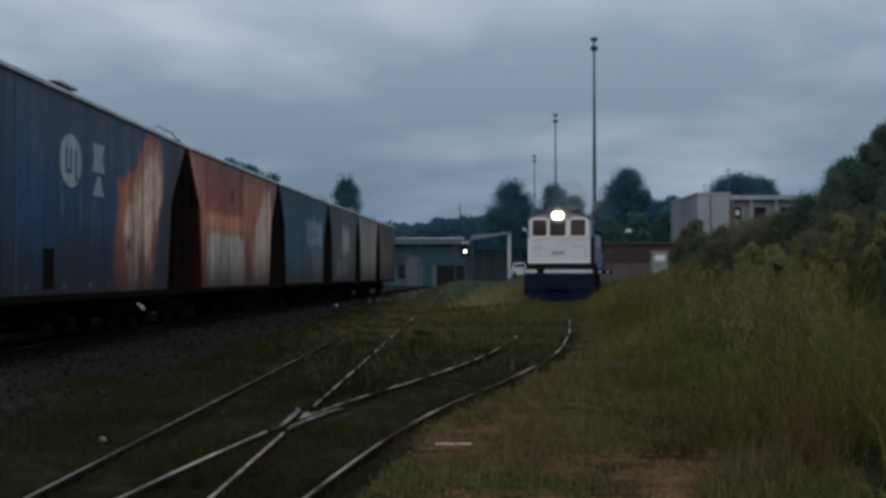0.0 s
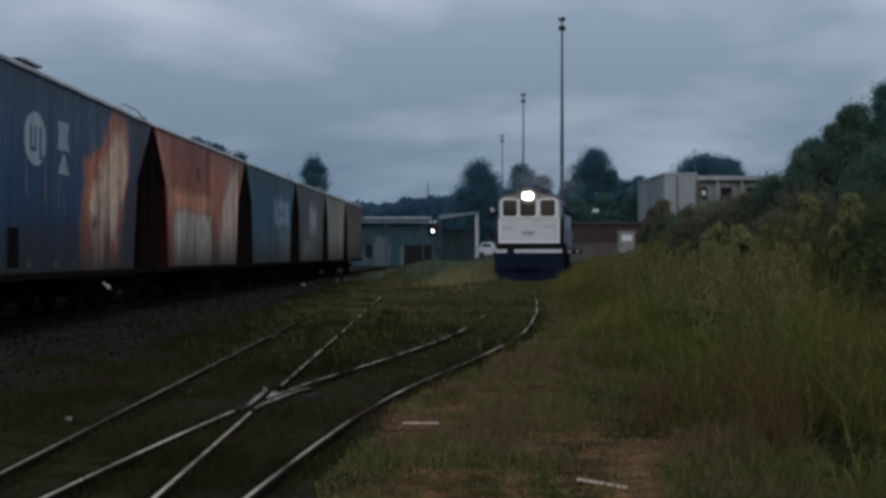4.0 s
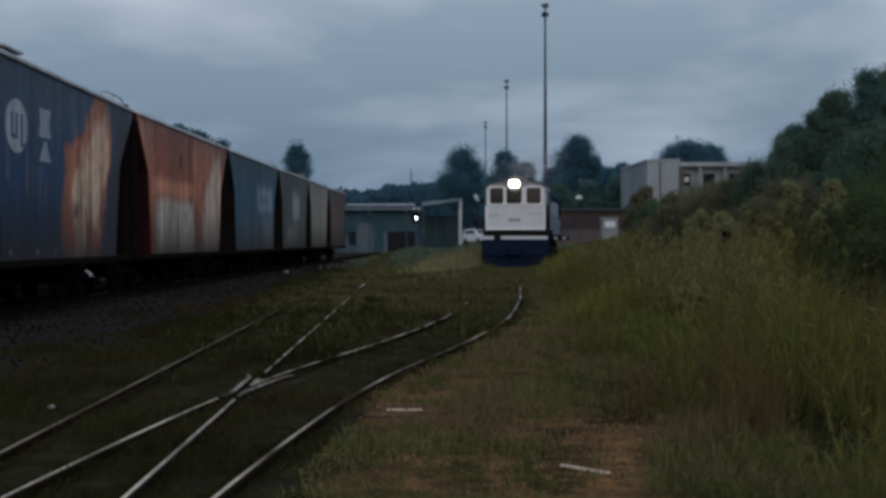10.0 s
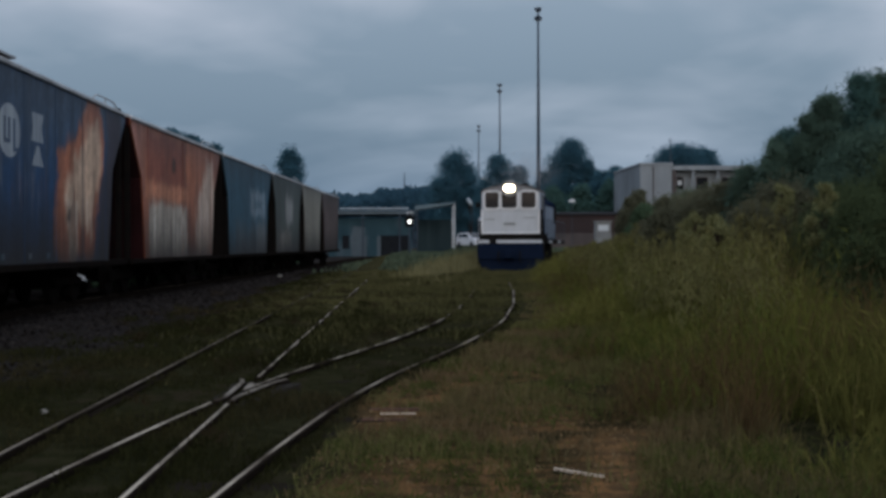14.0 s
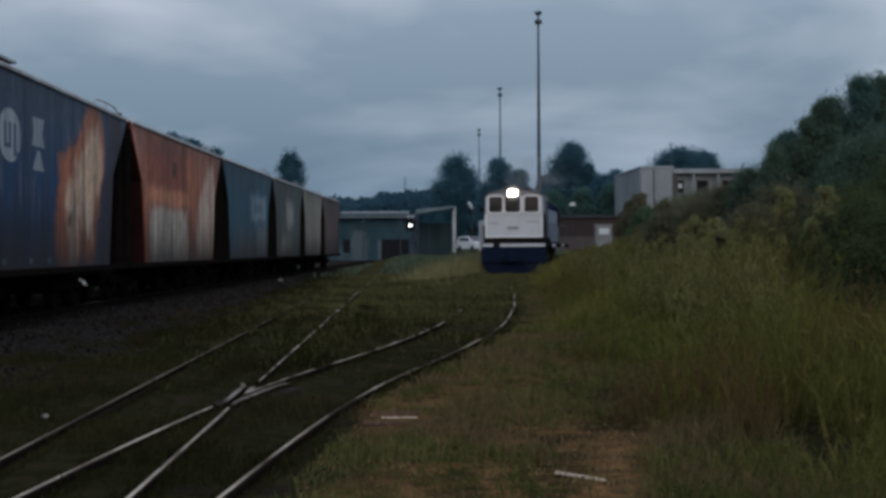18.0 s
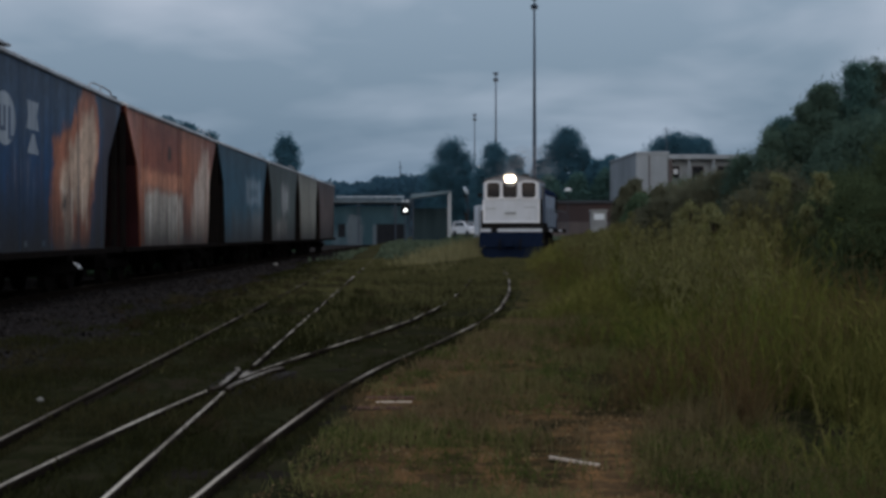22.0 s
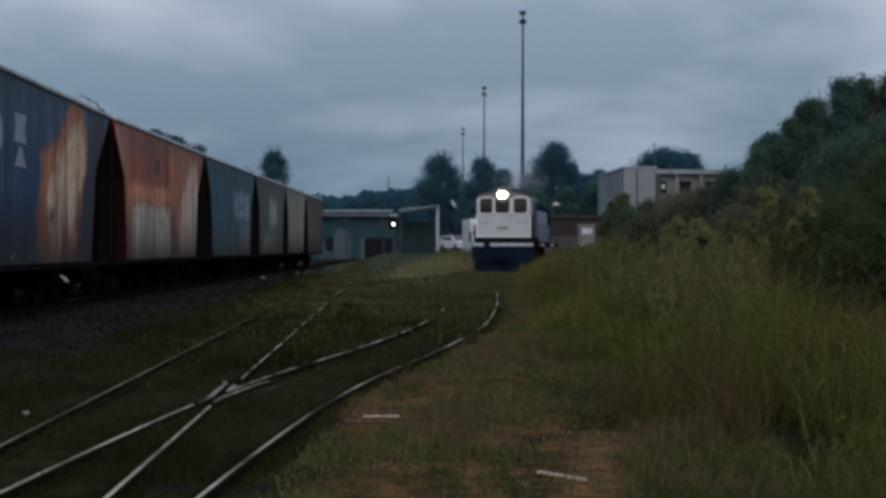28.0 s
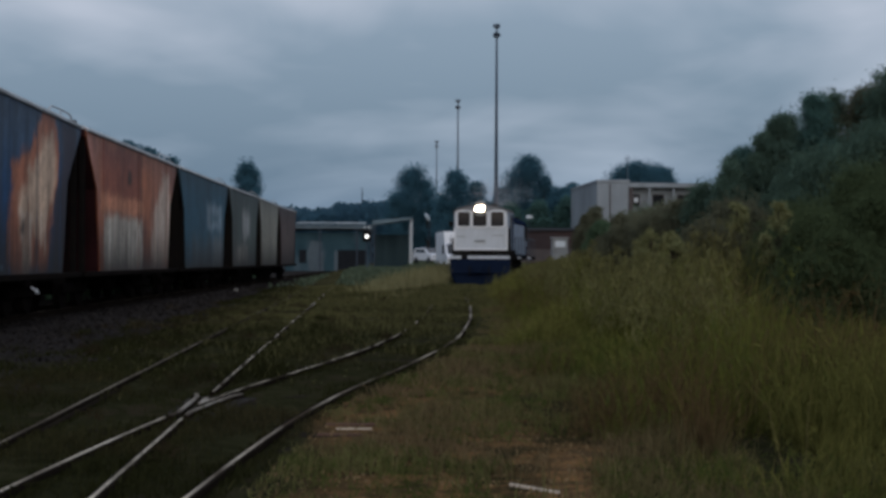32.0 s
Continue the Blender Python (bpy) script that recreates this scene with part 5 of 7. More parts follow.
def make_car(name, label, at, van=False):
    c = thing(name, label, "car" if not van else "van", at)
    h = 1.95 if van else 1.42
    if van:
        prof = [(-2.2, 0.35), (2.2, 0.35), (2.25, 2.8), (-0.95, 2.85), (-1.1, 1.95), (-1.3, 1.92), (-1.9, 1.15), (-2.25, 0.95)]
    else:
        prof = [(-1.95, 0.32), (1.95, 0.32), (1.98, 0.85), (1.55, 1.38), (-0.35, 1.42), (-1.05, 0.95), (-1.9, 0.82)]
    part("body", Shape().prism(prof, -0.82, 0.82, "x"), M_CARWHITE, c, bevel=0.05)
    part("windscreen", Shape().prism([(-1.92, 1.13), (-1.33, 1.88), (-1.36, 1.90), (-1.95, 1.14)] if van else [(-1.03, 0.97), (-0.38, 1.40), (-0.41, 1.42), (-1.08, 0.98)], -0.7, 0.7, "x"), M_GLASS, c, "dark windscreen")
    for sx in (-1, 1):
        part("side_glass", Shape().box(sx * 0.825 - 0.01, sx * 0.825 + 0.01, -1.1 if van else -0.6, -0.5 if van else 1.3, 1.1 if van else 1.0, h - 0.12), M_GLASS, c)
        part("headlamp", Shape().box(sx * 0.6 - 0.15, sx * 0.6 + 0.15, -1.97 - 0.28 * van, -1.88 - 0.28 * van, 0.62, 0.78), M_LAMPGLASS, c)
        for y in (-1.25, 1.25):
            w = part("wheel", Shape().tube([(sx * 0.68, y, 0.3), (sx * 0.86, y, 0.3)], 0.3, 18), M_LOCOBLACK, c)
            part("rim", Shape().tube([(sx * 0.86, y, 0.3), (sx * 0.875, y, 0.3)], 0.18, 12), M_GALV, w)
    part("bumper", Shape().box(-0.8, 0.8, -2.02 - 0.28 * van, -1.9 - 0.28 * van, 0.35, 0.55), M_CARWHITE, c, bevel=0.03)
    part("plate_bar", Shape().box(-0.22, 0.22, -2.03 - 0.28 * van, -2.0 - 0.28 * van, 0.42, 0.52), M_CABINET, c)


def make_buildings():
    make_car("parked_car", "small white parked car beyond the grass", pose(5.95, 116, float(ground_z(5.9, 116)), 0, 0, 24))
    make_car("parked_van", "white parked box van partly hidden behind the locomotive", pose(6.75, 100, float(ground_z(6, 100)), 0, 0, 8), True)
    # brick goods shed behind the locomotive
    g = thing("goods_shed", "dark red brick goods shed on a pale plinth", "shed", pose(0, 100, 0))
    part("wall", Shape().box(10.2, 17.2, 0, 10, 2.2, 3.65), M_BRICK, g, "dark red brick wall")
    part("plinth", Shape().box(10.1, 17.6, -0.15, 10.2, -0.2, 2.2), M_PLINTH, g, "dirty pale plinth")
    part("roof", Shape().prism([(-0.25, 3.6), (10.2, 3.6), (10.2, 3.68), (5, 3.95), (-0.25, 3.68)], 10.0, 17.4, "x"), M_ROOFDARK, g)
    for x in (11.4, 13.6, 15.6):
        part("shutter", Shape().box(x, x + 1.3, -0.05, 0.02, 2.25, 3.5), M_BRICK, g, "dark closed shutter")
    yl = thing("yard_lamp", "pale enamel yard lamp on a thin post before the goods shed", "lamp", pose(12.55, 98.5, float(ground_z(12.55, 98.5))))
    zl = float(ground_z(12.55, 98.5))
    part("post", Shape().tube([(0, 0, -0.2), (0, 0, 4.62 - zl)], 0.025, 6), M_GALV, yl)
    part("shade", Shape().prism([(-0.28, 4.52 - zl), (0.28, 4.52 - zl), (0.14, 4.76 - zl), (-0.14, 4.76 - zl)], -0.15, 0.15, "y"), M_ROOFWHITE, yl, "pale enamel shade", 0.02)
    part("side_annexe", Shape().box(17.2, 19.4, 1, 9, 1.0, 3.6), M_PLINTH, g)
    # relay cabinet
    z = float(ground_z(11.3, 75))
    k = thing("relay_cabinet", "grey trackside relay cabinet with a bright panel", "cabinet", pose(11.33, 75, z))
    part("body", Shape().box(-0.45, 0.45, -0.3, 0.3, -0.1, 2.62 - z), M_CABINET, k, bevel=0.02)
    part("panel", Shape().box(-0.30, 0.30, -0.325, -0.3, 2.1 - z, 2.45 - z), M_ROOFWHITE, k, "bright white panel", 0.01)
    part("cap", Shape().box(-0.5, 0.5, -0.36, 0.36, 2.6 - z, 2.68 - z), M_CABINET, k)
    # pale building on the bank
    b = thing("flat_roofed_building", "pale grey rendered flat-roofed building on the bank", "building", pose(19.85, 110, 0))
    part("main_wall", Shape().box(0, 2.75, 0, 14, 0.5, 8.0), M_CONCRETE, b, "stained pale grey rendered wall")
    part("parapet", Shape().box(-0.06, 2.81, -0.06, 14.06, 8.0, 8.24), M_CONCRETE, b, bevel=0.03)
    part("rear_wing", Shape().box(2.75, 9.4, 0.9, 13, 0.5, 7.6), M_CONCRETE, b, "stained pale rendered wing")
    part("veranda_roof", Shape().box(2.7, 9.8, -0.2, 13.2, 7.6, 7.98), M_CONCRETE, b, "flat veranda roof slab", 0.02)
    part("corner_pilaster", Shape().box(2.7, 3.05, -0.15, 0.3, 0.5, 7.6), M_PLINTH, b)
    for x, w in ((3.3, 0.5), (5.0, 0.9), (7.2, 1.3)):
        wn = part("window", Shape().box(x, x + w, 0.82, 0.95, 6.0, 7.0), M_DARKHOLE, b, "dark window")
        part("window_frame", Shape().box(x - 0.06, x, 0.80, 0.92, 5.95, 7.05).box(x + w, x + w + 0.06, 0.80, 0.92, 5.95, 7.05).box(x, x + w, 0.80, 0.92, 7.0, 7.06), M_PLINTH, wn)
        part("window_sill", Shape().box(x - 0.1, x + w + 0.1, 0.74, 0.92, 5.9, 5.97), M_CONCRETE, wn)
    for x in (4.5, 6.6, 9.2):
        part("veranda_post", Shape().box(x - 0.08, x + 0.08, -0.1, 0.06, 0.5, 7.6), M_CONCRETE, b)
    part("air_conditioner", Shape().box(3.3, 3.62, 0.45, 0.8, 6.35, 6.75), M_ROOFWHITE, b, "white outdoor unit", 0.02)
    part("aerial", Shape().tube([(3.2, 3, 7.9), (3.2, 3, 10.6)], 0.03, 6).tube([(2.9, 3, 10.3), (3.5, 3, 10.3)], 0.02, 5), M_GALVHAZE, b)
    part("downpipe", Shape().tube([(1.1, -0.05, 0.5), (1.1, -0.05, 7.9)], 0.05, 6), M_PLINTH, b)


make_buildings()


# ---- foliage ----
def leaf_mesh(centres, size, rng, droop=0.3, width=0.32, fold=True):
    """One small leaf at each centre, folded or a plain blade; a negative droop points it upwards."""
    n = len(centres)
    d = rng.normal(size=(n, 3))
    d[:, 2] -= droop
    d /= np.linalg.norm(d, axis=1)[:, None]
    s = np.cross(d, rng.normal(size=(n, 3)))
    s /= np.linalg.norm(s, axis=1)[:, None]
    l = (size * rng.uniform(0.6, 1.4, n))[:, None]
    up = np.cross(s, d)
    if not fold:
        v = np.stack([centres - d * l * 0.5 + s * l * width * 0.8, centres - d * l * 0.5 - s * l * width * 0.8, centres + d * l * 0.6], 1).reshape(-1, 3)
        return fast_mesh("crown", v, None, np.arange(n * 3).reshape(-1, 3))
    v = np.stack([centres - d * l * 0.5, centres + s * l * width + up * l * 0.1, centres + d * l * 0.5, centres - s * l * width + up * l * 0.1], 1).reshape(-1, 3)
    i = np.arange(n) * 4
    return fast_mesh("crown", v, None, np.concatenate([np.stack([i, i + 1, i + 2], 1), np.stack([i, i + 2, i + 3], 1)]))


def crown_points(clumps, per, rng, loose=0.0):
    """Leaf places in and on uneven clumps; clumps: x, y, z, rx, rz."""
    out = []
    for x, y, z, rx, rz in clumps:
        d = rng.normal(size=(per, 3))
        d /= np.linalg.norm(d, axis=1)[:, None]
        r = np.minimum(np.abs(rng.normal(0, 0.58, per)) + 0.10, rng.uniform(0.95, 1.2, per) + loose * rng.uniform(0, 1, per) ** 2)
        out.append(np.stack([x + d[:, 0] * r * rx, y + d[:, 1] * r * rx, z + d[:, 2] * r * rz], 1))
    return np.concatenate(out)


def make_tree(name, label, x, y, height, base, radius, clumps=26, per=330, leaf=0.5, seed=1, mat=None, top=0.45, group="trees beyond the yard", droop=0.3, width=0.32, loose=0.0):
    """A tree whose crown reaches from base to height; top: how wide its upper part is."""
    rng = np.random.default_rng(seed)
    z = float(ground_z(x, y))
    t = thing(name, label, "tree" if name == "tree" else "shrub", pose(x, y, z), group)
    h, b = height - z, max(base - z, 0.2)
    r0 = 0.022 * h + 0.03
    lean = rng.normal(size=2) * 0.02 * h
    part("trunk", Shape().tube([(0, 0, -0.3), (lean[0] * 0.3, lean[1] * 0.3, h * 0.35), (lean[0], lean[1], h * 0.8)], [r0, r0 * 0.7, r0 * 0.25], 9), M_BARK, t, smooth=True)
    cl = []
    for i in range(clumps):
        u = (i + rng.uniform()) / clumps
        zz = b + (h - b) * (0.06 + 0.86 * u)
        wide = radius * (math.sqrt(max(0.05, 1 - ((u - 0.32) / 0.72) ** 2)) * (1.10 - 0.28 * u) if top > 0.5 else max(0.16, min(1.0, u * 5 + 0.5) * (1.02 - u * (1.1 - top))))
        a = rng.uniform(0, 2 * math.pi)
        s = radius * (rng.uniform(0.36, 0.54) if group == "trees beyond the yard" else rng.uniform(0.30, 0.46)) * (1 if u < 0.8 else 0.85)
        rr = max(0.0, wide - s * 0.7) * rng.uniform(0.15, 1) ** 0.45
        cl.append((lean[0] + rr * math.cos(a), lean[1] + rr * math.sin(a), min(zz, h - s * 0.55), s, s * rng.uniform(0.6, 0.9)))
    limbs = Shape()
    for c in cl[:: max(1, clumps // 12)]:
        zs = max(0.2 * h, c[2] - 0.25 * h)
        limbs.tube([(lean[0] * zs / h, lean[1] * zs / h, zs), (c[0] * 0.5, c[1] * 0.5, (zs + c[2]) * 0.52), (c[0], c[1], c[2])], [r0 * 0.4, r0 * 0.25, r0 * 0.1], 5)
    part("branch_framework", limbs, M_BARK, t)
    part("crown", leaf_mesh(crown_points(cl, per, rng, loose), leaf, rng, droop, width, False), mat or M_LEAFHAZE, t)
    return t


def make_trees():
    T = "dark rounded evergreen tree behind the yard"
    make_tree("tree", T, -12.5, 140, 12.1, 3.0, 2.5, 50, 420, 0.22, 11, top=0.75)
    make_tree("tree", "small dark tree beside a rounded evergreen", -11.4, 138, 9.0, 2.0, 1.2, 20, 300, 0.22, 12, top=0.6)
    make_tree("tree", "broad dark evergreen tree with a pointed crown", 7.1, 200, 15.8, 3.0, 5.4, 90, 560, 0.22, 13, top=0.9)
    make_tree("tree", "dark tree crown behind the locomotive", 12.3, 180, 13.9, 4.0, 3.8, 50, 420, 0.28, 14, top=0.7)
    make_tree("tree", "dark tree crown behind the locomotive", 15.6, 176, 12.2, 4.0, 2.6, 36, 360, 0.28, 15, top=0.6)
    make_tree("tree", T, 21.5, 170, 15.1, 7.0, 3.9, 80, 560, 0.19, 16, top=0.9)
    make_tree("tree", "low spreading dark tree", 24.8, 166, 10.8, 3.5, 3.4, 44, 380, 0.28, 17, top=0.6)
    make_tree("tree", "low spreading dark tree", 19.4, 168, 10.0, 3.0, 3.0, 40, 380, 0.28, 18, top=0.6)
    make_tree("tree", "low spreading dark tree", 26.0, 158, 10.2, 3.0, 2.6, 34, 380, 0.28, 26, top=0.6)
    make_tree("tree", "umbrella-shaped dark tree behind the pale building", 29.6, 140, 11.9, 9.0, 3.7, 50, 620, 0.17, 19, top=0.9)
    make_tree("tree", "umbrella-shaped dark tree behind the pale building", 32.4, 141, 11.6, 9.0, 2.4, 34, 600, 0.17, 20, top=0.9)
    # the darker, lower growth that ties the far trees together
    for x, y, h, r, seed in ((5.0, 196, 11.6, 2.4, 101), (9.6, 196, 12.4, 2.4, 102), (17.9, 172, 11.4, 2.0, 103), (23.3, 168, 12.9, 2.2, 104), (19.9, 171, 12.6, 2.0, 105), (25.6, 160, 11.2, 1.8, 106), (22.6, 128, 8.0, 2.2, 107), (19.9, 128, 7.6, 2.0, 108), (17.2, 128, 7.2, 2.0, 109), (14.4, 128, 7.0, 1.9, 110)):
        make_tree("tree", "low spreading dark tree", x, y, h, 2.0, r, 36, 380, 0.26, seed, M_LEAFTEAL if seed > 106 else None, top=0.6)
    # bush heads showing over the wagons
    for x, y, h, r, seed in ((-14.1, 77, 8.65, 1.1, 24), (-13.3, 75, 8.35, 1.2, 21), (-12.6, 76, 8.1, 1.1, 25), (-11.9, 76, 7.75, 1.1, 22), (-11.2, 76, 7.4, 1.0, 23)):
        make_tree("tree", "thin leafy tree behind the wagons", x, y, h, 2.5, r, 20, 260, 0.2, seed, M_LEAFHAZE, 0.8)


make_trees()


def make_shrubs():
    S = "dense dark green shrub at the edge of the grass"
    # upright feathery crowns that make the outline
    for x, y, h, r, seed in ((13.4, 30, 6.3, 1.5, 33), (12.3, 30, 6.1, 1.3, 34), (11.9, 31, 5.75, 1.1, 55), (12.9, 32, 6.1, 1.4, 56), (14.4, 31, 6.6, 1.6, 57), (11.45, 31, 5.75, 1.1, 35), (10.65, 30, 5.55, 0.8, 36), (10.15, 31, 5.1, 0.95, 37), (9.6, 30, 5.0, 0.9, 38), (9.15, 31, 4.3, 0.75, 39), (8.65, 30, 3.8, 0.7, 40), (9.38, 30, 4.55, 0.6, 40), (8.95, 31, 4.05, 0.65, 40), (8.3, 31, 3.3, 0.8, 41), (7.8, 32, 2.9, 0.9, 42), (7.2, 32, 2.5, 0.9, 52), (6.6, 33, 2.25, 0.9, 53)):
        make_tree("shrub", "upright feathery dark green shrub", x, y, h, 0.3, r, 46, 600, 0.14, seed, M_LEAFOLIVE if seed > 41 else M_LEAFDEEP if seed % 3 else M_LEAFTEAL, 0.55, "shrubs along the bank", -0.9, 0.10, 0.9)
    # rounder bushes between and before them; the nearest take the shade-darkened leaf colour
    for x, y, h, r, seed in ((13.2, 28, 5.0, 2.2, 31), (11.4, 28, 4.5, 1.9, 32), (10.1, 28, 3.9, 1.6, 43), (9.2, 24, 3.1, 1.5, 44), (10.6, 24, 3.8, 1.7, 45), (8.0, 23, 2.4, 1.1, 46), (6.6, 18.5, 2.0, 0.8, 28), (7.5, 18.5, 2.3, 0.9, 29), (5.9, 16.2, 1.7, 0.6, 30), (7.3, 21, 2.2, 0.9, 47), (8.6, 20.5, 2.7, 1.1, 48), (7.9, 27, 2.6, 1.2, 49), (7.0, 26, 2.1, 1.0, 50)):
        make_tree("shrub", S, x, y, h, 0.05, r * 1.1, 40, 1500 if y < 25 else 1000, 0.08 if y < 25 else 0.11, seed, M_LEAFOLIVE if seed > 48 else M_LEAFSHADE if y < 25 else M_LEAFDEEP, 0.6, "shrubs along the bank", -0.9, 0.13, 0.8)
    rows = [(10.45, 62, 2.9, 0.5, 79), (10.7, 63, 3.7, 0.6, 80), (11.5, 65, 4.0, 0.7, 82), (12.3, 68, 4.3, 0.8, 83), (11.1, 60, 3.2, 0.8, 84), (12.0, 61, 3.6, 0.9, 85), (10.3, 56, 2.3, 0.6, 86), (8.4, 34, 2.5, 1.2, 60), (9.4, 38, 3.0, 1.4, 61), (10.2, 42, 3.2, 1.5, 62), (10.6, 45, 2.7, 1.3, 63), (11.6, 50, 3.3, 1.5, 64), (12.2, 47, 3.3, 2.0, 65), (13.4, 54, 3.5, 2.2, 66), (13.2, 60, 3.4, 1.7, 67), (14.0, 64, 3.8, 2.3, 68), (16.0, 72, 4.1, 2.5, 69), (18.5, 84, 4.5, 2.8, 76), (22.0, 92, 5.0, 3.0, 77), (26.0, 98, 5.4, 3.2, 78)]
    for x, y, h, r, seed in rows:
        make_tree("shrub", "hazy olive brown shrub before the buildings", x, y, h, 0.2, r * 1.1, 36, 520, 0.075 + 0.0019 * y, seed, M_LEAFSHRUB if seed % 3 == 0 else M_LEAFOLIVE, 0.6, "shrubs along the bank", -0.8, 0.15, 1.1)


make_shrubs()


def make_pale_bushes():
    """Pale flowering clumps that stand out of the dark shrubs."""
    for x, y, h, r, seed in ((6.45, 20.0, 2.35, 0.36, 71), (5.3, 22.0, 1.9, 0.4, 72), (8.1, 19.0, 2.1, 0.35, 73), (6.0, 27.0, 2.0, 0.45, 74), (7.6, 26.0, 2.6, 0.4, 75)):
        make_tree("shrub", "pale yellowish flowering bush among dark shrubs", x, y, h, h - 1.1, r, 16, 260, 0.05, seed, M_LEAFPALE, 0.8, "shrubs along the bank")


make_pale_bushes()


def make_blocking_hedge():
    """Bushes added behind the standing train, mostly unseen; they close that side and keep sky light from under the
    wagons.
    """
    for i in range(15):
        y = 6 + 6.2 * i
        x = float(np.interp(y, TRAIN[0], TRAIN[1])) - 4.2 - 0.5 * (i % 3)
        make_tree("shrub", "added, mostly hidden bush that blocks sky light under the wagons", x, y, 3.4 + 0.3 * (i % 4), 0.1, 3.4, 26, 200, 0.5, 90 + i, M_LEAFSHRUB, 0.9, "bushes behind the train")


make_blocking_hedge()


def blade_mesh(name, x, y, z, h, w, rng, bend=0.35, turn=None):
    """Grass blades: tapered, bent, one island each."""
    n = len(x)
    a = rng.uniform(0, 2 * np.pi, n) if turn is None else turn
    lean = np.abs(rng.normal(0, bend, n)) + 0.06
    dx, dy = np.cos(a), np.sin(a)
    b = rng.uniform(0, 2 * np.pi, n)
    sx, sy = np.cos(b) * w * 0.5, np.sin(b) * w * 0.5
    base = np.stack([x, y, z - 0.02], 1)
    mid = base + np.stack([dx * lean * h * 0.32, dy * lean * h * 0.32, h * 0.58], 1)
    tip = base + np.stack([dx * lean * h, dy * lean * h, h * (1.0 - 0.25 * np.minimum(lean, 1.2))], 1)
    s = np.stack([sx, sy, np.zeros(n)], 1)
    v = np.stack([base - s, base + s, mid + s * 0.8, mid - s * 0.8, tip], 1).reshape(-1, 3)
    i = np.arange(n) * 5
    return fast_mesh(name, v, np.stack([i, i + 1, i + 2, i + 3], 1), np.stack([i + 3, i + 2, i + 4], 1))


def patchy(x, y, s, seed):
    """A soft field of clumps between 0 and 1."""
    g = np.random.default_rng(seed)
    f = np.zeros_like(x)
    for k in range(7):
        a, p = g.uniform(0, 2 * np.pi), g.uniform(0, 6.28)
        q = s * g.uniform(0.6, 2.2)
        f += np.sin((x * np.cos(a) + y * np.sin(a)) * q + p)
    return np.clip(0.5 + f / 7.0, 0, 1)


def scatter(n, x0, x1, y0, y1, rng, power=1.0):
    """Places, denser near the camera as power grows."""
    u = rng.uniform(0, 1, n) ** power
    return rng.uniform(x0, x1, n), y0 + (y1 - y0) * u


def grass_edge(y):
    return np.interp(y, [4, 6.7, 9, 14, 20, 37, 50, 57, 66, 90], [1.6, 1.72, 1.82, 2.12, 2.6, 3.9, 5.0, 6.3, 8.0, 13.0])


def stuff(name, label, category, me, mat):
    ob = part(name, me, mat)
    return tagged(ob, label, category, kind="stuff")


def low_cap(x, y):
    """How tall the growth gets: it stays low beside the siding and rises towards the shrubs."""
    return np.maximum(0.3, 1.25 + 14 * np.clip(x / y - 0.135, 0, 1) - ground_z(x, y)) + 9.0 * (y < 14)


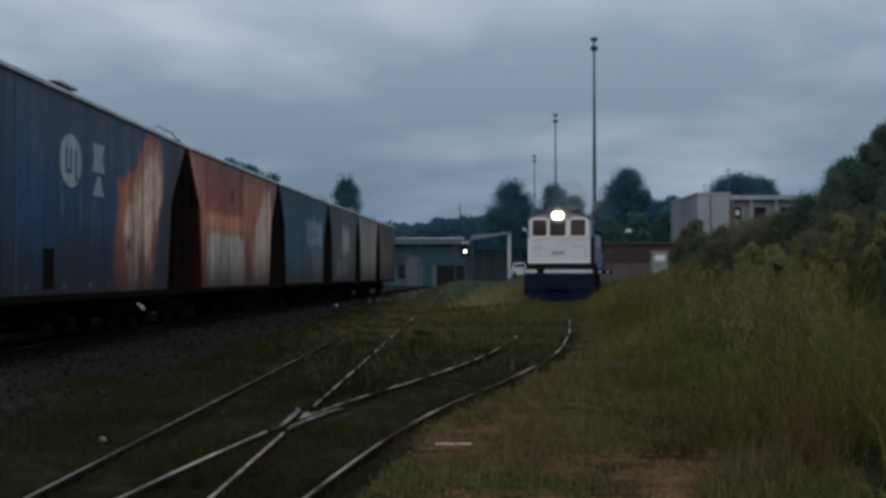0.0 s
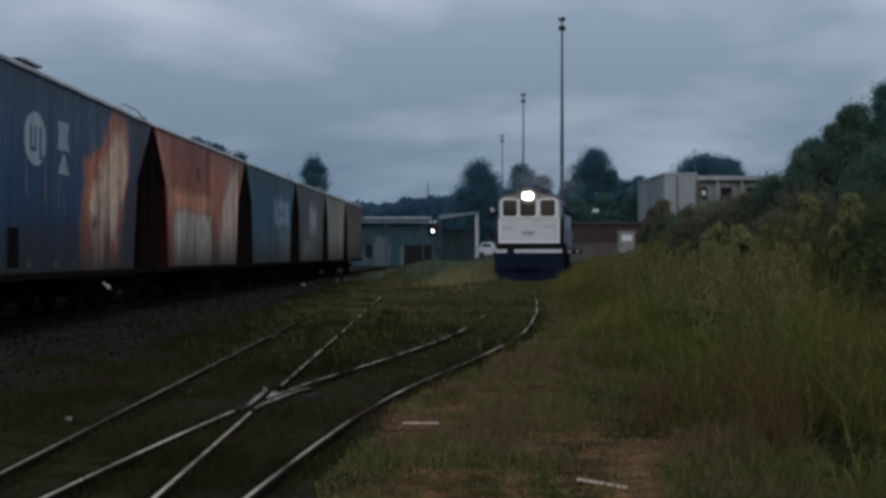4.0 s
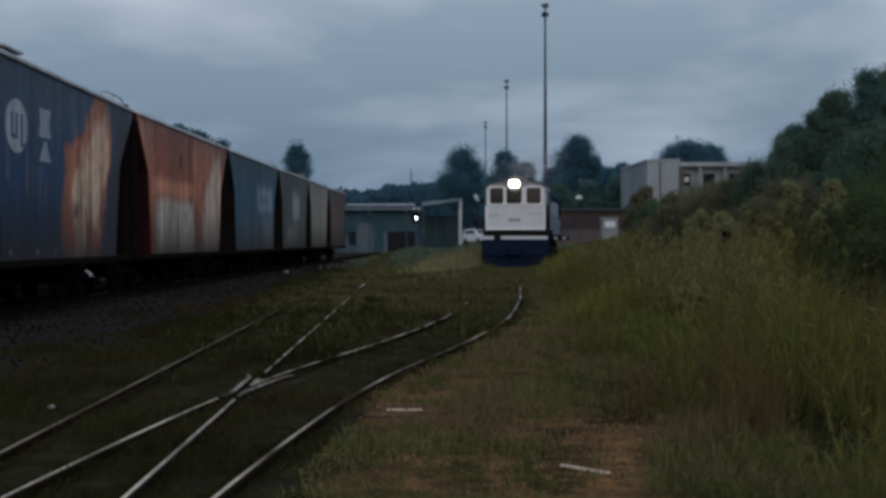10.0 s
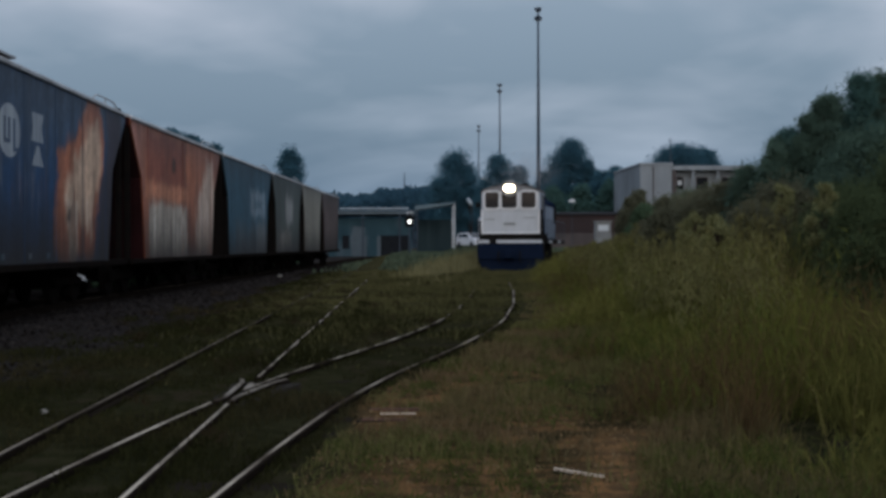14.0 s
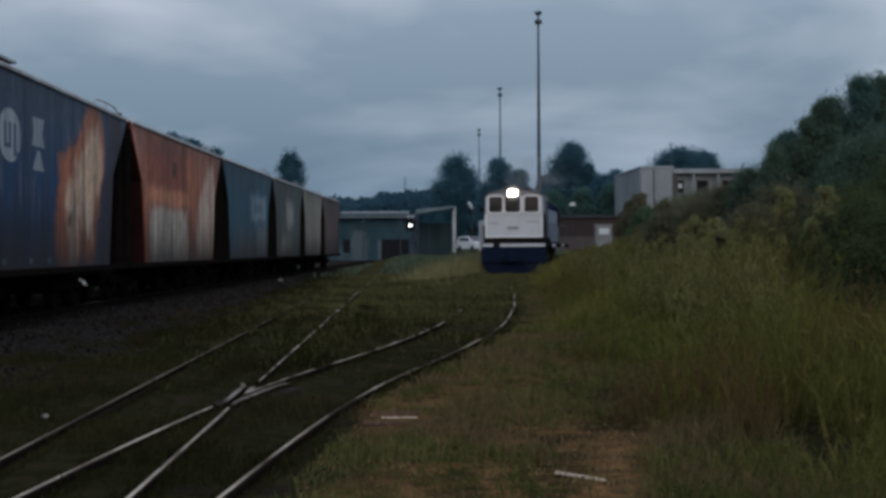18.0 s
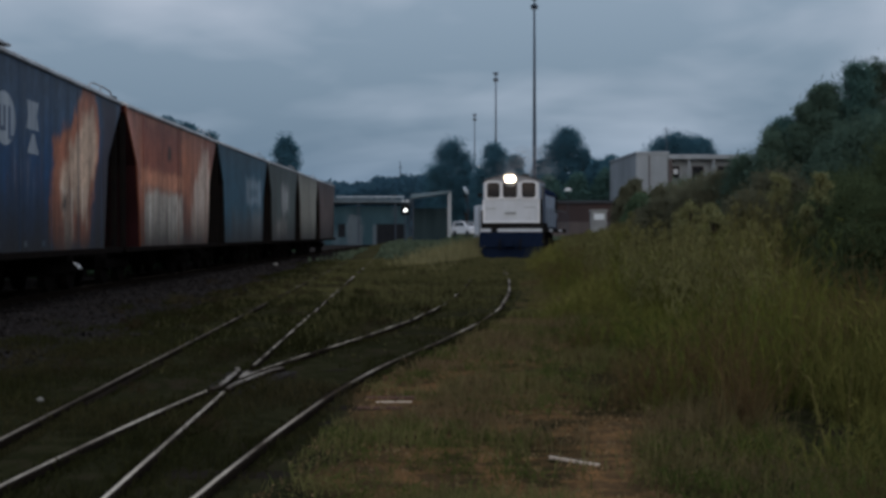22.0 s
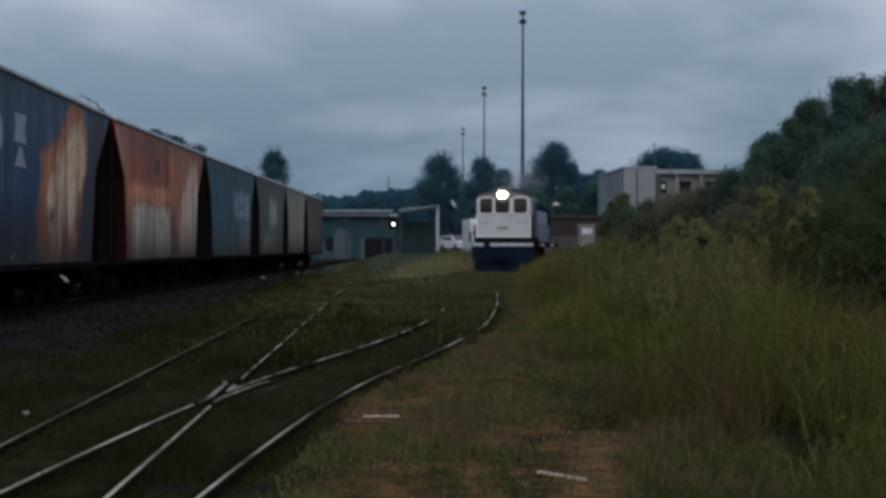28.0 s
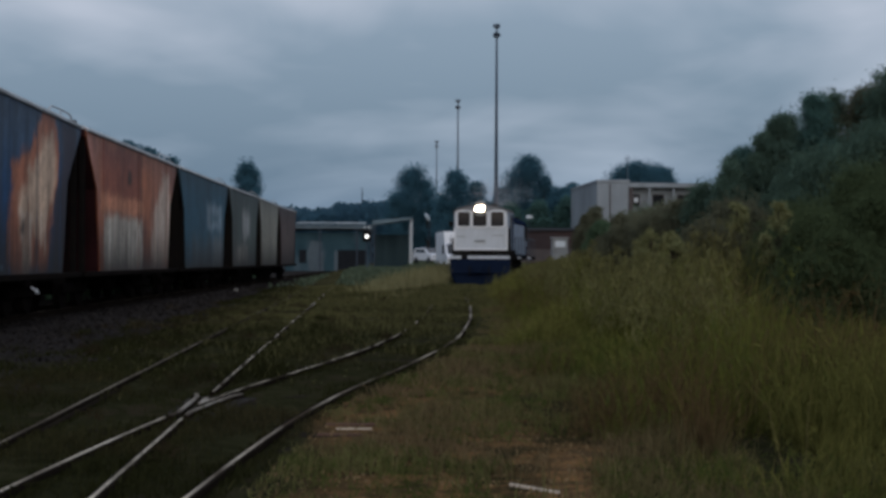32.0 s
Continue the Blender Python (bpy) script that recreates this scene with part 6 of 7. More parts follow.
def make_grass():
    rng = np.random.default_rng(5)
    # tall grass on the bank, in fanned tussocks of uneven height
    tx, ty = scatter(13500, 0.8, 14, 4.5, 75, rng, 1.8)
    e = grass_edge(ty) + 0.35 * (patchy(tx, ty, 1.4, 17) - 0.5)
    keep = (tx > e + rng.uniform(-0.3, 0.5, len(tx))) & (tx < e + 8.5)
    keep &= patchy(tx, ty, 1.9, 57) + rng.normal(0, 0.10, len(tx)) > 0.40
    tx, ty, e = tx[keep], ty[keep], e[keep]
    per = 24
    k = len(tx)
    edge = np.clip((tx - e) / 1.6, 0, 1)
    tall = patchy(tx, ty, 1.1, 3)
    th = (0.26 + 0.80 * edge ** 0.8) * rng.uniform(0.5, 1.3, k) * (0.55 + 0.85 * tall)
    th *= np.interp(ty, [5, 8, 12], [0.62, 0.82, 1.0])
    th = np.minimum(th, low_cap(tx, ty) * 0.82) * np.where((tx / ty > 0.29) & (ty > 11), 0.6, 1.0)
    kind = patchy(tx, ty, 0.8, 9) + rng.normal(0, 0.09, k)
    a0 = rng.uniform(0, 2 * np.pi, k)
    x = (tx[:, None] + rng.normal(0, 0.09, (k, per))).ravel()
    y = (ty[:, None] + rng.normal(0, 0.09, (k, per))).ravel()
    h = (th[:, None] * rng.uniform(0.4, 1.2, (k, per))).ravel()
    w = 0.003 + 0.00042 * y + rng.uniform(0, 0.004, len(x))
    w = np.where(y < 11, w * 0.75, w)
    sway = np.repeat(a0, per) + rng.normal(0, 1.3, len(x))
    kb = np.repeat(kind, per)
    z = ground_z(x, y)
    red = (kb > 0.66) & (y < 24) | (np.hypot((x - 2.3) / 0.45, (y - 8.3) / 1.3) < rng.uniform(0.3, 1.1, len(x)))
    dry = (kb < 0.36 + 0.24 * smooth(26, 48, y)) & ~red
    for sel, nm, lab, mat in ((~red & ~dry, "tall_grass", "tall uncut green grass on the bank", M_GRASS), (red, "seeding_grass", "reddish-brown seeding grass", M_GRASSRED), (dry, "yellowing_grass", "yellowing tall grass on the bank", M_GRASSYELLOW)):
        stuff(nm, lab, "grass", blade_mesh(nm, x[sel], y[sel], z[sel], h[sel], w[sel], rng, 0.8, sway[sel]), mat)
    # soft leafy weeds that fill the tussocks, in mounds
    per = 46
    big = np.repeat(th * (0.55 + 0.5 * patchy(tx, ty, 2.3, 29)), per)
    u = rng.uniform(0, 1, k * per) ** 0.75
    sp = (0.16 + 0.10 * (1 - u)) * np.interp(np.repeat(ty, per), [5, 20, 70], [0.75, 1.0, 2.0])
    x = np.repeat(tx, per) + rng.normal(0, 1, k * per) * sp
    y = np.repeat(ty, per) + rng.normal(0, 1, k * per) * sp
    pts = np.stack([x, y, ground_z(x, y) + 0.02 + u * big], 1)
    size = 0.058 + 0.0042 * y
    kb = np.repeat(kind, per) + rng.normal(0, 0.05, k * per)
    brown = (kb > 0.66) | (np.hypot((x - 2.3) / 0.45, (y - 8.3) / 1.3) < rng.uniform(0.2, 0.9, len(x)))
    dim = ~brown & (np.repeat(edge, per) < 0.42 + 0.2 * rng.normal(size=k * per)) & (y < 16)
    pale = ~brown & ~dim & (kb < 0.30 + 0.28 * smooth(26, 48, y))
    for sel, nm, lab, mat in ((dim, "dark_weeds", "dark green low weeds along the footpath", M_WEEDDARK), (~brown & ~pale & ~dim, "leafy_weeds", "soft leafy green weeds filling the bank", M_WEEDLEAF), (pale, "pale_weeds", "pale yellowish weeds farther along the bank", M_GRASSYELLOW), (brown, "brown_weeds", "brownish leafy weeds in the grass", M_WEEDBROWN)):
        stuff(nm, lab, "weeds", leaf_mesh(pts[sel], size[sel], rng, -1.5, 0.046, False), mat)
    # a fan of brown stems beside the path
    a = rng.normal(0, 0.55, 130)
    ln = rng.uniform(0.35, 0.85, 130)
    fx, fy = 2.18 + rng.normal(0, 0.06, 130), 8.15 + rng.normal(0, 0.10, 130)
    stuff("brown_tussock", "fanned reddish-brown dry tussock", "grass", blade_mesh("brown_tussock", fx, fy, ground_z(fx, fy), ln, np.full(130, 0.005), rng, 0.5, np.where(a < 0, np.pi, 0) + rng.normal(0, 0.5, 130)), M_GRASSRED)
    # pale feathery plumes rising out of the grass
    px, py = scatter(900, 2.5, 10, 11, 48, rng, 1.3)
    ok = (px / py < 0.29) & (px > grass_edge(py) + 0.6) & (px < grass_edge(py) + 4.6)
    px, py = px[ok], py[ok]
    n = 46
    top = rng.uniform(0.9, 1.75, len(px)) * np.clip(0.62 + 0.16 * (px - grass_edge(py)), 0.6, 1.1)
    top = np.minimum(top, low_cap(px, py))
    lx, ly = rng.normal(0, 0.12, len(px)), rng.normal(0, 0.12, len(px))
    u = rng.uniform(0.45, 1.0, (len(px), n))
    fat = 0.055 * np.sin(np.clip((u - 0.4) / 0.62, 0, 1) * np.pi) + 0.015
    x = (px[:, None] + lx[:, None] * u ** 2 + rng.normal(0, 1, u.shape) * fat).ravel()
    y = (py[:, None] + ly[:, None] * u ** 2 + rng.normal(0, 1, u.shape) * fat).ravel()
    z = (ground_z(px, py)[:, None] + top[:, None] * u).ravel()
    stuff("grass_plumes", "pale feathery grass plumes above the weeds", "grass", leaf_mesh(np.stack([x, y, z], 1), 0.08 + 0.0015 * y, rng, -1.6, 0.09), M_PLUME)
    # reedy stems in front of the shrubs
    tx, ty = scatter(2600, 3.2, 14, 11, 60, rng, 1.3)
    ok = (tx / ty < 0.29) & (tx > grass_edge(ty) + 1.3) & (tx < grass_edge(ty) + 4.6)
    tx, ty = tx[ok], ty[ok]
    k, per = len(tx), 22
    x, y = (tx[:, None] + rng.normal(0, 0.2, (k, per))).ravel(), (ty[:, None] + rng.normal(0, 0.2, (k, per))).ravel()
    h = np.repeat(rng.uniform(0.8, 1.7, k) * (0.55 + 1.0 * patchy(tx, ty, 0.7, 51)) * np.clip(0.6 + (tx - grass_edge(ty) - 1.3) * 0.3, 0.6, 1.15), per) * rng.uniform(0.5, 1.1, k * per)
    h = np.minimum(h, low_cap(x, y))
    stuff("reeds", "brownish reedy stems before the shrubs", "grass", blade_mesh("reeds", x, y, ground_z(x, y), h, 0.010 + 0.0005 * y, rng, 0.3), M_REED)
    # a few stiff bleached stalks standing out of it
    sx, sy = scatter(260, 1.5, 8, 6, 30, rng, 1.2)
    ok = sx > grass_edge(sy) + 0.3
    sx, sy = sx[ok], sy[ok]
    stuff("bleached_stalks", "thin bleached dry stalks in the grass", "grass", blade_mesh("bleached_stalks", sx, sy, ground_z(sx, sy), rng.uniform(0.45, 0.95, len(sx)), np.full(len(sx), 0.0035), rng, 0.3), M_GRASSDRY)
    # dry grass swell beside the siding, before the parked cars
    x, y = scatter(70000, -1.5, 8.5, 36, 88, rng)
    c = np.interp(y, SIDING[0], SIDING[1])
    ok = (x < c - 1.3) & (x > c - 5.2 + 0.02 * (y - 40))
    ok &= rng.uniform(0, 1, len(x)) < smooth(36, 66, y) * smooth(0.6, 2.4, x - (c - 5.2 + 0.02 * (y - 40))) * np.clip(1.7 * patchy(x, y, 0.6, 81) - 0.35 + 0.4 * smooth(58, 72, y), 0.05, 1)
    x, y = x[ok], y[ok]
    stuff("straw_grass", "yellowish waist-high grass beside the siding", "grass", blade_mesh("straw_grass", x, y, ground_z(x, y), rng.uniform(0.45, 1.2, len(x)) * (0.22 + 0.78 * smooth(42, 66, y)), np.full(len(x), 0.03), rng, 0.4), M_STRAW)
    # low weeds over the tracks and the trodden strip
    x, y = scatter(300000, -5.2, 5.2, 4.2, 60, rng, 2.0)
    sid = np.interp(y, SIDING[0], SIDING[1])
    d = patchy(x, y, 1.6, 21)
    ok = (x < grass_edge(y) + 0.6) & (rng.uniform(0, 1, len(x)) < np.clip(d * 2.2 - 0.5, 0.1, 1)) & (x > -5.0 + 1.4 * patchy(x, y, 0.7, 33))
    for rx in (-2.376, -1.372):
        ok &= (np.abs(x - rx) > 0.034) | (y > (11.5 if rx < -2 else 15)) & (patchy(x, y, 0.9, 61) > (0.12 if rx < -2 else 0.30))
    for off in (-0.502, 0.502):
        ok &= (np.abs(x - sid - off) > 0.034) | (y > 34) | (off < 0) & (y > 12.5) & (patchy(x, y, 0.9, 62) > 0.42 - 0.3 * smooth(18, 26, y)) | (off > 0) & (y > 19) & (y < 30) & (patchy(x, y, 0.9, 63) > 0.5)
    bare = (x > -0.7) & (x < 1.3) & (y < 14) & (0.6 * patchy(x, y, 1.3, 41) + 0.4 * patchy(x, y, 5.5, 43) > 0.50)
    ok &= ~(bare & (rng.uniform(0, 1, len(x)) < 0.55))
    for cx, cy, rx, ry in BARE_PATCHES:
        ok &= ~((np.hypot((x - cx) / rx, (y - cy) / ry) < rng.uniform(0.5, 1.2, len(x))) & (rng.uniform(0, 1, len(x)) < 0.62))
    ok &= ~((np.abs(x - 0.16 * y - 0.01) < np.abs(rng.normal(0, 0.2, len(x)))) & (y < 9.2))
    ok &= (np.hypot(x - 0.95, y - 7.08) > 0.26) & (np.hypot((x + 0.07) / 0.4, y - 9.5) > 0.5)
    x, y, d, sid = x[ok], y[ok], d[ok], sid[ok]
    side = np.clip((x - sid - 0.6) / 1.0, 0, 1)
    h = rng.uniform(0.03, 0.12, len(x)) * (0.45 + d) * (1 + 0.7 * side)
    h = np.where((x > -1.2) & (x < sid - 0.7) & (y > 14), h * 1.5, h)
    h = np.where((y > 33) & (np.abs(x - sid) < 1.2), h * 1.5 + 0.03, h)
    over = np.minimum(np.minimum(np.abs(x + 2.376), np.abs(x + 1.372)), np.abs(x - sid + 0.502)) < 0.09
    h = np.where(over & (y > 11.5), h + rng.uniform(0.0, 0.045, len(x)), h)
    w = 0.004 + 0.0006 * y
    far = ~((x > sid + 0.75) & (y < 34)) & (rng.uniform(0, 1, len(x)) < smooth(11, 30, y) * smooth(-4.2, -1.5, x) * (0.55 + 0.7 * patchy(x, y, 0.8, 88)))
    path = (x > sid + 0.75) & (y < 34)
    for sel, nm, lab, mat in ((~path & ~far, "weeds", "low dark weeds between the rails", M_GRASSLOW), (far, "mid_yard_weeds", "low olive weeds across the middle of the yard", M_MIDWEED), (path, "trodden_grass", "short trodden grass along the footpath", M_TRODDEN)):
        stuff(nm, lab, "weeds", blade_mesh(nm, x[sel], y[sel], ground_z(x[sel], y[sel]), h[sel], w[sel], rng, 0.6), mat)
    # a low fringe that grows against the rails and hides their sides
    fx, fy = [], []
    for line, d, a, b in ((MAIN, -0.502, 4, 45), (MAIN, 0.502, 4, 40), (SIDING, -0.502, 4, 50), (SIDING, 0.502, 4, 54)):
        lx, ly = offset_line(line, d)
        q = a + (b - a) * rng.uniform(0, 1, 11000) ** 1.6
        off = rng.uniform(0.036, 0.13, len(q)) * rng.choice([-1, 1], len(q))
        g = patchy(q * 0 + d * 3, q, 2.2, 66) + rng.normal(0, 0.1, len(q)) > 0.24
        fx.append((np.interp(q, ly, lx) + off)[g])
        fy.append(q[g])
    x, y = np.concatenate(fx), np.concatenate(fy)
    stuff("rail_fringe_weeds", "low dark weeds growing against the rails", "weeds", blade_mesh("rail_fringe_weeds", x, y, ground_z(x, y), rng.uniform(0.03, 0.075, len(x)) * np.interp(y, [12, 22], [1.0, 0.6]), 0.006 + 0.0008 * y, rng, 0.5), M_GRASSLOW)
    # leafy tufts: dark ones between the rails, trodden ones along the footpath
    for n, x0, x1, y0, y1, hs, nm, lab, mat, seed in ((420, -5.0, -0.4, 5, 30, (0.06, 0.20), "yard_tufts", "dark leafy weed tufts between the rails", M_GRASSLOW, 70), (160, -5.0, 1.0, 5, 40, (0.05, 0.16), "brown_yard_tufts", "brown dry weed tufts between the rails", M_TUFTBROWN, 71), (190, -0.5, 2.0, 5, 22, (0.05, 0.13), "path_tufts", "short green tufts trodden along the footpath", M_TRODDEN, 72), (150, -0.4, 1.9, 5, 16, (0.05, 0.12), "dark_path_tufts", "dark green tufts along the footpath", M_WEEDDARK, 73)):
        r = np.random.default_rng(seed)
        tx, ty = scatter(n, x0, x1, y0, y1, r, 1.5)
        c = np.interp(ty, SIDING[0], SIDING[1])
        ok = patchy(tx, ty, 1.3, seed) > 0.42
        for off in (-0.502, 0.502):
            ok &= (np.abs(tx - c - off) > 0.16) & (np.abs(tx + 1.874 - off) > 0.16)
        ok &= (np.hypot(tx - 0.935, ty - 7.07) > 0.35) & (np.hypot((tx + 0.067) / 0.5, ty - 9.6) > 0.6)
        ok &= (tx > c + 0.75) if "path" in nm else (tx < c + 0.45)
        ok &= ~((np.abs(tx - 0.16 * ty - 0.01) < 0.22) & (ty < 8.6))
        tx, ty = tx[ok], ty[ok]
        k, per = len(tx), 60
        w = r.uniform(0.04, 0.13, k)[:, None]
        u = r.uniform(0, 1, (k, per)) ** 0.8
        x = (tx[:, None] + r.normal(0, 1, (k, per)) * w).ravel()
        y = (ty[:, None] + r.normal(0, 1, (k, per)) * w).ravel()
        z = ground_z(x, y) + (u * r.uniform(*hs, k)[:, None]).ravel()
        stuff(nm, lab, "weeds", leaf_mesh(np.stack([x, y, z], 1), 0.05 + 0.002 * y, r, -1.2, 0.07, False), mat)
    # grass far across the yard
    x, y = scatter(26000, -9, 12, 60, 145, rng)
    sid = np.interp(y, SIDING[0], SIDING[1])
    ok = (np.abs(x - sid) > 1.2) & (np.abs(x + 1.874) > 0.6) & (rng.uniform(0, 1, len(x)) < smooth(1.6, 5.0, x - np.interp(y, TRAIN[0], TRAIN[1])))
    x, y = x[ok], y[ok]
    stuff("far_grass", "low grass across the far yard", "grass", blade_mesh("far_grass", x, y, ground_z(x, y), rng.uniform(0.1, 0.35, len(x)), np.full(len(x), 0.10), rng, 0.5), M_FARGRASS)


make_grass()


def make_gravel():
    rng = np.random.default_rng(8)
    x, y = scatter(22000, -9.8, -2.7, 8, 85, rng, 1.5)
    ok = (np.abs(x + 7.8) < 2.6) | (rng.uniform(0, 1, len(x)) < np.clip((-2.9 - x) * 0.55, 0, 1))
    x, y = x[ok], y[ok]
    n = len(x)
    oct_ = np.array([(1, 0, 0), (0, 1, 0), (-1, 0, 0), (0, -1, 0), (0, 0, 1), (0, 0, -1)], float)
    s = rng.uniform(0.012, 0.034, n) * (1 + y * 0.012)
    a = rng.uniform(0, 6.28, n)
    v = oct_[None] * (s[:, None, None] * rng.uniform(0.6, 1.3, (n, 6, 1))) * np.array([1, 1, 0.7])
    v = np.stack([v[..., 0] * np.cos(a)[:, None] - v[..., 1] * np.sin(a)[:, None], v[..., 0] * np.sin(a)[:, None] + v[..., 1] * np.cos(a)[:, None], v[..., 2]], -1)
    v += np.stack([x, y, ground_z(x, y) + s * 0.3], 1)[:, None, :]
    t = np.array([(0, 1, 4), (1, 2, 4), (2, 3, 4), (3, 0, 4), (1, 0, 5), (2, 1, 5), (3, 2, 5), (0, 3, 5)])
    tris = (np.arange(n)[:, None, None] * 6 + t[None]).reshape(-1, 3)
    stuff("ballast_gravel", "loose grey ballast stones beside the wagons", "gravel", fast_mesh("ballast_gravel", v.reshape(-1, 3), None, tris), M_GRAVEL)


make_gravel()


def make_distance():
    """Wooded ridge far off, as leaf clumps in one mesh."""
    rng = np.random.default_rng(14)
    n = 80000
    a = rng.uniform(-0.42, 0.42, n)
    dist = rng.uniform(420, 640, n)
    x, y = np.sin(a) * dist, np.cos(a) * dist
    top = (21.0 + 2.3 * smooth(-0.0245, -0.0215, a) + 0.25 * np.sin(a * 73 + 1) + 0.3 * np.sin(a * 190) + 0.25 * np.sin(a * 530)) * dist / 520
    z = top * rng.uniform(0, 1, n) ** 0.75
    me = leaf_mesh(np.stack([x, y, z], 1), 2.7, rng, 0.0, 0.36, False)
    # the ridge's blue is haze put straight into its colour
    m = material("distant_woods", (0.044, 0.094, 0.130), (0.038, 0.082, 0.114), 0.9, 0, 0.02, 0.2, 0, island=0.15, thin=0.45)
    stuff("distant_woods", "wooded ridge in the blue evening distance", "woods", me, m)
    r = thing("radio_mast", "thin far-off radio mast on the wooded ridge", "mast", pose(-0.8, 500, 0))
    part("pole", Shape().tube([(0, 0, -0.2), (0, 0, 20), (0, 0, 29)], [0.35, 0.25, 0.12], 6), M_GALV, r)
    for z in (24.0, 26.5):
        part("aerial", Shape().tube([(-0.6, 0, z), (0.6, 0, z)], 0.1, 5), M_GALV, r)


make_distance()


# ---- small things on the ground ----
def make_litter():
    def board(name, label, x, y, ang, l, w, h, mat, tilt=0.0):
        t = thing(name, label, "board", pose(x, y, float(ground_z(x, y)), 0, tilt, ang))
        part("plank", Shape().prism([(-l / 2, -w / 2), (-l / 6, -w * 0.42), (l / 2, -w / 2), (l / 2 - w * 0.2, w / 2), (l / 8, w * 0.42), (-l / 2 + w * 0.15, w / 2)], 0.0, h, "z"), mat, t, bevel=0.004)
    board("pale_stick", "pale bleached wooden stick lying on red earth", 0.935, 7.07, -48, 0.36, 0.013, 0.018, M_WOODPALE)
    board("pale_lath", "thin pale wooden lath beside the rail", -0.067, 9.71, 0, 0.27, 0.02, 0.012, M_WOODPALE)
    board("old_board", "brown weathered board half buried in earth", -0.10, 9.95, 1, 0.4, 0.06, 0.02, M_WOODBROWN)
    board("old_board", "brown weathered board half buried in earth", -0.16, 9.35, -2, 0.34, 0.05, 0.02, M_WOODBROWN)
    for x, y, r, seed in ((-5.3, 54.5, 0.10, 1), (-2.74, 9.9, 0.03, 2)):
        g = np.random.default_rng(seed)
        bm = bmesh.new()
        bmesh.ops.create_icosphere(bm, subdivisions=2, radius=r)
        for v in bm.verts:
            v.co *= g.uniform(0.8, 1.15)
            v.co.z *= 0.7
        me = bpy.data.meshes.new("white_stone")
        bm.to_mesh(me)
        bm.free()
        o = part("white_stone", me, M_PALESTONE)
        o.matrix_basis = pose(x, y, float(ground_z(x, y)) + r * 0.5)
        tagged(o, "small whitish stone on the ground", "stone")


make_litter()


def make_path_litter():
    rng = np.random.default_rng(61)
    x, y = scatter(9000, -0.9, 2.0, 5.0, 20, rng, 1.6)
    ok = x > np.interp(y, SIDING[0], SIDING[1]) + 0.75
    x, y = x[ok], y[ok]
    c = np.stack([x, y, ground_z(x, y) + rng.uniform(0.005, 0.03, len(x))], 1)
    m = material("dry_plant_litter", (0.17, 0.115, 0.06), (0.11, 0.075, 0.04), 0.95, 0, 2, 9, 0, island=0.5)
    stuff("plant_litter", "dry plant litter and clods along the footpath", "litter", leaf_mesh(c, 0.022, rng, 0.0), m)


make_path_litter()


# ---- thin exhaust haze over the locomotive, in puffs of small flakes ----
def make_smoke():
    m = material("thin_grey_exhaust", (0.42, 0.42, 0.44), (0.34, 0.34, 0.36), 1.0, 0, 2, 9, 0)
    t = thing("exhaust_smoke", "thin grey exhaust haze drifting over the locomotive", "smoke", pose(5.2, 61, RAIL_TOP))
    rng = np.random.default_rng(77)
    puffs = []
    # the last puff is added before the headlight to give it a halo
    for i, (x, y, z, r, n) in enumerate(((0.0, 0.0, 4.2, 0.3, 1500), (0.2, 0.0, 4.6, 0.45, 2200), (-0.2, 0.0, 5.0, 0.55, 2400), (0.4, 0.0, 5.3, 0.6, 2000), (0.9, 0.0, 4.6, 0.55, 1800), (-0.7, 0.0, 4.6, 0.5, 1800), (-1.32, -6.85, 3.72, 0.42, 900))):
        n //= 2
        c = rng.normal(size=(n, 3)) * r * np.array([0.6, 0.9, 0.5])
        o = part("puff", leaf_mesh(c, 0.03, rng, 0.0), m, t)
        o.matrix_basis = pose(x, y, z)
        puffs.append((o, x, y, z, i))
    return t, puffs


SMOKE, PUFFS = make_smoke()


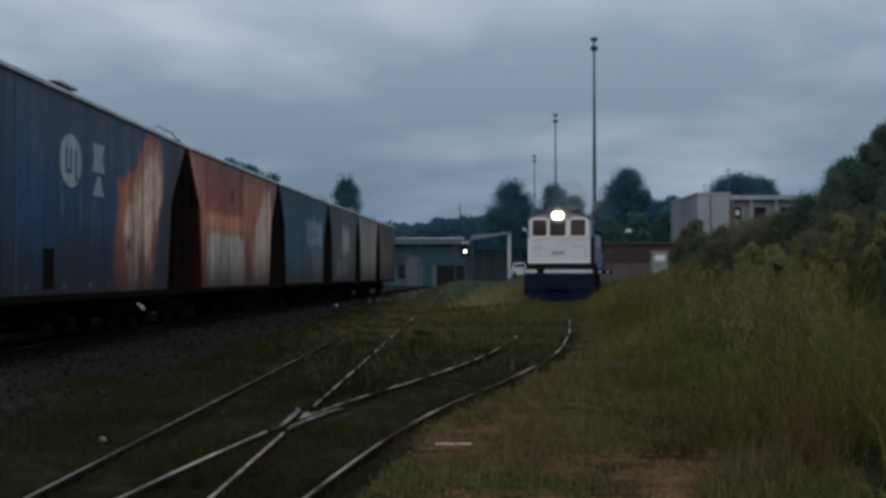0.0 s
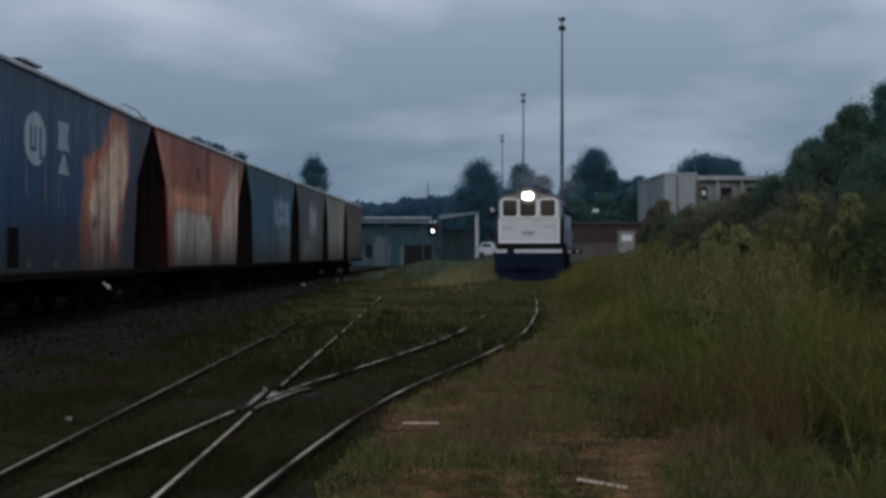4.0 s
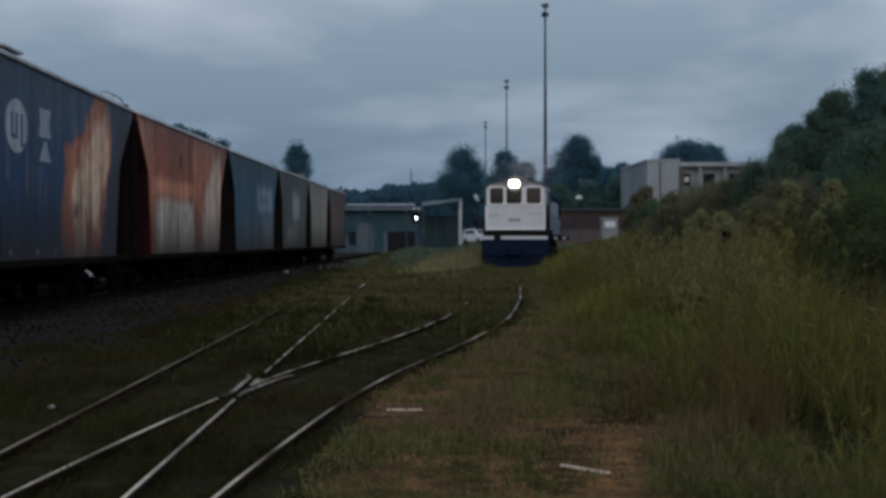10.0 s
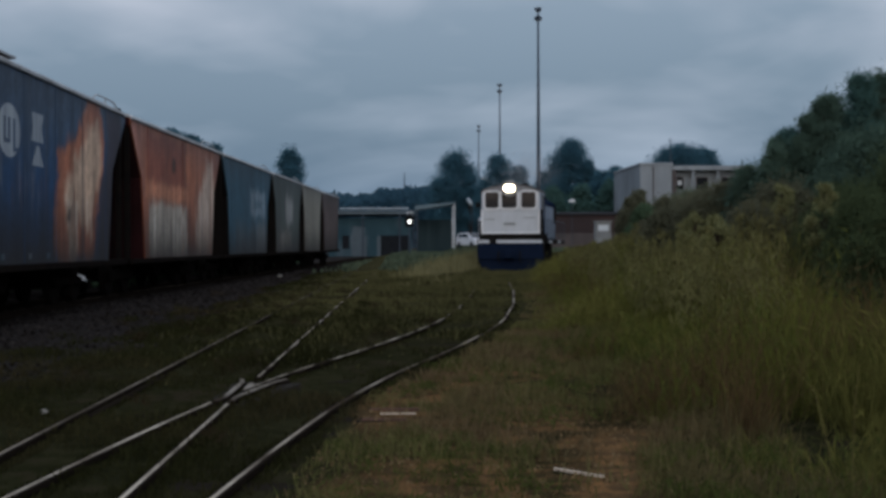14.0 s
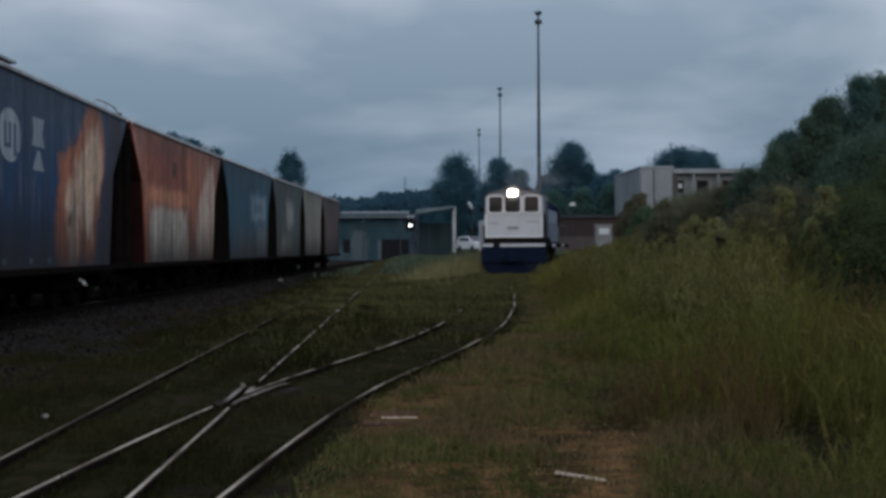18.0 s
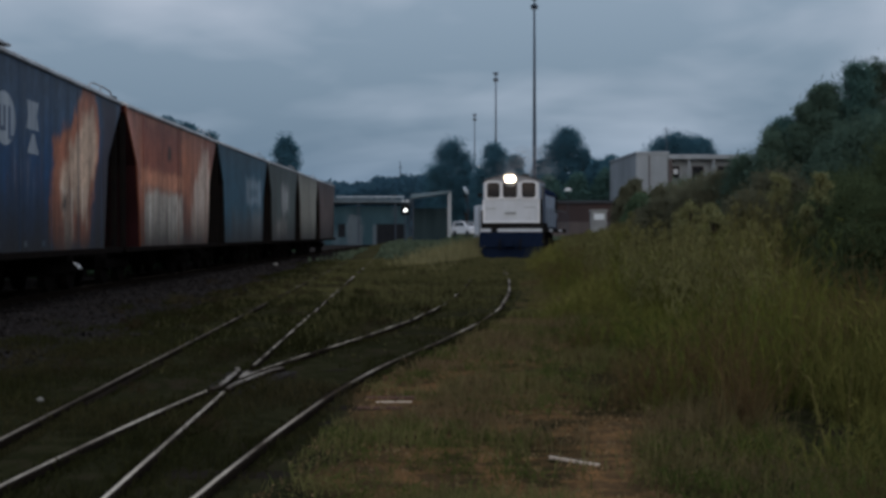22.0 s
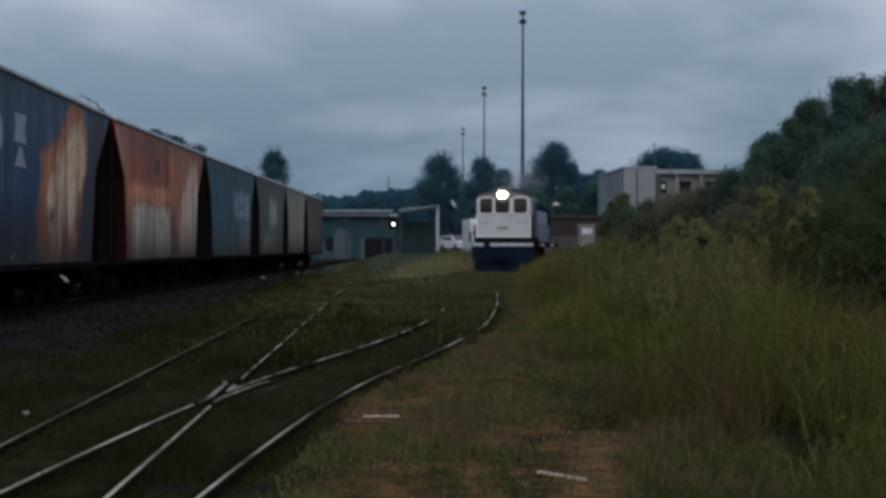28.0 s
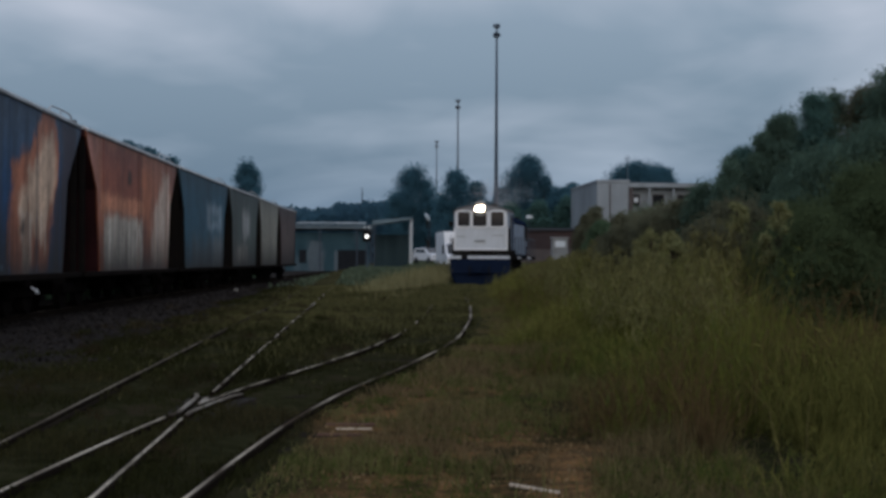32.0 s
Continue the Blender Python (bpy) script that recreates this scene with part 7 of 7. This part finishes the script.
# ---- a bird crossing the sky ----
def make_bird():
    b = thing("bird", "small dark bird flying across the sky", "bird")
    part("body", Shape().tube([(-0.075, 0, 0), (-0.04, 0, 0.005), (0.02, 0, 0.005), (0.055, 0, 0.007), (0.085, 0, 0.005)], [0.003, 0.016, 0.02, 0.014, 0.003], 10), M_BIRD, b, smooth=True)
    part("tail", Shape().prism([(-0.13, -0.025), (-0.13, 0.025), (-0.065, 0.01), (-0.065, -0.01)], -0.002, 0.003, "z"), M_BIRD, b)
    wings = []
    for s in (-1, 1):
        w = part("wing", Shape().prism([(-0.03, 0), (0.04, 0), (0.045, s * 0.08), (0.0, s * 0.19), (-0.025, s * 0.10)], -0.003, 0.003, "z"), M_BIRD, b)
        wings.append((w, s))
    return b, wings


BIRD, WINGS = make_bird()


def motions():
    rows = []
    for t, y, b, head in LOCO_KEYS:
        rows.append((t, pose(b * y / 2303.0, y, RAIL_TOP, 0, 0, -head)))
    walk(LOCO, rows)
    # the haze hangs over the stack, behind the cab; the halo puff rides before the headlight
    walk(SMOKE, [(t, pose(b * y / 2303.0 + 6.4 * math.sin(radians(head)), y + 6.4 * math.cos(radians(head)), RAIL_TOP)) for t, y, b, head in LOCO_KEYS])
    for o, x, y, z, i in PUFFS:
        walk(o, [(t, pose(x + (0.25 if y == 0 else 0.05) * math.sin(0.4 * t + i * 1.7) - (0.0 if y == 0 else 0.009 * t), y, z + (0.2 if y == 0 else 0.04) * math.sin(0.3 * t + i), 0, 0, 8 * t)) for t in (0.0, 4.0, 8.0, 12.0, 16.0, 20.0, 24.0, 28.0, 32.0)])
    start = LOCO_KEYS[0][1]
    ts = [i * 1.0 for i in range(33)]
    for ws, y in WHEELS:
        walk(ws, [(t, pose(0, y, 0.5, -math.degrees((np.interp(t, [k[0] for k in LOCO_KEYS], [k[1] for k in LOCO_KEYS]) - start) / 0.49), 0, 0)) for t in ts])
    walk(BIRD, [(t, pose(x, 32, z, 0, tilt, 0)) for t, x, z, tilt in ((0.0, -480.0, 9.0, 0), (20.0, -152.0, 7.5, 0), (28.0, -26.5, 6.5, 0), (29.0, -11.2, 6.6, -2), (29.3, -6.47, 6.75, -4), (29.5, -3.55, 6.88, -5), (29.7, -0.35, 7.08, -4), (29.9, 3.3, 7.32, 5), (30.1, 7.0, 6.8, 12), (30.4, 13.2, 6.35, -4), (30.8, 20.5, 7.0, -6), (32.0, 42.0, 9.0, -5))])
    for w, s in WINGS:
        walk(w, [(i * 0.2, pose(0, 0, 0.005, s * (34 if i % 2 else -20), 0, 0)) for i in range(161)])


motions()
